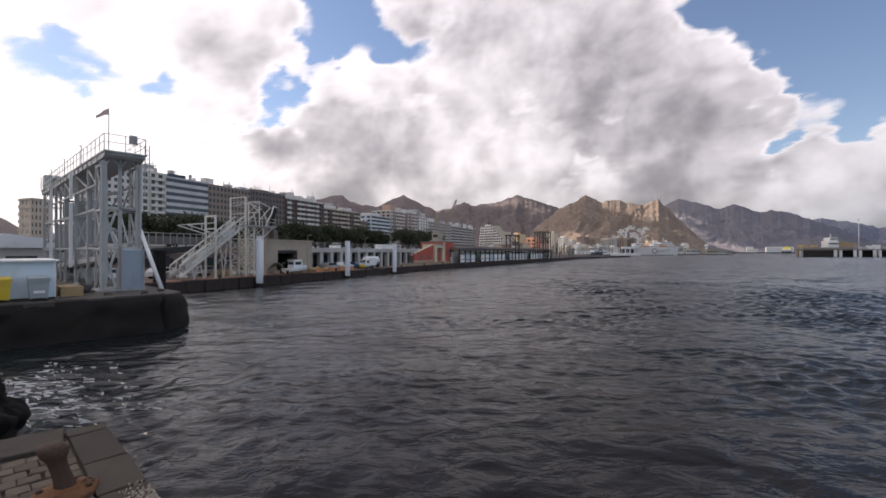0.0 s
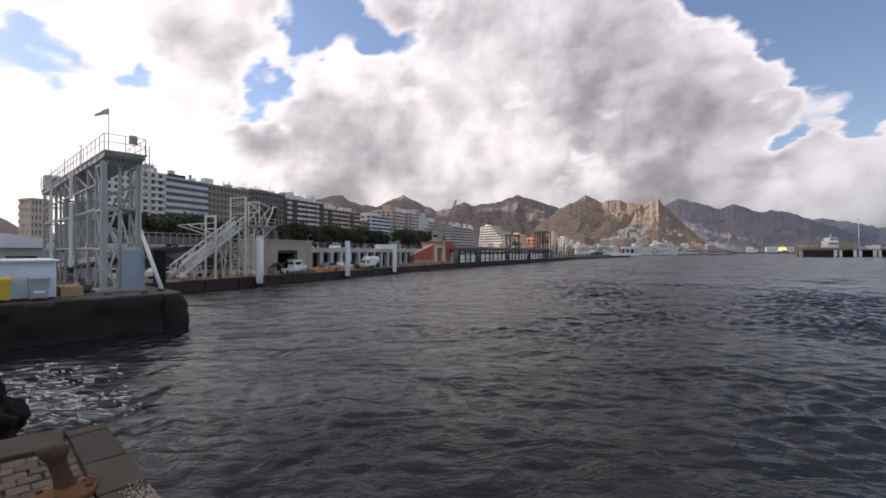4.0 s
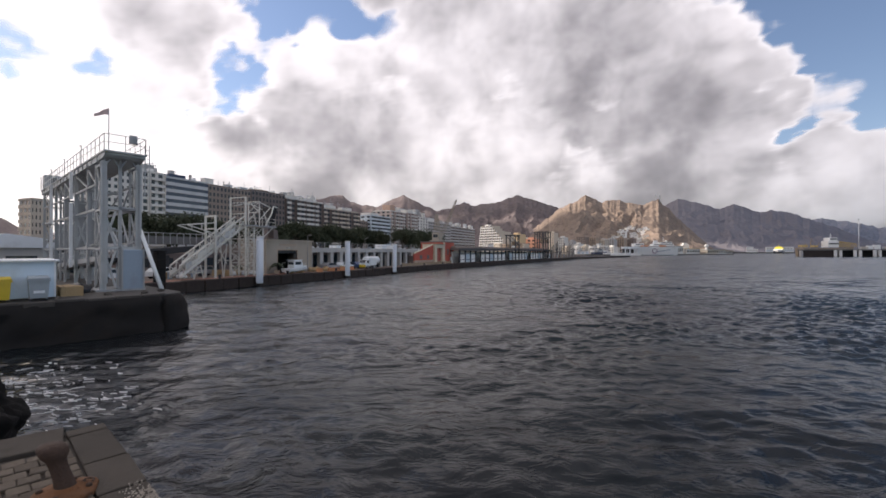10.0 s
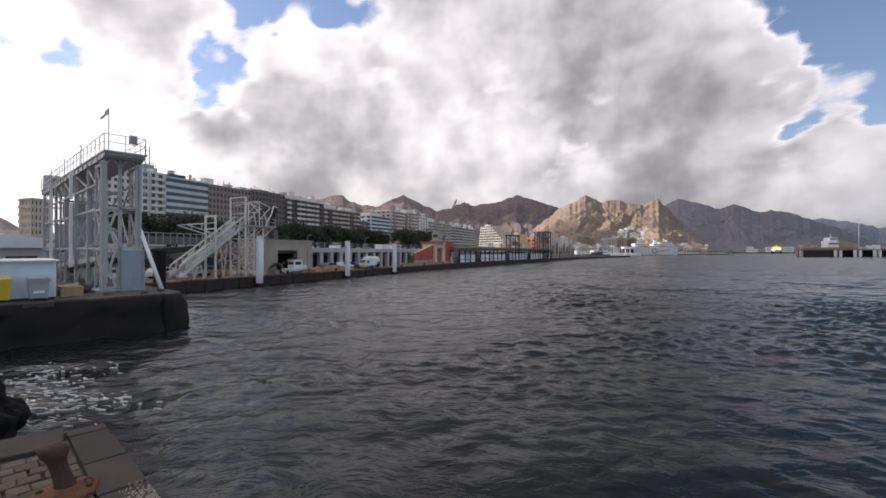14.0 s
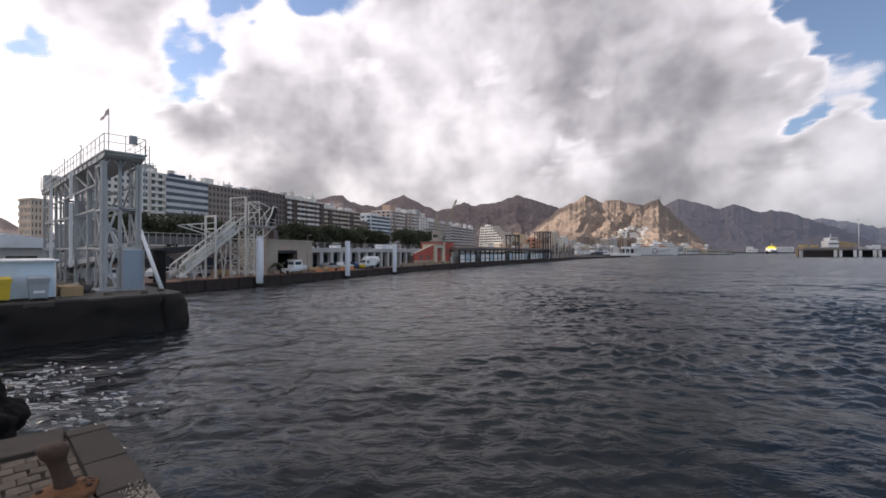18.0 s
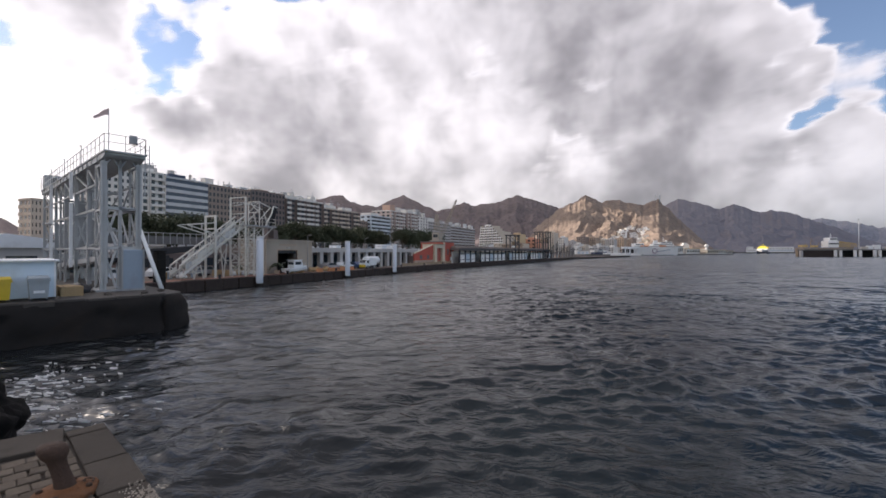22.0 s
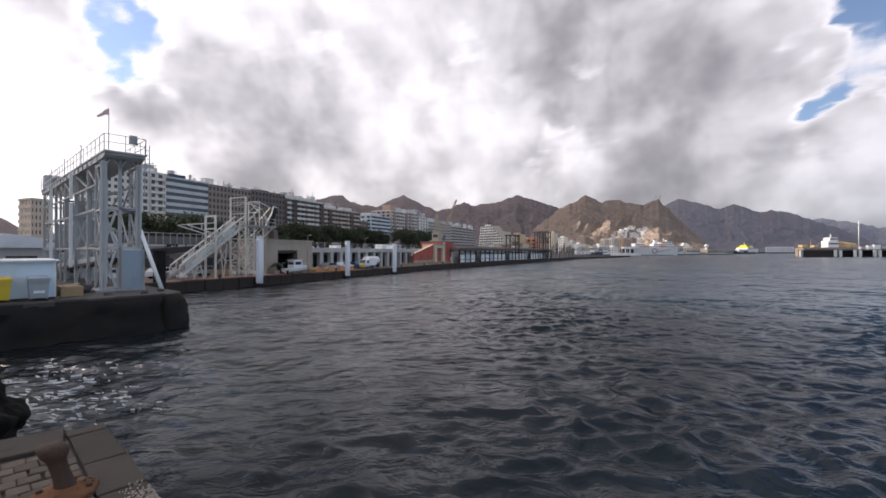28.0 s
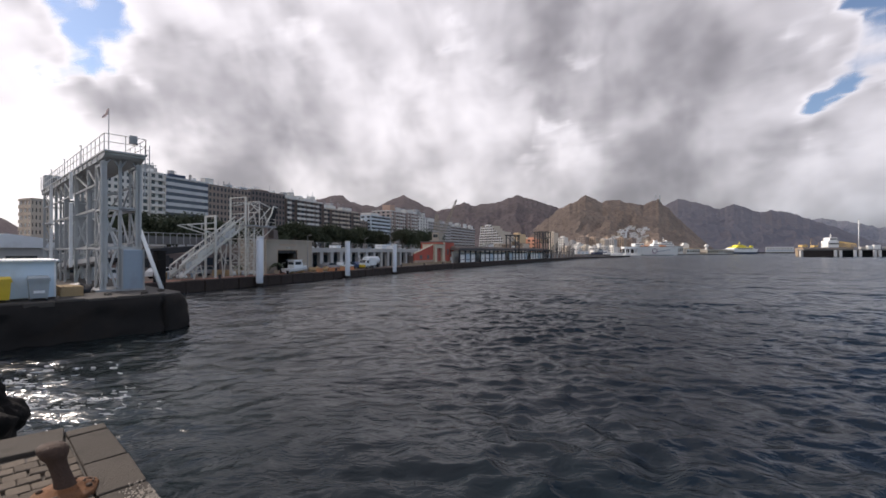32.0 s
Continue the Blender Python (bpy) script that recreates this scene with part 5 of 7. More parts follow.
def make_tanker():
    t = thing("tank_trailer", Q(46.4, 4.6, 1.3), "white tank trailer parked behind the truck", "trailer", "vehicles on the quay")
    part("tank", Geo().tube([(-2.6, 0, 1.7), (-2.3, 0, 1.7), (2.3, 0, 1.7), (2.6, 0, 1.7)], [0.5, 0.8, 0.8, 0.5], 20), WHITE, t, smooth=True)
    part("frame", Geo().box(-2.6, 2.6, -0.6, 0.6, 0.5, 0.8), DARKST, t)
    for x in (-1.6, 1.6):
        for y in (-0.8, 0.8):
            part("wheel", Geo().tube([(x, y - 0.12, 0.4), (x, y + 0.12, 0.4)], [0.4, 0.4], 14), DARKST, t)


make_tanker()


def car(m, paint, label):
    c = thing("car", m, label, "car", "vehicles on the quay")
    part("body", Geo().prism([(-2.0, 0.35), (2.0, 0.35), (2.05, 0.75), (1.1, 0.92), (0.55, 1.42), (-1.3, 1.45), (-1.95, 0.95)], -0.82, 0.82), paint, c)
    part("window", Geo().prism([(0.95, 0.95), (0.5, 1.38), (-1.2, 1.4), (-1.6, 0.98)], -0.835, 0.835), GLASS, c, "dark side glass")
    for x in (-1.25, 1.25):
        for y in (-0.75, 0.75):
            part("wheel", Geo().tube([(x, y - 0.1, 0.31), (x, y + 0.1, 0.31)], [0.31, 0.31], 14), DARKST, c)
    return c


C_GREY = mat("silver_car_paint", (0.35, 0.36, 0.38), 0.35, 0.4, 9, 1, 0.05, (0.2, 0.2, 0.2), 0.1, 0.0)
C_BLUE = mat("blue_car_paint", (0.04, 0.08, 0.18), 0.35, 0.2, 9, 1, 0.05, (0.05, 0.05, 0.1), 0.1, 0.0)
car(Q(32.8, 5.0, 1.3), C_GREY, "silver car parked before the store")
car(Q(37.6, 5.2, 1.3), WHITE, "white car parked before the store")
car(Q(40.4, 5.6, 1.3, 90), C_BLUE, "dark blue van-like car parked nose in")
car(Q(3.0, 8.6, 1.3), WHITE, "white car parked under the boarding stairs")
car(Q(9.0, 8.8, 1.3), C_GREY, "silver car parked under the boarding stairs")
car(Q(-2.5, 9.5, 1.3), WHITE, "white car parked under the raised walkway")


def barrier_block():
    b = thing("safety_barrier", Q(28.5, 1.4, 1.3), "orange plastic safety barrier on the quay", "barrier", "orange barriers")
    part("panel", Geo().prism([(-0.75, 0), (0.75, 0), (0.75, 0.55), (0.68, 0.65), (-0.68, 0.65), (-0.75, 0.55)], -0.07, 0.07), ORANGE, b)
    for x in (-0.5, 0.5):
        part("foot", Geo().box(x - 0.1, x + 0.1, -0.3, 0.3, 0, 0.1), ORANGE, b)
    return b


solid("painted_strip", Geo().box(-4, 24, 1.5, 4.0, 1.3, 1.306), APRONRED, Q(0, 0), "worn red-brown painted strip along the quay edge", "paint strip", kind="structure")
bb = barrier_block()
for i, (s_, w_) in enumerate([(27 + 1.62 * k, 1.5 + 0.12 * (k % 3)) for k in range(6)]):
    copy_thing(bb, Q(s_ if i else 25.4, w_, 1.3, (i * 37) % 11 - 5))


def bollard_row():
    b = thing("quay_bollard", Q(5, 0.7, 1.34), "small black quay bollard", "bollard", "quay bollards")
    part("post", lathe([(0.2, 0), (0.16, 0.1), (0.15, 0.35), (0.24, 0.42), (0.24, 0.5), (0.1, 0.54)], 12), DARKST, b, smooth=True)
    return b


qb = bollard_row()
for i in range(1, 14):
    copy_thing(qb, Q(5 + 12 * i, 0.7, 1.34))


# ---- the red shed, the crane and the colonnade ----
def make_red_shed():
    t = thing("red_shed", Q(67.0, 4.5, 1.3), "shed with a sloping-topped red front wall and cream trim", "shed")
    L, D, H, R = 11.7, 9.0, 3.0, 5.5
    part("wall", Geo().prism([(0, 0), (L, 0), (L, R), (0, H)], 0, 0.4), REDW, t, "red front wall with a sloping top")
    part("back_wall", Geo().box(0.1, L - 0.1, 0.4, D, 0, 2.2), W_DKBROWN, t)
    part("roof", Geo().box(0, L, 0.4, D + 0.3, 2.2, 2.4), W_DKBROWN, t, "dark flat roof")
    part("verge_trim", Geo().beam((-0.2, 0.2, H + 0.06), (L + 0.1, 0.2, R + 0.1), 0.5, 0.22), CREAM, t)
    part("base_band", Geo().box(-0.05, L, -0.05, 0.45, 0, 1.2), W_TAN, t, "cream plinth band")
    for x in (3.0, 7.5):
        part("window", Geo().box(x, x + 1.6, -0.04, 0.02, 1.5, 2.6), W_DKBROWN, t)
    k = thing("gate_arch", Q(78.8, 4.0, 1.3), "cream gate arch with a red door", "gate")
    part("pillar", Geo().box(0, 1.6, 0, 4, 0, 4.6), CREAM, k)
    part("pillar", Geo().box(5.6, 7.2, 0, 4, 0, 4.6), CREAM, k)
    part("lintel", Geo().box(0, 7.2, 0, 4, 4.6, 5.6), CREAM, k)
    part("door", Geo().box(1.6, 5.6, 0.7, 0.9, 0, 4.6), REDROOF, k, "red gate leaf")
    part("cornice", Geo().box(-0.2, 7.4, -0.2, 4.2, 5.6, 5.85), W_TAN, k)
    k = thing("red_block", Q(86.2, 4.2, 1.3), "red rendered block with a dark flat roof", "building")
    part("wall", Geo().box(0, 7.6, 0, 8, 0, 6.4), REDW, k)
    part("roof", Geo().box(-0.2, 7.8, -0.2, 8.2, 6.4, 6.75), W_DKBROWN, k)
    part("corner_trim", Geo().box(-0.06, 0.35, -0.06, 0.3, 0, 6.4), CREAM, k)
    for x in (2.0, 4.6):
        part("window", Geo().box(x, x + 1.3, -0.05, 0.02, 2.6, 4.4), W_DKBROWN, k)
    part("signboard", Geo().box(4.4, 7.2, -0.12, -0.02, 0.3, 1.9), WHITE, k, "white board on the wall")


make_red_shed()


def make_yellow_fence():
    for i in range(7):
        f = thing("site_fence", Q(56 + 4.4 * i, 2.2, 1.3), "low ochre timber site hoarding on the quay", "fence", "site hoardings")
        part("panel", Geo().box(0, 4.3, -0.05, 0.05, 0.1, 0.7), OCHRED, f)
        part("post", Geo().box(0, 0.12, -0.1, 0.1, 0, 0.95), W_TAN, f)
        part("post", Geo().box(4.18, 4.3, -0.1, 0.1, 0, 0.95), W_TAN, f)


make_yellow_fence()


def make_crane():
    """Old harbour portal crane behind the red shed."""
    c = thing("harbour_crane", Q(118, 21, 1.3), "old grey-brown lattice harbour crane on a portal", "crane")
    for x in (-3, 3):
        for y in (-3, 3):
            part("leg", Geo().beam((x, y, 0), (x * 0.75, y * 0.75, 9), 0.7), CRANEP, c)
    part("portal", Geo().box(-2.8, 2.8, -2.8, 2.8, 9, 10), CRANEP, c)
    part("cab", Geo().chamfer(-2.2, 2.4, -1.8, 1.8, 10, 13.6, 0.1), CRANEP, c)
    part("cab_window", Geo().box(-2.26, -2.18, -1.2, 1.2, 11.3, 12.8), GLASS, c)
    g = Geo()
    top = (-0.6, 0, 22.5)
    for x, y in ((-1.6, -1.3), (1.6, -1.3), (1.6, 1.3), (-1.6, 1.3)):
        g.beam((x, y, 13.6), (top[0] + x * 0.25, y * 0.3, top[2]), 0.3)
    for z in (15.2, 17, 18.8):
        k = 1 - (z - 13.6) / 9.5
        for a, b in (((-1, -1), (1, -1)), ((1, -1), (1, 1)), ((1, 1), (-1, 1)), ((-1, 1), (-1, -1))):
            g.beam((1.6 * a[0] * k - 0.3, 1.3 * a[1] * k, z), (1.6 * b[0] * k - 0.3, 1.3 * b[1] * k, z + 1.2), 0.16)
            g.beam((1.6 * b[0] * k - 0.3, 1.3 * b[1] * k, z), (1.6 * a[0] * k - 0.3, 1.3 * a[1] * k, z + 1.2), 0.16)
    part("tower", g, CRANEP, c, "tapering lattice tower")
    g = Geo()
    a, b = Vector((0.5, -1.8, 12.5)), Vector((1.5, -9.5, 29.5))
    n = 12
    for y in (-1, 1):
        for off in (0, 1):
            p = a + Vector((1.1 * off, y * 0.9, -0.4 * off))
            g.beam(p, b + Vector((0.2 * off, y * 0.25, 0)), 0.2)
    for i in range(n):
        u, v = i / n, (i + 1) / n
        for y in (-1, 1):
            g.beam(a.lerp(b, u) + Vector((0, y * (0.9 - 0.65 * u), 0)), a.lerp(b, v) + Vector((1.0 - 0.8 * v, y * (0.9 - 0.65 * v), -0.3)), 0.12)
        g.beam(a.lerp(b, u) + Vector((0, 0.9 - 0.65 * u, 0)), a.lerp(b, v) - Vector((0, 0.9 - 0.65 * v, 0)), 0.12)
    part("jib", g, CRANEP, c, "raised lattice jib")
    part("stay", Geo().beam(top, b, 0.09).beam((top[0], 0.3, top[2] - 1), (1.3, -7.6, 25.5), 0.07), STEEL_D, c)
    c.scale = (0.8, 0.8, 0.8)
    return c


make_crane()


def make_colonnade():
    t = thing("quay_colonnade", Q2(11, 2.2, 1.3), "long dark steel colonnade with a brown roof before a pale wall", "colonnade")
    L, n = 108.0, 28
    part("back_wall", Geo().box(0, L, 2.6, 2.9, 0, 3.6), W_WHITE, t, "pale panelled wall behind the posts")
    part("roof", Geo().prism([(-1, 4.0), (L + 1, 4.0), (L + 1, 4.6), (-1, 4.6)], -0.5, 4.6), W_DKBROWN, t, "dark brown flat roof")
    part("roof_ridge", Geo().box(0, L, 1.4, 4.4, 4.6, 5.3), W_BROWN, t, "brown roof monitor")
    part("roof_band", Geo().box(-1, L + 1, -0.62, -0.5, 3.85, 4.65), DARKST, t, "dark steel fascia")
    post = Geo().box(-0.17, 0.17, -0.17, 0.17, 0, 4.0).mesh("post", DARKST)
    bay = L / (n - 1)
    screen = Geo().box(0.3, bay - 0.3, 0.05, 0.13, 0.2, 2.6).mesh("screen", W_LIME)
    screen_b = Geo().box(0.3, bay - 0.3, 0.05, 0.13, 0.2, 2.8).mesh("screen", W_BLUE)
    strut = Geo().beam((0, 0, 3.0), (0.9, 0, 3.95), 0.14).beam((0, 0, 3.0), (-0.9, 0, 3.95), 0.14).mesh("strut", DARKST)
    for i in range(n):
        part("post", post, None, t, at=pose(i * bay, 0, 0))
        part("strut", strut, None, t, at=pose(i * bay, 0, 0))
        if i < n - 1 and i % 7 != 3:
            part("screen", screen_b if i % 5 == 1 else screen, None, t, at=pose(i * bay, 0, 0))
    part("rail", Geo().box(0, L, -0.08, 0.08, 1.0, 1.15), DARKST, t)
    part("head_rail", Geo().box(0, L, -0.08, 0.08, 2.85, 3.0), DARKST, t)
    return t


def portal(s_, h, span, deep, label):
    """A steel loading gantry: four legs, head beams, a landing and cross ties."""
    t = thing("loading_gantry", Q2(s_, 1.4, 1.3), label, "gantry", "loading gantries")
    for x in (0, span):
        for y in (0, deep):
            part("leg", Geo().box(x - 0.19, x + 0.19, y - 0.19, y + 0.19, 0, h), DARKST, t)
        part("head_beam", Geo().box(x - 0.22, x + 0.22, -0.5, deep + 0.5, h, h + 0.45), DARKST, t)
        part("tie", Geo().beam((x, 0, h * 0.62), (x, deep, h - 0.1), 0.2), DARKST, t)
    part("head_beam", Geo().box(-0.5, span + 0.5, -0.2, 0.2, h - 0.7, h - 0.3), DARKST, t)
    part("landing", Geo().box(-0.3, span + 0.3, 0.25, deep - 0.25, h * 0.6, h * 0.6 + 0.25), W_DKBROWN, t)
    part("tie", Geo().beam((0.2, 0, h * 0.62), (span - 0.2, 0, h - 0.7), 0.18), DARKST, t)
    part("motor_box", Geo().chamfer(span * 0.3, span * 0.7, 0.6, 2.2, h * 0.6 + 0.25, h * 0.6 + 1.7, 0.08), OCHRED, t, "rust-brown motor box")
    return t


def make_gantries():
    portal(60.5, 10.2, 4.6, 4.0, "dark steel loading gantry with a rust-brown motor box")
    portal(102, 13.2, 4.0, 4.4, "tall dark steel loading gantry over the quay roof")
    portal(110, 13.6, 5.0, 4.4, "tall dark steel loading gantry over the quay roof")
    for s_, h in ((121, 6.4), (130, 8.2), (138, 6.0), (146, 7.8), (155, 6.2), (163, 7.4), (171, 6.0)):
        t = thing("post_frame", Q2(s_, 2.2, 1.3), "bare dark steel post frame at the quay edge", "frame", "quay post frames")
        for x in (0, 3.4):
            part("post", Geo().box(x - 0.2, x + 0.2, -0.2, 0.2, 0, h + (0.8 if x else 0)), DARKST, t)
            part("stay", Geo().beam((x, 0, h * 0.7), (x, 2.6, 0.1), 0.16), DARKST, t)
        part("rail", Geo().box(-1.6, 6.0, -0.12, 0.12, 3.0, 3.3), DARKST, t)
        part("screen", Geo().box(0.3, 3.1, 0.05, 0.13, 0.2, 2.2), W_GREY, t)


make_gantries()
make_colonnade()


def make_fender_block():
    f = thing("fender_block", Q(-2.5, 1.0, 1.3), "dark timber and rubber fender block on the quay corner", "fender")
    part("block", Geo().chamfer(-0.55, 0.45, -0.45, 0.45, 0, 3.5, 0.1), QUAY, f)
    for z in (0.6, 1.6, 2.6):
        part("rubber", Geo().tube([(-0.5, -0.47, z), (0.4, -0.47, z)], [0.06, 0.06], 10), QUAY, f)
    part("cap", Geo().box(-0.6, 0.5, -0.5, 0.5, 3.5, 3.6), QUAY, f)


make_fender_block()


def make_palm(m, h, seed, label):
    r = random.Random(seed)
    t = thing("potted_palm", m, label, "palm", "potted palms")
    part("pot", lathe([(0.35, 0), (0.45, 0.5), (0.48, 0.55), (0.4, 0.56)], 14), W_TAN, t)
    part("trunk", Geo().tube([(0, 0, 0.5), (0.05, 0, h * 0.6), (0, 0.03, h)], [0.13, 0.1, 0.09], 8), BARK, t, smooth=True)
    for i in range(13):
        a, up = i * 2.4, r.uniform(0.2, 1.0)
        g = Geo()
        for k in range(7):
            u, v = k / 7, (k + 1) / 7
            p = lambda q: Vector((math.cos(a) * 1.5 * q, math.sin(a) * 1.5 * q, h + up * q * 1.2 - 1.5 * q * q))
            side = Vector((-math.sin(a), math.cos(a), 0)) * 0.22
            w0, w1 = math.sin(math.pi * (0.1 + 0.9 * u)), math.sin(math.pi * (0.1 + 0.9 * v)) * 0.9
            g.add([p(u) - side * w0, p(v) - side * w1, p(v) + side * w1, p(u) + side * w0], [(0, 1, 2, 3)])
        part("frond", g, LEAF, t)


make_palm(Q(17.6, 3.4, 1.3), 1.6, 3, "small green potted palm beside the beige shed")
make_palm(Q(13.9, 7.4, 1.3), 1.3, 5, "small green potted palm under the stairs")


def make_clutter():
    r = random.Random(21)
    for i in range(12):
        s, w = r.uniform(2, 17), r.uniform(6.3, 7.6)
        k = r.choice(("crate", "drum", "sack_pile"))
        if k == "crate":
            c = thing("crate", Q(s, w, 1.3, r.uniform(0, 40)), "weathered timber crate on the quay", "crate", "quay clutter")
            for z in range(3):
                part("board", Geo().box(-0.5, 0.5, -0.42, -0.38, 0.05 + 0.27 * z, 0.28 + 0.27 * z), WOOD, c)
            part("body", Geo().box(-0.48, 0.48, -0.38, 0.4, 0, 0.84), WOOD, c)
        elif k == "drum":
            c = thing("drum", Q(s, w, 1.3), "blue steel drum on the quay", "drum", "quay clutter")
            part("shell", lathe([(0.29, 0), (0.29, 0.28), (0.305, 0.3), (0.29, 0.32), (0.29, 0.58), (0.305, 0.6), (0.29, 0.62), (0.29, 0.88), (0.26, 0.88)], 16), BLUEPANEL, c)
        else:
            solid("sack_pile", blob(0.7, 0.5, 0.4, i * 1.7, 3, 0.25), WHITE, Q(s, w, 1.5), "heap of pale sacks on the quay", "sacks", "quay clutter", smooth=True)
    for s, w in ((26.5, 4.2), (28.4, 4.6), (30.2, 4.0), (35.2, 4.5), (36.6, 3.9)):
        solid("net_heap", blob(0.75, 0.6, 0.5, s * 1.3, 3, 0.3), WOOD, Q(s, w, 1.6), "heap of tan fishing nets on the quay", "nets", "net heaps", smooth=True)
    for s in (26, 44, 58):
        l_ = thing("lamp_post", Q(s, 4.6, 1.3), "slim grey lamp post on the quay", "lamp post", "quay lamp posts")
        part("pole", Geo().tube([(0, 0, 0), (0, 0, 6.4)], [0.06, 0.035], 8), STEEL_D, l_)
        part("arm", Geo().beam((0, 0, 6.35), (0, -0.5, 6.45), 0.05), STEEL_D, l_)
        part("head", Geo().chamfer(-0.08, 0.08, -0.8, -0.45, 6.42, 6.5, 0.02), STEEL, l_)


make_clutter()


# ---- trees ----
def make_tree(m, h, r, seed, label, leaves=4200, size=0.5):
    rr = random.Random(seed)
    t = thing("tree", m, label, "tree", "trees along the avenue")
    g = Geo().tube([(0, 0, 0), (0.1, 0.05, h * 0.2), (0.0, 0.1, h * 0.42)], [0.45, 0.34, 0.26], 9)
    clumps = []
    for i in range(9):
        a = i * 2.4 + rr.uniform(-0.4, 0.4)
        q = rr.uniform(0.35, 0.85) * r
        top = Vector((math.cos(a) * q, math.sin(a) * q, h * rr.uniform(0.55, 0.88)))
        g.tube([(0, 0.05, h * 0.33), top * 0.5 + Vector((0, 0, h * 0.22)), top], [0.2, 0.13, 0.05], 6)
        clumps.append((top, rr.uniform(0.3, 0.5) * r))
    for i in range(12):
        a = rr.uniform(0, 6.28)
        q = rr.uniform(0, 0.95) * r
        clumps.append((Vector((math.cos(a) * q, math.sin(a) * q, h * (0.92 - 0.36 * (q / r) ** 2) - rr.uniform(0, 0.25) * h * 0.6)), rr.uniform(0.22, 0.42) * r))
    part("trunk", g, BARK, t, smooth=True)
    k = Geo()
    for i in range(leaves):
        c, cr = clumps[rr.randrange(len(clumps))]
        d = Vector((rr.gauss(0, 1), rr.gauss(0, 1), rr.gauss(0, 0.8))).normalized() * cr * rr.uniform(0.5, 1.05)
        p = c + d
        u = Vector((rr.gauss(0, 1), rr.gauss(0, 1), rr.gauss(0, 0.7))).normalized()
        v = u.cross(Vector((rr.gauss(0, 1), rr.gauss(0, 1), rr.gauss(0, 1)))).normalized()
        s = size * rr.uniform(0.6, 1.4)
        k.add([p - u * s, p + v * s * 0.55, p + u * s, p - v * s * 0.55], [(0, 1, 2, 3)])
    part("crown", k, LEAF, t, "dense dark green crown of small leaves")
    return t


TREES = [make_tree(Q(80, 112, 1.3), 19.0, 8.2, 1, "large dark green laurel tree in the avenue"),
         make_tree(Q(92, 112, 1.3), 17.8, 7.6, 2, "broad dark green laurel tree in the avenue"),
         make_tree(Q(104, 111, 1.3), 16.5, 7.2, 3, "dark green round-crowned avenue tree")]
rr = random.Random(8)
for i in range(30):
    s = 54 + 8.6 * i
    w = 113 - 0.16 * max(0, s - 110) + rr.uniform(-4, 4)
    if 74 < s < 108:
        continue
    if s > 205:
        break
    copy_thing(TREES[i % 3], Q(s, w, 1.3, rr.uniform(0, 360)) @ Matrix.Diagonal((1, 1, 1, 1)))
TREES.append(make_tree(Q(172, 66, 1.3), 16.0, 8.2, 4, "low broad dark green tree before the town", 3200))
for s, w in ((182, 68), (193, 66), (204, 70), (215, 68)):
    copy_thing(TREES[3], Q(s, w, 1.3, s * 31.0))


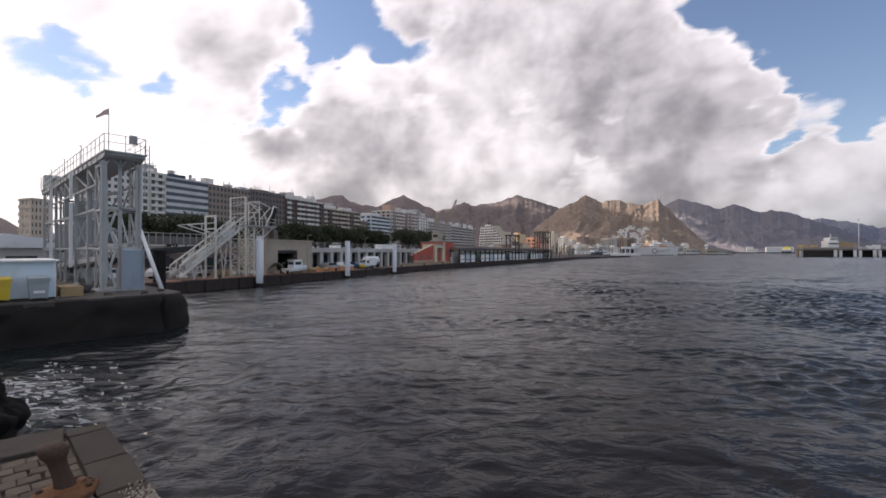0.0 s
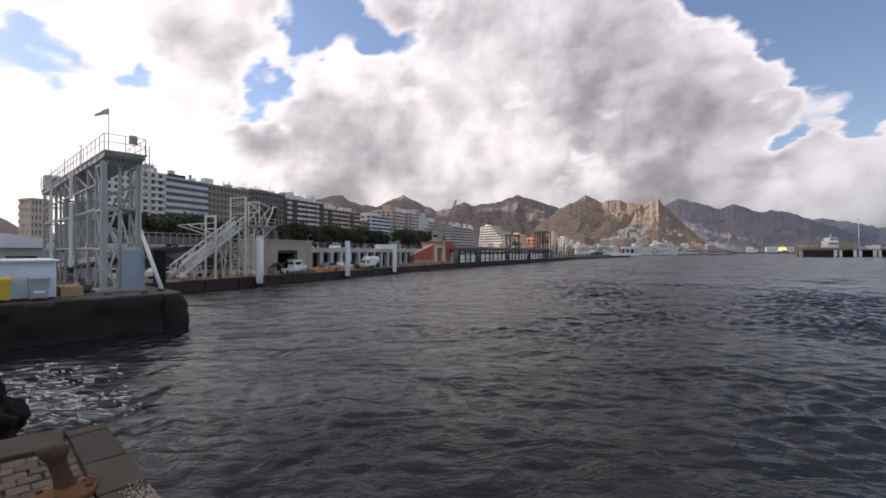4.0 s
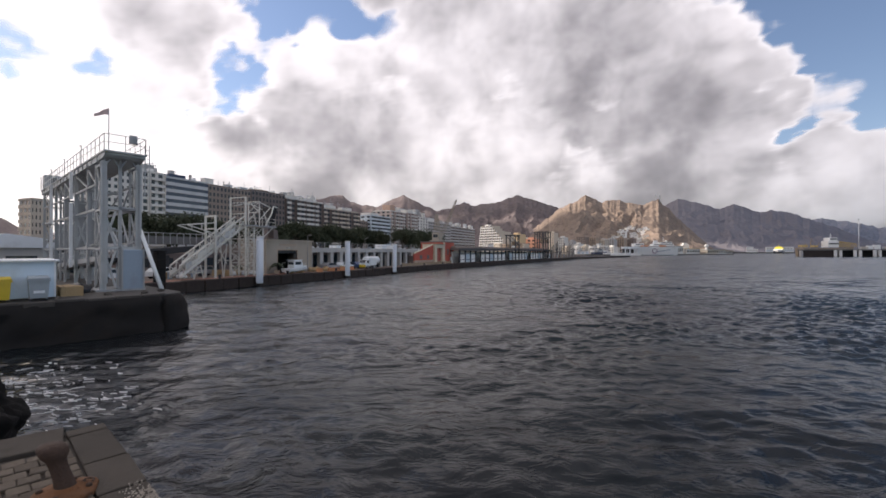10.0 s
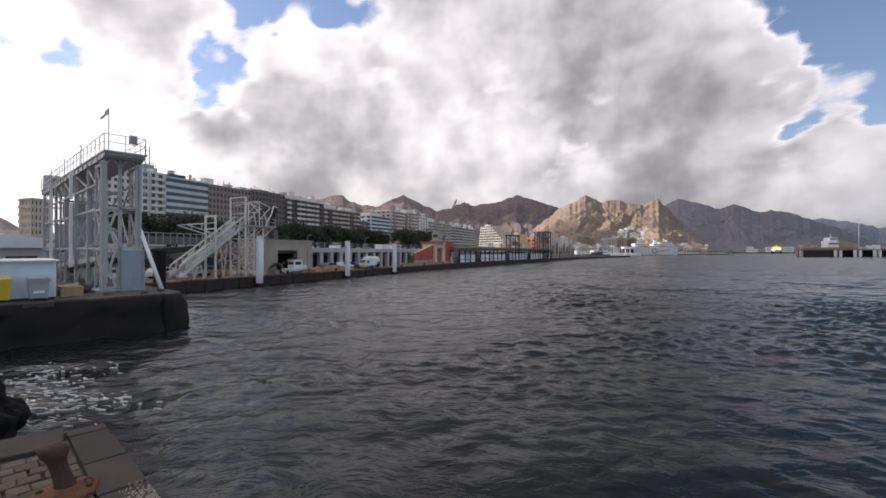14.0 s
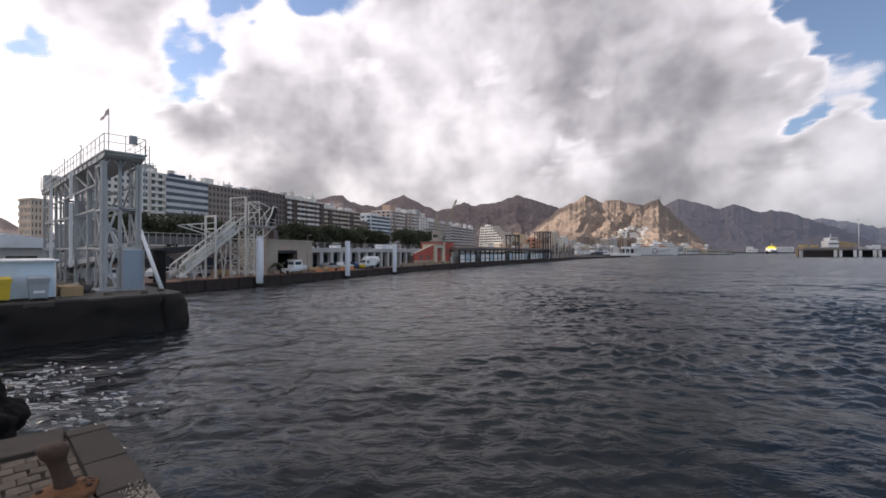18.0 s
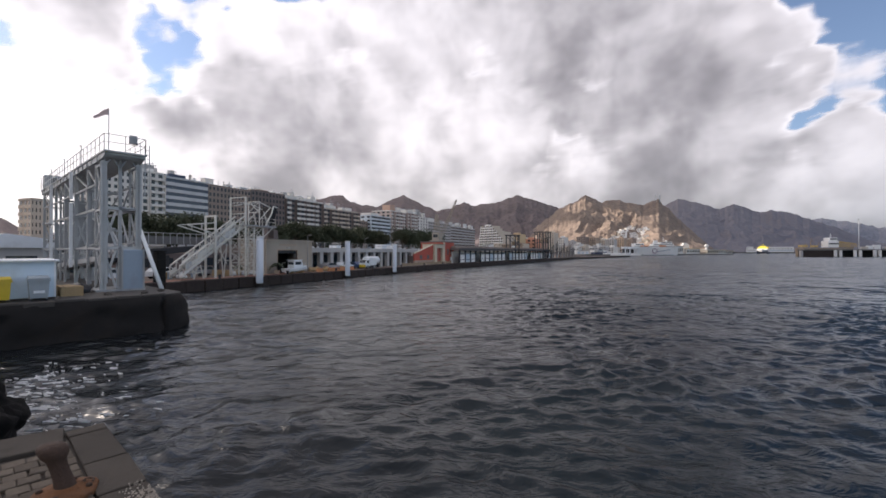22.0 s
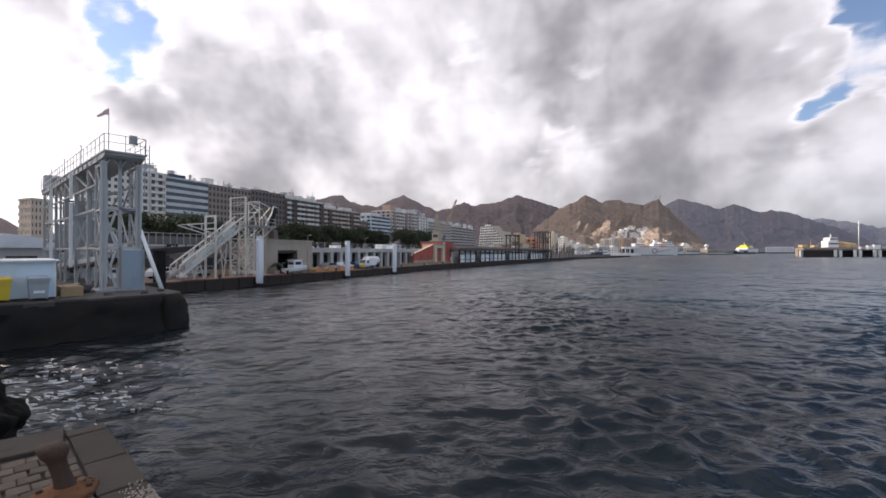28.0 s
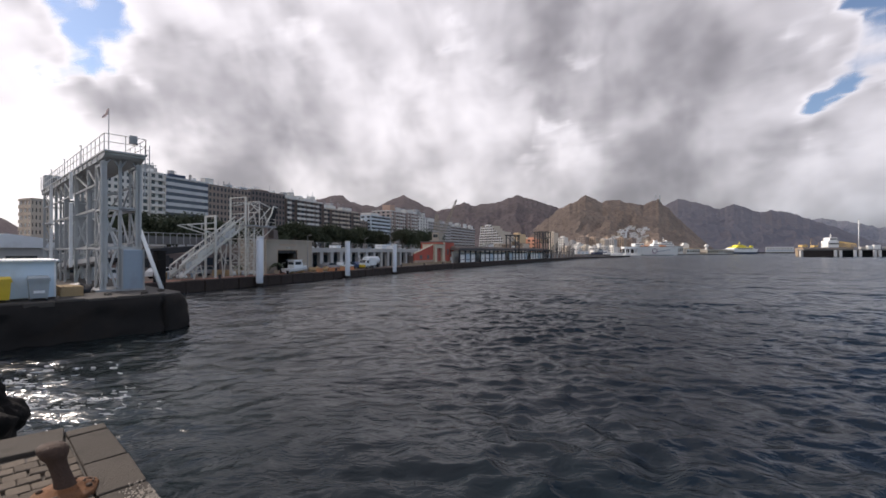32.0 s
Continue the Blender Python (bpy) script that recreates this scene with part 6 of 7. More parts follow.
# ---- the town front ----
def building(s0, s1, w, depth, z1, walls, floors, bays, style, label, z0=6.0, trim=None, glass=None, roof=(), pier=0.42, side=4, rz=0.0):
    """A block of flats or offices: recessed panes between floor bands and piers, on its front and its near end."""
    L, base = s1 - s0, 1.3
    trim, glass = trim or walls, glass or GLASS
    t = thing("apartment_building", Q(s0, w, base, rz), label, "building", "town front buildings")
    H = z1 - base
    part("wall", Geo().box(0.35, L, 0.35, depth, 0, H), walls, t)
    part("parapet", Geo().box(0, L, 0, 0.3, H, H + 0.9).box(0, 0.3, 0.3, depth, H, H + 0.9), trim, t)
    part("roof", Geo().box(0.0, L, 0.0, depth, H - 0.02, H + 0.25), W_GREY, t)
    fh = (H - z0) / floors
    part("base_storey", Geo().box(0, L, 0, 0.35, 0, z0), walls, t)
    part("base_storey", Geo().box(0, 0.35, 0.35, depth, 0, z0), walls, t)
    sill = {"grid": 0.46, "strip": 0.5, "balcony": 0.40, "dark": 0.42}[style]
    out = -1.1 if style == "balcony" else 0.0
    band = Geo().box(0, L, 0.06 if style == "balcony" else 0, 0.35, 0, sill * fh).mesh("floor_band", walls if style == "balcony" else trim)
    eband = Geo().box(0, 0.35, 0.35, depth, 0, sill * fh).mesh("floor_band", walls)
    bw, ew = L / bays, depth / side
    win = Geo().box(pier * bw / 2, bw - pier * bw / 2, 0.26, 0.36, sill * fh, fh).mesh("window", glass)
    ewin = Geo().box(0.26, 0.36, ew * 0.25, ew * 0.75, sill * fh, fh).mesh("window", glass)
    for f in range(floors):
        z = z0 + f * fh
        if style == "balcony":
            for b in range(0, bays, 2):
                part("balcony", Geo().box(b * bw + 0.35, (b + (2 if (b // 2) % 3 else 1)) * bw - 0.35, out, 0.05, z, z + sill * fh), trim, t)
        part("floor_band", band, None, t, at=pose(0, 0, z))
        part("floor_band", eband, None, t, at=pose(0, 0, z))
        if style == "strip":
            part("window", Geo().box(0.3, L - 0.3, 0.26, 0.36, z + sill * fh, z + fh), glass, t)
        else:
            for b in range(bays):
                part("window", win, None, t, at=pose(b * bw, 0, z))
        for b in range(side):
            part("window", ewin, None, t, at=pose(0, b * ew, z))
    if style != "strip":
        pm = Geo().box(-pier * bw / 2, pier * bw / 2, 0.03, 0.36, z0, H).mesh("pier", walls)
        for b in range(1, bays):
            part("pier", pm, None, t, at=pose(b * bw, 0, 0))
    part("corner_pier", Geo().box(0.02, max(0.4, pier * bw / 2), 0.02, 0.37, z0, H), walls, t)
    part("corner_pier", Geo().box(L - max(0.4, pier * bw / 2), L - 0.02, 0.02, 0.37, z0, H), walls, t)
    if style == "balcony":
        for b in range(0, bays + 1, 2):
            part("fin", Geo().box(b * bw - 0.14, b * bw + 0.14, out - 0.05, 0.2, z0, H), walls, t)
    for x, y, a, b, h, m_ in roof:
        part("roof_house", Geo().box(x, x + a, y, y + b, H + 0.25, H + 0.25 + h), m_, t)
    return t


def antennas(s, w, z, k):
    t = thing("roof_antennas", Q(s, w, z), "thin rooftop antenna masts", "antenna", "roof antennas")
    r = random.Random(k)
    for i in range(5):
        x = r.uniform(0, 8)
        h = r.uniform(2, 4.5)
        part("mast", Geo().beam((x, 0, 0), (x, 0, h), 0.12).beam((x - 0.6, 0, h * 0.85), (x + 0.6, 0, h * 0.85), 0.09), STEEL_D, t)


building(48.5, 54, 151, 9, 23.5, W_BEIGE, 6, 5, "grid", "grey-beige apartment house with small windows", side=3, pier=0.6)
building(70, 82.5, 150.5, 18, 38.8, W_WHITE, 11, 5, "grid", "white tower block with rows of small windows", pier=0.45)
building(83, 96.3, 150, 20, 40.2, W_WHITE, 11, 4, "balcony", "white tower block with long balconies", trim=W_WHITE, roof=((2, 4, 6, 6, 2.2, W_WHITE), (9, 3, 3, 3, 3.0, W_GREY)))
building(97.0, 118.6, 149.5, 22, 39.2, W_NAVY, 10, 8, "strip", "office block with blue glass strips and pale bands", trim=W_PALE, glass=BLUEGL,
         roof=((5, 5, 8, 8, 3.0, W_NAVY), (6, 6, 2, 2, 4.8, W_GREY), (16, 6, 1, 1, 4.2, W_GREY)))
building(119.2, 146, 150, 20, 38.6, W_BROWN, 10, 12, "dark", "dull brown apartment block with small windows", roof=((4, 4, 10, 6, 1.6, W_GREY),))
building(146.4, 172.4, 150, 20, 39.6, W_DKBROWN, 10, 10, "dark", "dark brown brick apartment block", roof=((6, 3, 9, 6, 1.8, W_BROWN),))
building(173, 208, 150, 20, 38.3, W_DKBROWN, 10, 8, "balcony", "dark brick apartment block with white balcony bands", trim=W_WHITE, roof=((3, 3, 10, 6, 2.6, W_WHITE), (19, 3, 9, 6, 2.4, W_WHITE)))
building(208.4, 252, 150, 20, 35.2, W_DKBROWN, 9, 10, "balcony", "dark brick apartment block with pale balconies", trim=W_BEIGE, roof=((4, 3, 14, 7, 3.2, W_WHITE), (26, 3, 10, 6, 2.2, W_WHITE)))
building(253, 267.6, 152, 20, 29.0, W_BROWN, 7, 5, "dark", "brown brick apartment house", roof=((2, 3, 6, 5, 2.0, W_BROWN),))
building(268, 300, 149, 22, 34.6, W_BLUE, 9, 9, "strip", "pale blue tiled office building", trim=W_BLUE, glass=GLASS, roof=((1, 1, 12, 10, 2.6, W_WHITE),))
building(301, 331, 150, 20, 41.5, W_ROSE, 11, 8, "balcony", "rose-grey apartment block with pale balconies", trim=W_WHITE, roof=((1, 1, 9, 8, 5.5, W_PINK), (14, 2, 8, 6, 2.6, W_WHITE)))
building(332, 353.5, 150, 20, 42.5, W_ROSE, 11, 6, "balcony", "rose-grey apartment block with white roof houses", trim=W_WHITE, roof=((3, 2, 10, 8, 3.0, W_WHITE),))
building(354, 379, 150, 22, 40.0, W_WHITE, 11, 4, "grid", "slim white apartment tower with dark window columns", pier=0.6, roof=((8, 6, 8, 8, 8.5, W_GREY), (6, 4, 12, 10, 3.0, W_GREY)))
building(380, 447, 152, 22, 37.0, W_GREY, 9, 14, "grid", "long grey apartment block", pier=0.35, roof=((10, 3, 14, 8, 4.5, W_WHITE), (40, 3, 12, 8, 2.5, W_GREY)))
building(448, 541, 154, 22, 35.5, W_BROWN, 8, 18, "grid", "long brown apartment block", trim=W_GREY, pier=0.35, roof=((20, 3, 14, 8, 2.5, W_GREY), (60, 3, 14, 8, 2.8, W_BROWN)))
antennas(100, 155, 40, 1)
antennas(176, 154, 41, 2)
antennas(230, 154, 38, 3)
antennas(336, 154, 45, 4)
antennas(88, 155, 42, 5)
antennas(128, 154, 39, 6)
antennas(152, 154, 40.5, 7)
antennas(196, 154, 40, 8)
antennas(312, 154, 43, 9)
antennas(370, 154, 42, 10)
antennas(420, 155, 39, 11)


def roof_clutter(s0, s1, w, z, k):
    """White stair heads, plant boxes and aerials along a flat roof."""
    r = random.Random(k)
    s_ = s0
    while s_ < s1:
        a, h = r.uniform(2.6, 6.5), r.uniform(2.4, 5.0)
        t = thing("roof_house", Q(s_, w + r.uniform(0, 3), z), "small white stair head and plant box on a flat roof", "roof house", "roof houses")
        part("wall", Geo().box(0, a, 0, 3.2, 0, h), r.choice((W_WHITE, W_WHITE, W_PALE, W_GREY)), t)
        part("roof", Geo().box(-0.2, a + 0.2, -0.2, 3.4, h, h + 0.22), W_PALE, t)
        part("door", Geo().box(a * 0.3, a * 0.3 + 0.9, -0.05, 0.02, 0, 1.9), W_DKBROWN, t)
        if r.random() < 0.6:
            part("aerial", Geo().beam((a * 0.7, 1, h), (a * 0.7, 1, h + r.uniform(2, 4)), 0.14).beam((a * 0.7 - 0.8, 1, h + 1.8), (a * 0.7 + 0.8, 1, h + 1.8), 0.1), STEEL_D, t)
        s_ += a + r.uniform(2.5, 8)


roof_clutter(175, 206, 153, 38.6, 3)
roof_clutter(212, 250, 153, 35.5, 9)
roof_clutter(122, 170, 154, 39.0, 5)
roof_clutter(72, 95, 154, 40.3, 11)
roof_clutter(304, 376, 153, 42.0, 13)
roof_clutter(384, 536, 155, 37.2, 17)


def water_tank(s, w, z, a, label):
    t = thing("roof_tank", Q(s, w, z), label, "water tank", "roof tanks")
    part("tank", lathe([(a, 0.5), (a, 2.0), (a * 0.8, 2.3), (0.1, 2.4)], 14), W_LIME, t)
    for x, y in ((-0.6, -0.6), (0.6, -0.6), (0.6, 0.6), (-0.6, 0.6)):
        part("leg", Geo().box(x * a - 0.08, x * a + 0.08, y * a - 0.08, y * a + 0.08, 0, 0.55), STEEL_D, t)


rt = random.Random(8)
for s_, z_ in ((74, 39), (92, 40.4), (113, 39.4), (125, 38.8), (140, 38.8), (150, 39.8), (165, 39.8), (186, 38.5), (203, 38.5), (214, 35.4), (240, 35.4), (260, 29.2), (285, 34.8), (322, 41.7), (345, 42.7), (360, 40.2), (395, 37.2), (430, 37.2), (465, 35.7), (500, 35.7), (530, 35.7)):
    water_tank(s_, 152.5 + rt.uniform(0, 4), z_, rt.uniform(0.9, 1.5), "pale cylindrical water tank on a rooftop")


# small houses: stepped white blocks on the hillside and the far shore
def house(m, a, b, h, walls, label, group, n=2, fl=2):
    t = thing("house", m, label, "house", group)
    part("wall", Geo().box(-a / 2, a / 2, -b / 2, b / 2, -6, h), walls, t)
    part("roof", Geo().box(-a / 2 - 0.2, a / 2 + 0.2, -b / 2 - 0.2, b / 2 + 0.2, h, h + 0.5), walls, t)
    for f in range(fl):
        for i in range(n):
            x = -a / 2 + a * (i + 0.5) / n
            z = h * (f + 0.35) / fl
            part("window", Geo().box(x - a * 0.16 / n * 2 / 2, x + a * 0.16 / n * 2 / 2, -b / 2 - 0.12, -b / 2 + 0.05, z, z + h * 0.38 / fl), GLASS, t)
    return t


HOUSES = [house(pose(0, 0, -200), 8.5, 7, 5.2, W_LIME, "white cube house on the hillside", "hillside houses"),
          house(pose(0, 0, -200), 11, 8, 6.6, W_LIME, "white terraced house on the hillside", "hillside houses", 3, 3),
          house(pose(0, 0, -200), 8, 7, 5.8, W_BEIGE, "beige cube house on the hillside", "hillside houses")]
from mathutils.bvhtree import BVHTree


def ground_of(name):
    me = bpy.data.objects[name].data
    return BVHTree.FromPolygons([v.co for v in me.vertices], [p.vertices for p in me.polygons])


hill = ground_of("mountain_hill")
rr = random.Random(4)
spots, tries, first = [], 0, set()
while len(spots) < 150 and tries < 9000:
    tries += 1
    y = rr.uniform(1000, 1560)
    x = y * rr.uniform(0.372, 0.476)
    hit = hill.ray_cast(Vector((x, y, 900)), Vector((0, 0, -1)))[0]
    if hit is None or not 0.021 < (hit.z - 4.8) / y < 0.022 + 0.034 * min(1, (x / y - 0.365) / 0.07):
        continue
    if any((x - p[0]) ** 2 + ((y - p[1]) * 0.6) ** 2 < 9.5 ** 2 for p in spots):
        continue
    spots.append((x, y))
    i = rr.choice((0, 0, 1, 1, 2))
    m = pose(x, y, hit.z, 0, 0, rr.uniform(-70, -25))
    if i in first:
        copy_thing(HOUSES[i], m)
    else:
        HOUSES[i].matrix_basis = m
        first.add(i)
# the stepped white block behind the colonnade, with a few houses round it
def terraced_block(m, L, deep, floors, fh, step, label):
    t = thing("terraced_block", m, label, "building", "terraced blocks")
    for f in range(floors):
        a = L - step * max(0, f - 3)
        z = f * fh
        part("storey", Geo().box(0, a, 0.9 + 0.5 * f, deep, z, z + fh), W_BEIGE, t)
        part("balcony", Geo().box(-0.3, a + 0.5, -0.5 + 0.5 * f, 0.85 + 0.5 * f, z - 0.12, z + 1.15), W_LIME, t)
        n = max(2, round(a / 4.2))
        for i in range(n):
            x = a * (i + 0.18) / n
            part("window", Geo().box(x, x + a * 0.62 / n, 0.8 + 0.5 * f, 0.95 + 0.5 * f, z + 1.2, z + fh - 0.35), GLASS, t)
        for i in range(0, n + 1, 2):
            x = min(a - 0.3, a * i / n)
            part("fin", Geo().box(x, x + 0.3, 0.0 + 0.5 * f, 0.9 + 0.5 * f, z + 1.15, z + fh - 0.12), W_LIME, t)
    part("retaining_wall", Geo().box(0.2, L - 0.2, 0.9, deep, -9, 0), W_GREY, t)
    part("roof_house", Geo().box(2, 9, deep * 0.5, deep * 0.8, floors * fh, floors * fh + 2.6), W_LIME, t)
    return t


terraced_block(pose(54, 648, 10, 0, 0, -50), 46, 22, 9, 3.7, 4.6, "stepped white terraced apartment block above the port")
terraced_block(pose(77, 690, 8, 0, 0, -48), 36, 20, 8, 3.6, 3.0, "stepped cream terraced apartment block above the port")
for i in range(16):
    x, y = rr.uniform(60, 118), rr.uniform(600, 640)
    house(pose(x, y, 7.2, 0, 0, rr.uniform(-65, -35)), rr.uniform(10, 16), 10, rr.uniform(6, 10), rr.choice((W_LIME, W_BEIGE, W_TAN)), "small white house above the port", "terraced houses", 3, 2)


def tower(x, y, a, b, h, walls, floors, bays, label, rz=-48.0, band=None):
    t = thing("tower_block", pose(x, y, 1.4, 0, 0, rz), label, "building", "port town towers")
    part("wall", Geo().box(-a / 2, a / 2, -b / 2 + 0.3, b / 2, 0, h), walls, t)
    part("roof", Geo().box(-a / 2, a / 2, -b / 2, b / 2, h, h + 1), band or walls, t)
    fh = h / floors
    bm_ = Geo().box(-a / 2, a / 2, -b / 2, -b / 2 + 0.31, 0, fh * 0.45).mesh("floor_band", band or walls)
    wm = Geo().box(a * 0.25 / bays, a * 0.75 / bays, -b / 2 + 0.05, -b / 2 + 0.32, fh * 0.45, fh * 0.95).mesh("window", GLASS)
    for f in range(floors):
        part("floor_band", bm_, None, t, at=pose(0, 0, f * fh))
        for i in range(bays):
            part("window", wm, None, t, at=pose(-a / 2 + i * a / bays, 0, f * fh))
    part("roof_house", Geo().box(-a * 0.2, a * 0.2, -b * 0.2, b * 0.3, h + 1, h + 4), walls, t)
    return t


def spot(bearing, y):
    """Sideways place at y metres out for a bearing in thousandths."""
    return bearing / 1000.0 * y


for bearing, y, a, h, walls, fl, bays, label in (
        (172, 760, 26, 33, W_YEL, 6, 3, "yellow office block by the port"), (206, 770, 30, 25, W_ORANGE, 4, 3, "orange-red block by the port"),
        (253, 900, 20, 42, W_BEIGE, 12, 4, "beige apartment tower by the port"), (278, 950, 18, 34, W_WHITE, 9, 4, "white apartment tower by the port"),
        (300, 1000, 16, 27, W_GREY, 8, 4, "grey apartment tower by the port"), (325, 900, 20, 34, W_BROWN, 9, 4, "brown apartment tower by the port"),
        (348, 900, 22, 31, W_TAN, 9, 5, "tan apartment tower by the port"), (372, 930, 18, 27, W_BEIGE, 8, 4, "beige apartment tower by the port"),
        (391, 950, 20, 30, W_GREY, 9, 4, "grey apartment tower by the port"), (414, 960, 20, 33, W_TAN, 9, 4, "tan apartment tower by the port"),
        (437, 970, 18, 31, W_BROWN, 9, 4, "brown apartment tower by the port"), (228, 860, 22, 24, W_PINK, 6, 4, "salmon apartment tower by the port"),
        (190, 900, 24, 30, W_BEIGE, 8, 4, "beige apartment tower by the port"), (140, 800, 26, 27, W_GREY, 7, 5, "grey apartment tower by the port"),
        (315, 860, 14, 18, W_WHITE, 5, 4, "small white apartment house by the port"), (362, 860, 16, 16, W_WHITE, 5, 4, "small white apartment house by the port")):
    tower(spot(bearing, y), y, a, 16, h, walls, fl, bays, label)
rr = random.Random(12)
for i in range(40):
    y = rr.uniform(640, 900)
    x = y * rr.uniform(0.30, 0.44)
    tower(x, y + 60, rr.uniform(9, 18), 10, rr.uniform(6, 13), rr.choice((W_WHITE, W_WHITE, W_BEIGE, W_GREY)), 3, 3, "low pale port building", rr.uniform(-70, -35))


# ---- the ferry port, the ships and the far pier ----
def ship_hull(L, B, z0, z1, bow=0.18, flare=0.12, n=18, sheer=1.5):
    """A hull along +x: stern square, bow fine."""
    g = Geo()
    for i in range(n + 1):
        u = i / n
        k = 1.0 if u < 1 - bow * 1.6 else max(0.02, 1 - ((u - 1 + bow * 1.6) / (bow * 1.6)) ** 2)
        x = -L / 2 + L * u
        zt = z1 + sheer * max(0, u - 0.6) ** 2 * 4
        fw = L * flare * max(0, u - 0.8) * 1.5
        g.v += [(x, 0, z0), (x, -B / 2 * k * 0.8, z0 + 0.5), (x + fw, -B / 2 * k, zt), (x + fw, B / 2 * k, zt), (x, B / 2 * k * 0.8, z0 + 0.5)]
    for i in range(n):
        g.f += [(i * 5 + k, (i + 1) * 5 + k, (i + 1) * 5 + (k + 1) % 5, i * 5 + (k + 1) % 5) for k in range(5)]
    g.f += [(4, 3, 2, 1, 0), tuple(n * 5 + k for k in range(5))]
    return g


def make_white_ferry():
    f = thing("white_ferry", pose(301, 612, 0, 0, 0, -4), "large white car ferry moored at the terminal", "ferry")
    part("hull", ship_hull(62, 16, -3, 11), SHIPWHITE, f, smooth=False)
    part("boot_top", Geo().box(-31, 22, -8.02, 8.02, -1, 0.6), HULLBLUE, f, "dark waterline band")
    part("stern_door", Geo().box(-31.2, -30.9, -5, 5, 1.5, 8), DARKST, f, "dark open stern door")
    for k, (a, b, z, h) in enumerate(((-29, 26, 11, 2.2), (-30, -17, 13.2, 3.4), (-4, 24, 13.2, 2.8), (6, 22, 16, 2.8))):
        d = part("deckhouse", Geo().chamfer(a, b, -7 + k * 0.5, 7 - k * 0.5, z, z + h, 0.3), SHIPWHITE, f)
        part("window_strip", Geo().box(a + 1, b - 1, -7.06 + k * 0.5, -6.95 + k * 0.5, z + h * 0.4, z + h * 0.72), GLASS, d)
    part("funnel", Geo().prism([(-2, 16), (4, 16), (3, 21), (-1, 21)], -2.5, 2.5), SHIPWHITE, f)
    part("mast", Geo().beam((12, 0, 18.8), (12, 0, 25), 0.5).beam((12, -2, 22), (12, 2, 22), 0.3), SHIPWHITE, f)
    part("radar_dome", blob(1.4, 1.4, 1.4, 0.0, 2, 0.0), SHIPWHITE, f, at=pose(16, 0, 19.8))
    # livery: a dark ring and a swoosh
    g = Geo()
    for i in range(14):
        a, b = i / 14 * 6.283, (i + 0.9) / 14 * 6.283
        g.beam((-3 + 3.2 * math.cos(a), -8.1, 6 + 3.2 * math.sin(a)), (-3 + 3.2 * math.cos(b), -8.1, 6 + 3.2 * math.sin(b)), 0.3, 0.9)
    part("livery_ring", g, mat("livery_purple", (0.16, 0.05, 0.13), 0.5, 0, 3, 0.2, 0.05, (0.1, 0.05, 0.1), 0.1, 0), f, "dark ring painted on the side")
    part("livery_band", Geo().beam((0, -8.1, 5), (18, -8.1, 8), 0.3, 0.8), BLUEPANEL, f)
    for x in (-20, -14, 6, 10):
        part("lifeboat", Geo().tube([(x - 2.5, -7.6, 12.8), (x - 1.8, -7.6, 12.8), (x + 1.8, -7.6, 12.8), (x + 2.5, -7.6, 12.8)], [0.2, 1.0, 1.0, 0.2], 10), ORANGE, f)


make_white_ferry()


def make_terminal():
    t = thing("ferry_ramp_house", pose(264, 603, 0, 0, 0, -4), "white ferry ramp house with dark openings", "terminal")
    part("base", Geo().box(-10, 9, -4, 10, -3, 1.5), QUAY, t)
    for x in (-10, -3.8, 2.4, 8):
        part("column", Geo().box(x, x + 1.4, -4, -2.6, 1.5, 9), WHITE, t)
    part("roof", Geo().box(-11, 10, -4.4, 9, 9, 12), WHITE, t)
    part("back_wall", Geo().box(-10, 9, 6, 6.5, 1.5, 9), DARKST, t)
    specs = ((402, 700, 30, 12, 8, W_WHITE), (436, 705, 26, 14, 6.5, W_BEIGE), (468, 735, 30, 10, 6, W_WHITE), (372, 690, 22, 12, 12, W_WHITE), (500, 760, 26, 9, 4.5, W_GREY),
             (340, 668, 24, 12, 7, W_BEIGE))
    for i, (x, y, a, b, h, w) in enumerate(specs):
        b_ = thing("terminal_building", pose(x, y, 1.5, 0, 0, 22), "low pale port terminal building with a flat roof", "building", "terminal buildings")
        part("wall", Geo().box(-a / 2, a / 2, -b / 2, b / 2, 0, h), w, b_)
        part("roof", Geo().box(-a / 2 - 1, a / 2 + 1, -b / 2 - 1.5, b / 2 + 1, h, h + 0.9), W_GREY if i % 2 else W_YEL, b_)
        for k in range(5):
            u = -a / 2 + a * (k + 0.2) / 5
            part("window", Geo().box(u, u + a * 0.12, -b / 2 - 0.1, -b / 2 + 0.05, h * 0.3, h * 0.75), GLASS, b_)
    w = thing("control_tower", pose(436, 712, 1.5), "white port control tower with a round head", "tower")
    part("shaft", Geo().tube([(0, 0, 0), (0, 0, 13)], [2.2, 1.8], 14), W_WHITE, w, smooth=True)
    part("head", lathe([(2, 10.5), (3, 12), (3.2, 13.6), (2.4, 15.2), (0.8, 16)], 18), W_WHITE, w, smooth=True)
    w = thing("silo", pose(397, 706, 1.5), "tall white silo block at the port", "silo")
    part("body", Geo().chamfer(-5, 5, -4, 4, 0, 16, 0.4), W_WHITE, w)
    part("head_house", Geo().box(-3, 3, -2.5, 2.5, 16, 18), W_WHITE, w)


make_terminal()


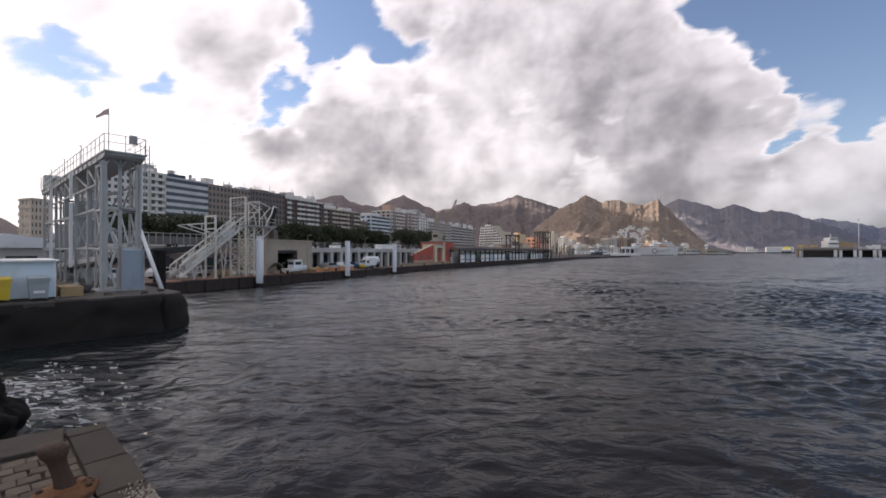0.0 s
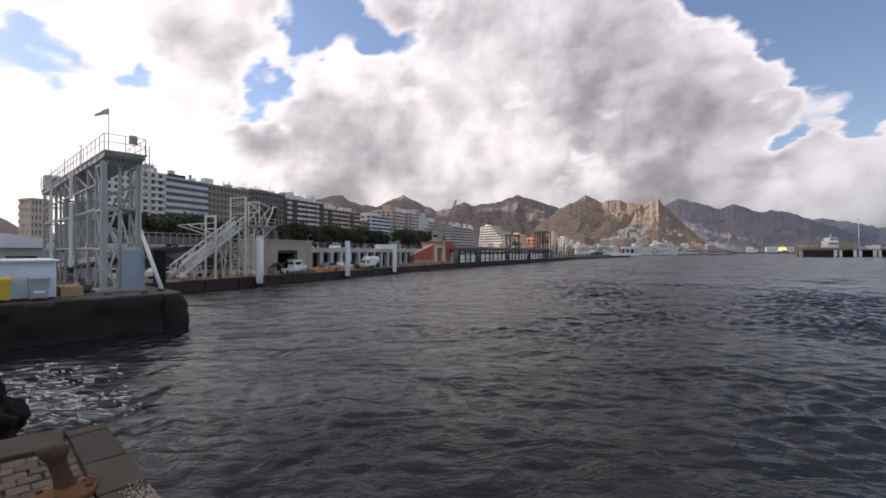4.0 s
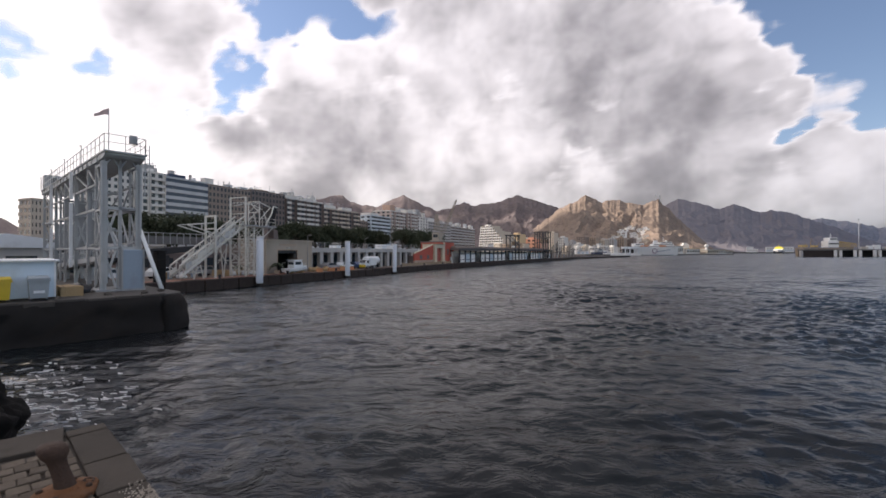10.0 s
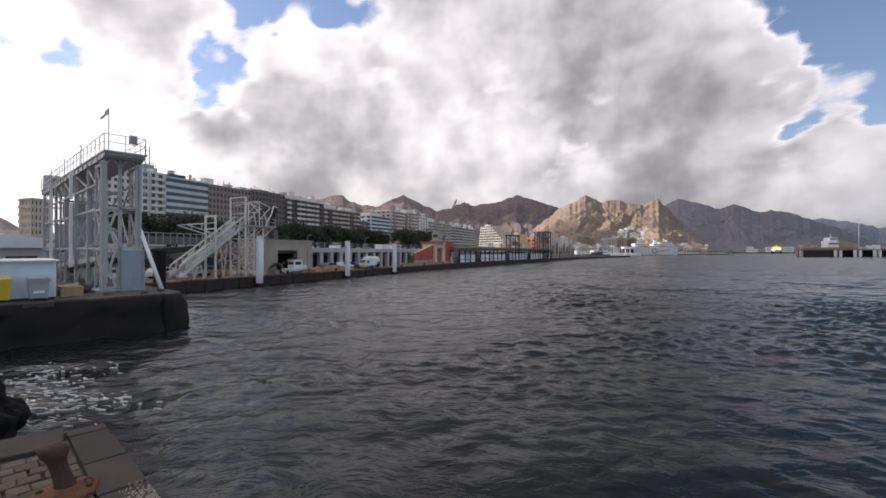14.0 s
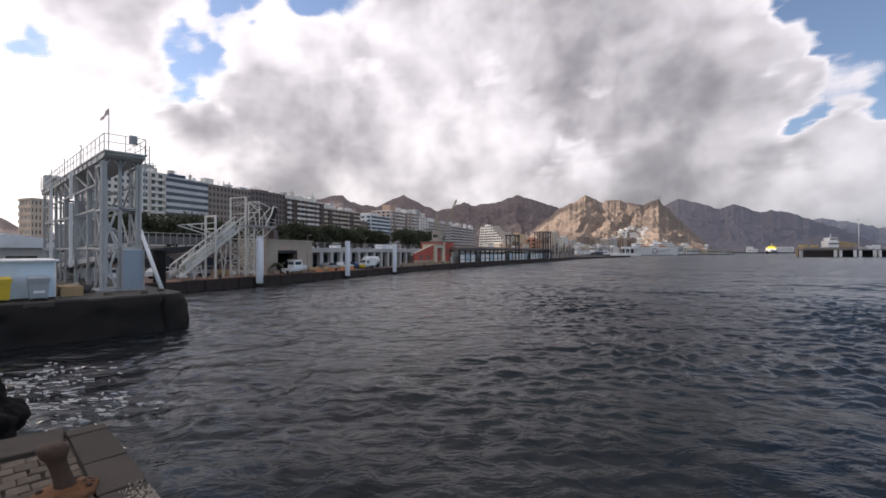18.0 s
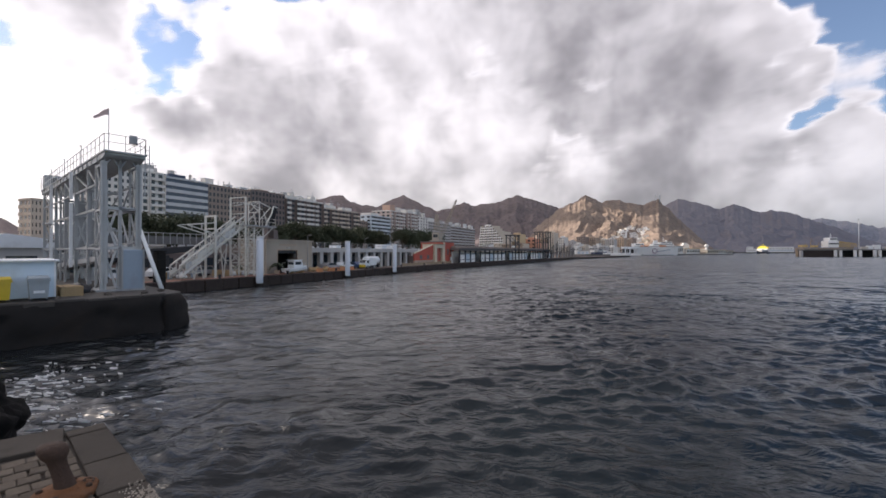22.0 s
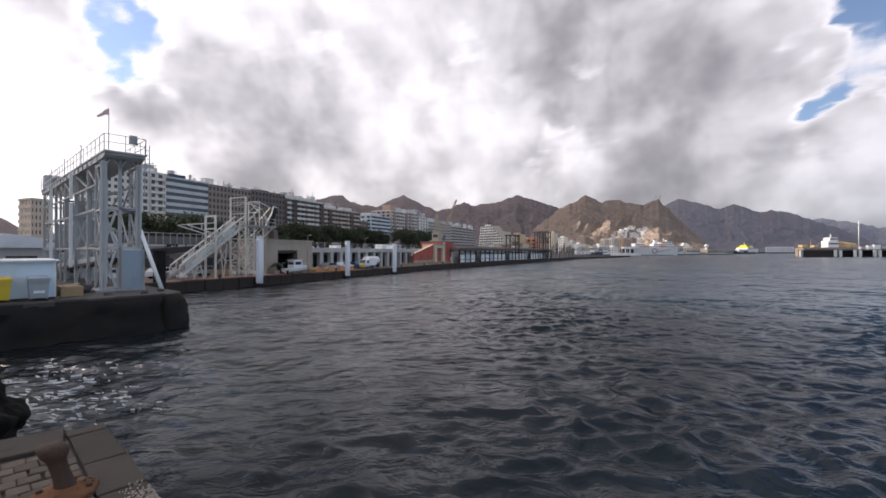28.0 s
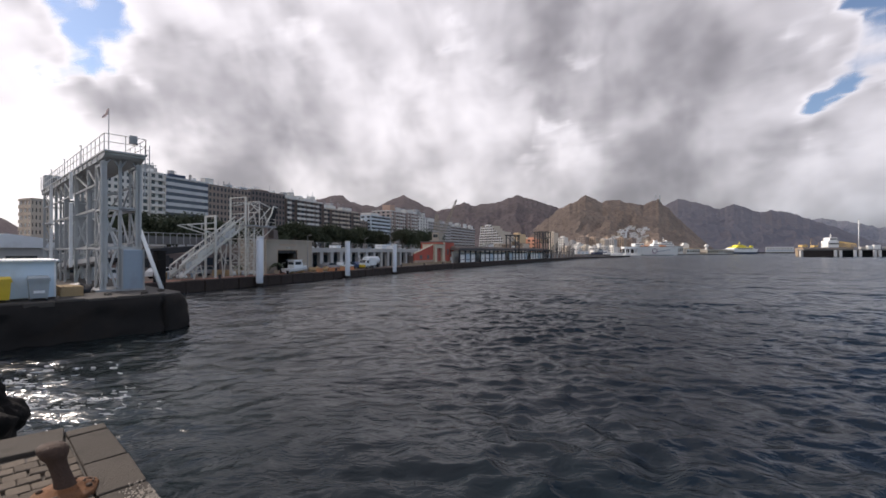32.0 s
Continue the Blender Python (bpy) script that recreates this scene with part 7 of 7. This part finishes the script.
def make_marina():
    r = random.Random(6)
    for i in range(16):
        y = r.uniform(560, 640)
        x = y * r.uniform(0.335, 0.425)
        b = thing("moored_boat", pose(x, y - 30, 0, 0, 0, r.uniform(-30, 30)), "small white moored boat with a thin mast", "boat", "moored boats")
        L = r.uniform(9, 16)
        part("hull", ship_hull(L, 3.6, -0.6, 1.6, 0.3, 0.1, 10, 0.6), SHIPWHITE if i % 4 else HULLBLUE, b)
        part("cabin", Geo().chamfer(-L * 0.3, L * 0.15, -1.2, 1.2, 1.5, 3.4, 0.2), SHIPWHITE, b)
        part("mast", Geo().beam((0, 0, 3), (0, 0, r.uniform(8, 15)), 0.22), STEEL, b)


make_marina()


def make_patrol_ship():
    p = thing("patrol_ship", pose(213, 585, 0, 0, 0, 20), "blue-grey patrol ship with stepped masts", "ship")
    part("hull", ship_hull(24, 6.5, -1.5, 4.0, 0.3, 0.12, 12, 1.0), HULLBLUE, p)
    b = part("deckhouse", Geo().chamfer(-6, 4, -2.6, 2.6, 4, 6.8, 0.25).chamfer(-3, 3, -2.2, 2.2, 6.8, 9.2, 0.25), STEEL_D, p, "grey deckhouse")
    part("window_strip", Geo().box(-2.5, 2.5, -2.26, -2.15, 7.6, 8.6), GLASS, b)
    for x, h in ((-7, 13), (0, 17), (6, 10)):
        part("mast", Geo().beam((x, 0, 4), (x, 0, h), 0.35).beam((x - 2, 0, h * 0.8), (x + 2, 0, h * 0.8), 0.25), STEEL_D, p)
    part("crane_arm", Geo().beam((-7, 0, 5), (-11, -1, 11), 0.4), STEEL_D, p)


make_patrol_ship()


def make_sheds():
    for i, (x, y, a, h) in enumerate(((196, 610, 20, 5), (232, 640, 26, 6), (246, 655, 16, 4))):
        t = thing("port_shed", pose(x, y, 1.2, 0, 0, 18), "low white port shed with roller doors", "shed", "port sheds")
        part("wall", Geo().box(-a / 2, a / 2, -4, 4, 0, h), W_LIME, t)
        part("roof", Geo().box(-a / 2 - 0.4, a / 2 + 0.4, -4.5, 4.5, h, h + 0.5), W_GREY, t)
        for k in range(3):
            u = -a / 2 + a * (k + 0.25) / 3
            part("roller_door", Geo().box(u, u + a * 0.16, -4.1, -3.95, 0, h * 0.7), W_BLUE, t)


make_sheds()


def make_catamaran():
    f = thing("fast_ferry", pose(1000, 1300, 0), "white and yellow fast catamaran ferry under way", "ferry")
    for y in (-9, 9):
        part("hull", ship_hull(70, 5.5, -2, 7, 0.25, 0.16, 16, 1.0), HULLBLUE, f, "dark blue hull", at=pose(0, y, 0))
    part("bridge_deck", ship_hull(68, 24, 5.0, 9.5, 0.22, 0.1, 16, 1.2), SHIPWHITE, f)
    part("side_band", Geo().box(-33, 20, -12.1, 12.1, 4.2, 8.6), SHIPWHITE, f)
    d = part("cabin", Geo().prism([(-28, 9.5), (21, 9.5), (16, 12.4), (-27, 12.4)], -10, 10), SHIPWHITE, f)
    part("top_deck", Geo().prism([(-27, 12.4), (16, 12.4), (10, 14.6), (-26, 14.6)], -9.6, 9.6), SHIPYEL, f, "bright yellow upper deck")
    part("window_strip", Geo().box(-24, 9, -10.08, 10.08, 10.3, 11.6), GLASS, d)
    part("bridge", Geo().prism([(-8, 14.6), (9, 14.6), (4, 18.6), (-7, 18.6)], -6, 6), SHIPYEL, f)
    part("mast", Geo().beam((-3, 0, 18), (-4, 0, 25), 0.6).beam((-3.5, -2.5, 22), (-3.5, 2.5, 22), 0.3), SHIPYEL, f)
    for y in (-8, 8):
        part("funnel", Geo().chamfer(-26, -20, y - 1.5, y + 1.5, 14.6, 17.2, 0.3), SHIPYEL, f)
    foam = mat("white_foam", (0.75, 0.78, 0.8), 0.9, 0, 0.6, 0.1, 0.1, (0.3, 0.35, 0.4), 0.5, 0)
    for y in (-9, 9):
        g = Geo()
        for i in range(24):
            rr_ = random.Random(i + y)
            x = -36 - i * 4.2
            g.add([(x, y - rr_.uniform(1, 3.5), 0.25), (x - rr_.uniform(2, 5), y - rr_.uniform(0, 2), 0.22), (x - 3, y + rr_.uniform(1, 3.5), 0.25), (x + 2, y + rr_.uniform(0, 2), 0.3)], [(0, 1, 2, 3)])
        part("wake", g, foam, f, "broken white wake foam")
    return f


fast_ferry = make_catamaran()


def make_breakwater_hall():
    t = thing("far_hall", pose(1168, 1500, 0, 0, 0, -30), "long white hall on the far breakwater", "hall")
    part("base", Geo().box(-190, 50, -8, 8, -3, 3.2), QUAY, t)
    part("wall", Geo().box(-34, 43, -7, 7, 3.2, 22), SHIPWHITE, t)
    part("band", Geo().box(-33, 42, -7.2, -6.95, 8, 12), W_BLUE, t, "blue-grey band")
    for i in range(9):
        part("window", Geo().box(-31 + i * 8.1, -27 + i * 8.1, -7.2, -6.9, 14, 18.5), W_GREY, t)


make_breakwater_hall()


def make_far_store():
    t = thing("far_store", pose(1078, 1500, 0, 0, 0, -30), "small white two-stepped hall on the far breakwater", "hall")
    part("base", Geo().box(-40, 24, -7, 7, -3, 3.2), QUAY, t)
    part("wall", Geo().box(-17, 16, -6, 6, 3.2, 15), SHIPWHITE, t)
    part("upper_storey", Geo().box(-15, 3, -5, 5, 15, 23), SHIPWHITE, t)
    for i in range(5):
        part("window", Geo().box(-14 + i * 6, -11 + i * 6, -6.2, -5.9, 8, 12), W_GREY, t)


make_far_store()


def make_right_pier():
    p = thing("far_pier", pose(340, 405, 0), "concrete pier on pale piles with a solid brown head", "pier", kind="structure")
    part("deck", Geo().box(0, 320, 0, 8, 6.1, 7.1), WALKD, p, "stained grey concrete deck")
    part("head", Geo().box(0.8, 28, 0.6, 7.8, -3, 6.1), QUAY_W, p, "dark pier head below the deck")
    part("fender", Geo().box(-2.2, 0, 1, 3, -2, 6.0), W_GREY, p, "pale grey corner fender")
    # black sheet put in for the shade under the deck, between the piles
    part("back", Geo().box(28, 320, 7, 7.8, -3, 6.1), BLACK, p)
    pm = Geo().box(-1.1, 1.1, -0.8, 0.6, -3, 6.3).mesh("pile", W_LIME)
    for i in range(14):
        for dx in (0, 4.8):
            part("pile", pm, None, p, at=pose(29 + i * 18.5 + dx, -0.5, 0))
    railing(p, [(0.5, 0.4, 7.1), (70, 0.4, 7.1)], 1.1, 6, STEEL_D, 0.12)
    # workship lying behind the pier
    s = thing("work_ship", pose(402, 452, 0, 0, 0, -6), "rust-brown work ship with a white bridge", "ship")
    part("hull", ship_hull(54, 11, -3, 7.8, 0.2, 0.1, 14, 1.5), OCHRED, s)
    b = part("bridge_house", Geo().chamfer(-1, 10, -4.5, 4.5, 8.5, 14.5, 0.3).chamfer(1, 9, -4, 4, 14.5, 17.5, 0.3), SHIPWHITE, s, "white bridge house")
    part("window_strip", Geo().box(1.5, 8.5, -4.06, -3.9, 15.6, 16.8), GLASS, b)
    part("window_strip", Geo().box(0, 9.5, -4.6, -4.45, 11.2, 12.4), GLASS, b)
    part("mast", Geo().beam((5, 0, 17), (5, 0, 21.5), 0.4).beam((5, -1.6, 19.5), (5, 1.6, 19.5), 0.25), SHIPWHITE, s)
    g = Geo()
    for i in range(9):
        x = 11.5 + i * 2.0
        for y in (-4, 4):
            g.beam((x, y, 8.5), (x, y, 14 - 0.25 * i), 0.28)
            g.beam((x, y, 9), (x + 2.0, y, 13.6 - 0.25 * i), 0.2)
        g.beam((x, -4, 14 - 0.25 * i), (x, 4, 14 - 0.25 * i), 0.25)
    for y in (-4, 4):
        g.beam((11.5, y, 14), (27.5, y, 12), 0.3)
    bars("frame_bar", g, OCHRE, s)
    for x, h in ((-16, 16.5), (-8, 13), (-22, 12)):
        part("derrick", Geo().beam((x, 0, 8), (x + 1.5, 0, h), 0.4).beam((x + 1.5, 0, h), (x + 5, 0, 10), 0.16), OCHRED, s)
    part("winch", Geo().chamfer(-26, -20, -3, 3, 8.5, 10.8, 0.3).chamfer(-14, -10, -3, 3, 8.5, 10.4, 0.3), OCHRE, s)
    s.scale = (0.95, 1.1, 1.12)
    m = thing("light_mast", pose(397, 410.5, 7.1), "tall white floodlight mast on the pier", "light mast")
    part("pole", Geo().tube([(0, 0, 0), (0, 0, 29)], [0.42, 0.26], 12), SHIPWHITE, m, smooth=True)
    part("lamp_ring", lathe([(0.5, 28.2), (0.7, 28.5), (0.7, 29.0), (0.4, 29.3)], 12), STEEL, m)
    c = thing("pier_crane", pose(454, 410.5, 7.1), "grey lattice crane tower on the pier", "crane")
    g = Geo()
    for x, y in ((-2, -2), (2, -2), (2, 2), (-2, 2)):
        g.beam((x, y, 0), (x, y, 16), 0.4)
    for z in (0, 4, 8, 12):
        lattice_x(g, (-2, -2, z), (2, -2, z), (2, -2, z + 4), (-2, -2, z + 4), 0.25)
        lattice_x(g, (-2, -2, z), (-2, 2, z), (-2, 2, z + 4), (-2, -2, z + 4), 0.25)
    bars("tower_bar", g, STEEL_D, c)
    part("cab", Geo().chamfer(-2.6, 2.6, -2.6, 2.6, 16, 19, 0.2), STEEL_D, c)
    part("jib", Geo().beam((0, 0, 19), (22, 4, 24), 0.8).beam((0, 0, 21.5), (20, 4, 24), 0.2), STEEL, c)
    r = random.Random(3)
    for i in range(9):
        x, y = 399 + i * 7.2, 408.5 + r.uniform(0, 2.5)
        v = thing("pier_container", pose(x, y, 7.1, 0, 0, r.uniform(-12, 12)), "white storage container on the pier", "container", "pier containers")
        part("box", Geo().chamfer(-2.6, 2.6, -1.2, 1.2, 0.1, 2.6 + (i % 3) * 0.9, 0.08), SHIPWHITE if i % 3 else W_BEIGE, v)
        part("door", Geo().box(-2.64, -2.58, -1.1, 1.1, 0.2, 2.5), W_GREY, v)


make_right_pier()


def make_radio_masts():
    for x, y in ((880, 1745), (888, 1760), (868, 1752)):
        hit = hill.ray_cast(Vector((x, y, 900)), Vector((0, 0, -1)))[0]
        m = thing("radio_mast", pose(x, y, hit.z - 1), "thin lattice radio mast on the hilltop", "mast", "radio masts")
        g = Geo()
        for a, b in ((-1.2, -1.2), (1.2, -1.2), (0, 1.4)):
            g.beam((a, b, 0), (a * 0.4, b * 0.4, 30), 1.0)
        part("legs", g, STEEL, m)
        part("head", Geo().beam((0, 0, 30), (0, 0, 38), 0.7).beam((-1.8, 0, 24), (1.8, 0, 24), 1.6), STEEL, m)


make_radio_masts()


# ---- what moves ----
def motions():
    walk(clouds, [(0.0, pose(250, 100, 0)), (16.0, pose(-50, -450, 0)), (32.0, pose(-350, -1000, 0))])
    walk(water, [(0.0, pose(0, 0, 0)), (32.0, pose(-14, -27, 0))])
    walk(fast_ferry, [(0.0, pose(983, 1230, 0, 0, 0, 229)),
                      (8.0, pose(916, 1170, 0, 0, 0, 229)),
                      (14.0, pose(861, 1110, 0, 0, 0, 229)),
                      (17.0, pose(821, 1070, 0, 0, 0, 230)),
                      (20.0, pose(778, 1030, 0, 0, 0, 230)),
                      (22.0, pose(744, 1000, 0, 0, 0, 230)),
                      (24.0, pose(711, 970, 0, 0, 0, 229)),
                      (25.0, pose(693, 955, 0, 0, 0, 228)),
                      (28.0, pose(630, 900, 0, 0, 0, 222)),
                      (30.0, pose(609, 880, 0, 0, 0, 207)),
                      (32.0, pose(591, 862, 0, 0, 0, 190))])
    # the pennant swings about its mast
    rows = []
    for i in range(65):
        t = i * 0.5
        rows.append((t, G(-0.5, -0.3, 13.75, 18 + 14 * math.sin(t * 2.1) + 9 * math.sin(t * 3.7 + 1)) @ pose(0, 0, 0, 0, 6 * math.sin(t * 2.9), 0)))
    walk(flag, rows)


motions()
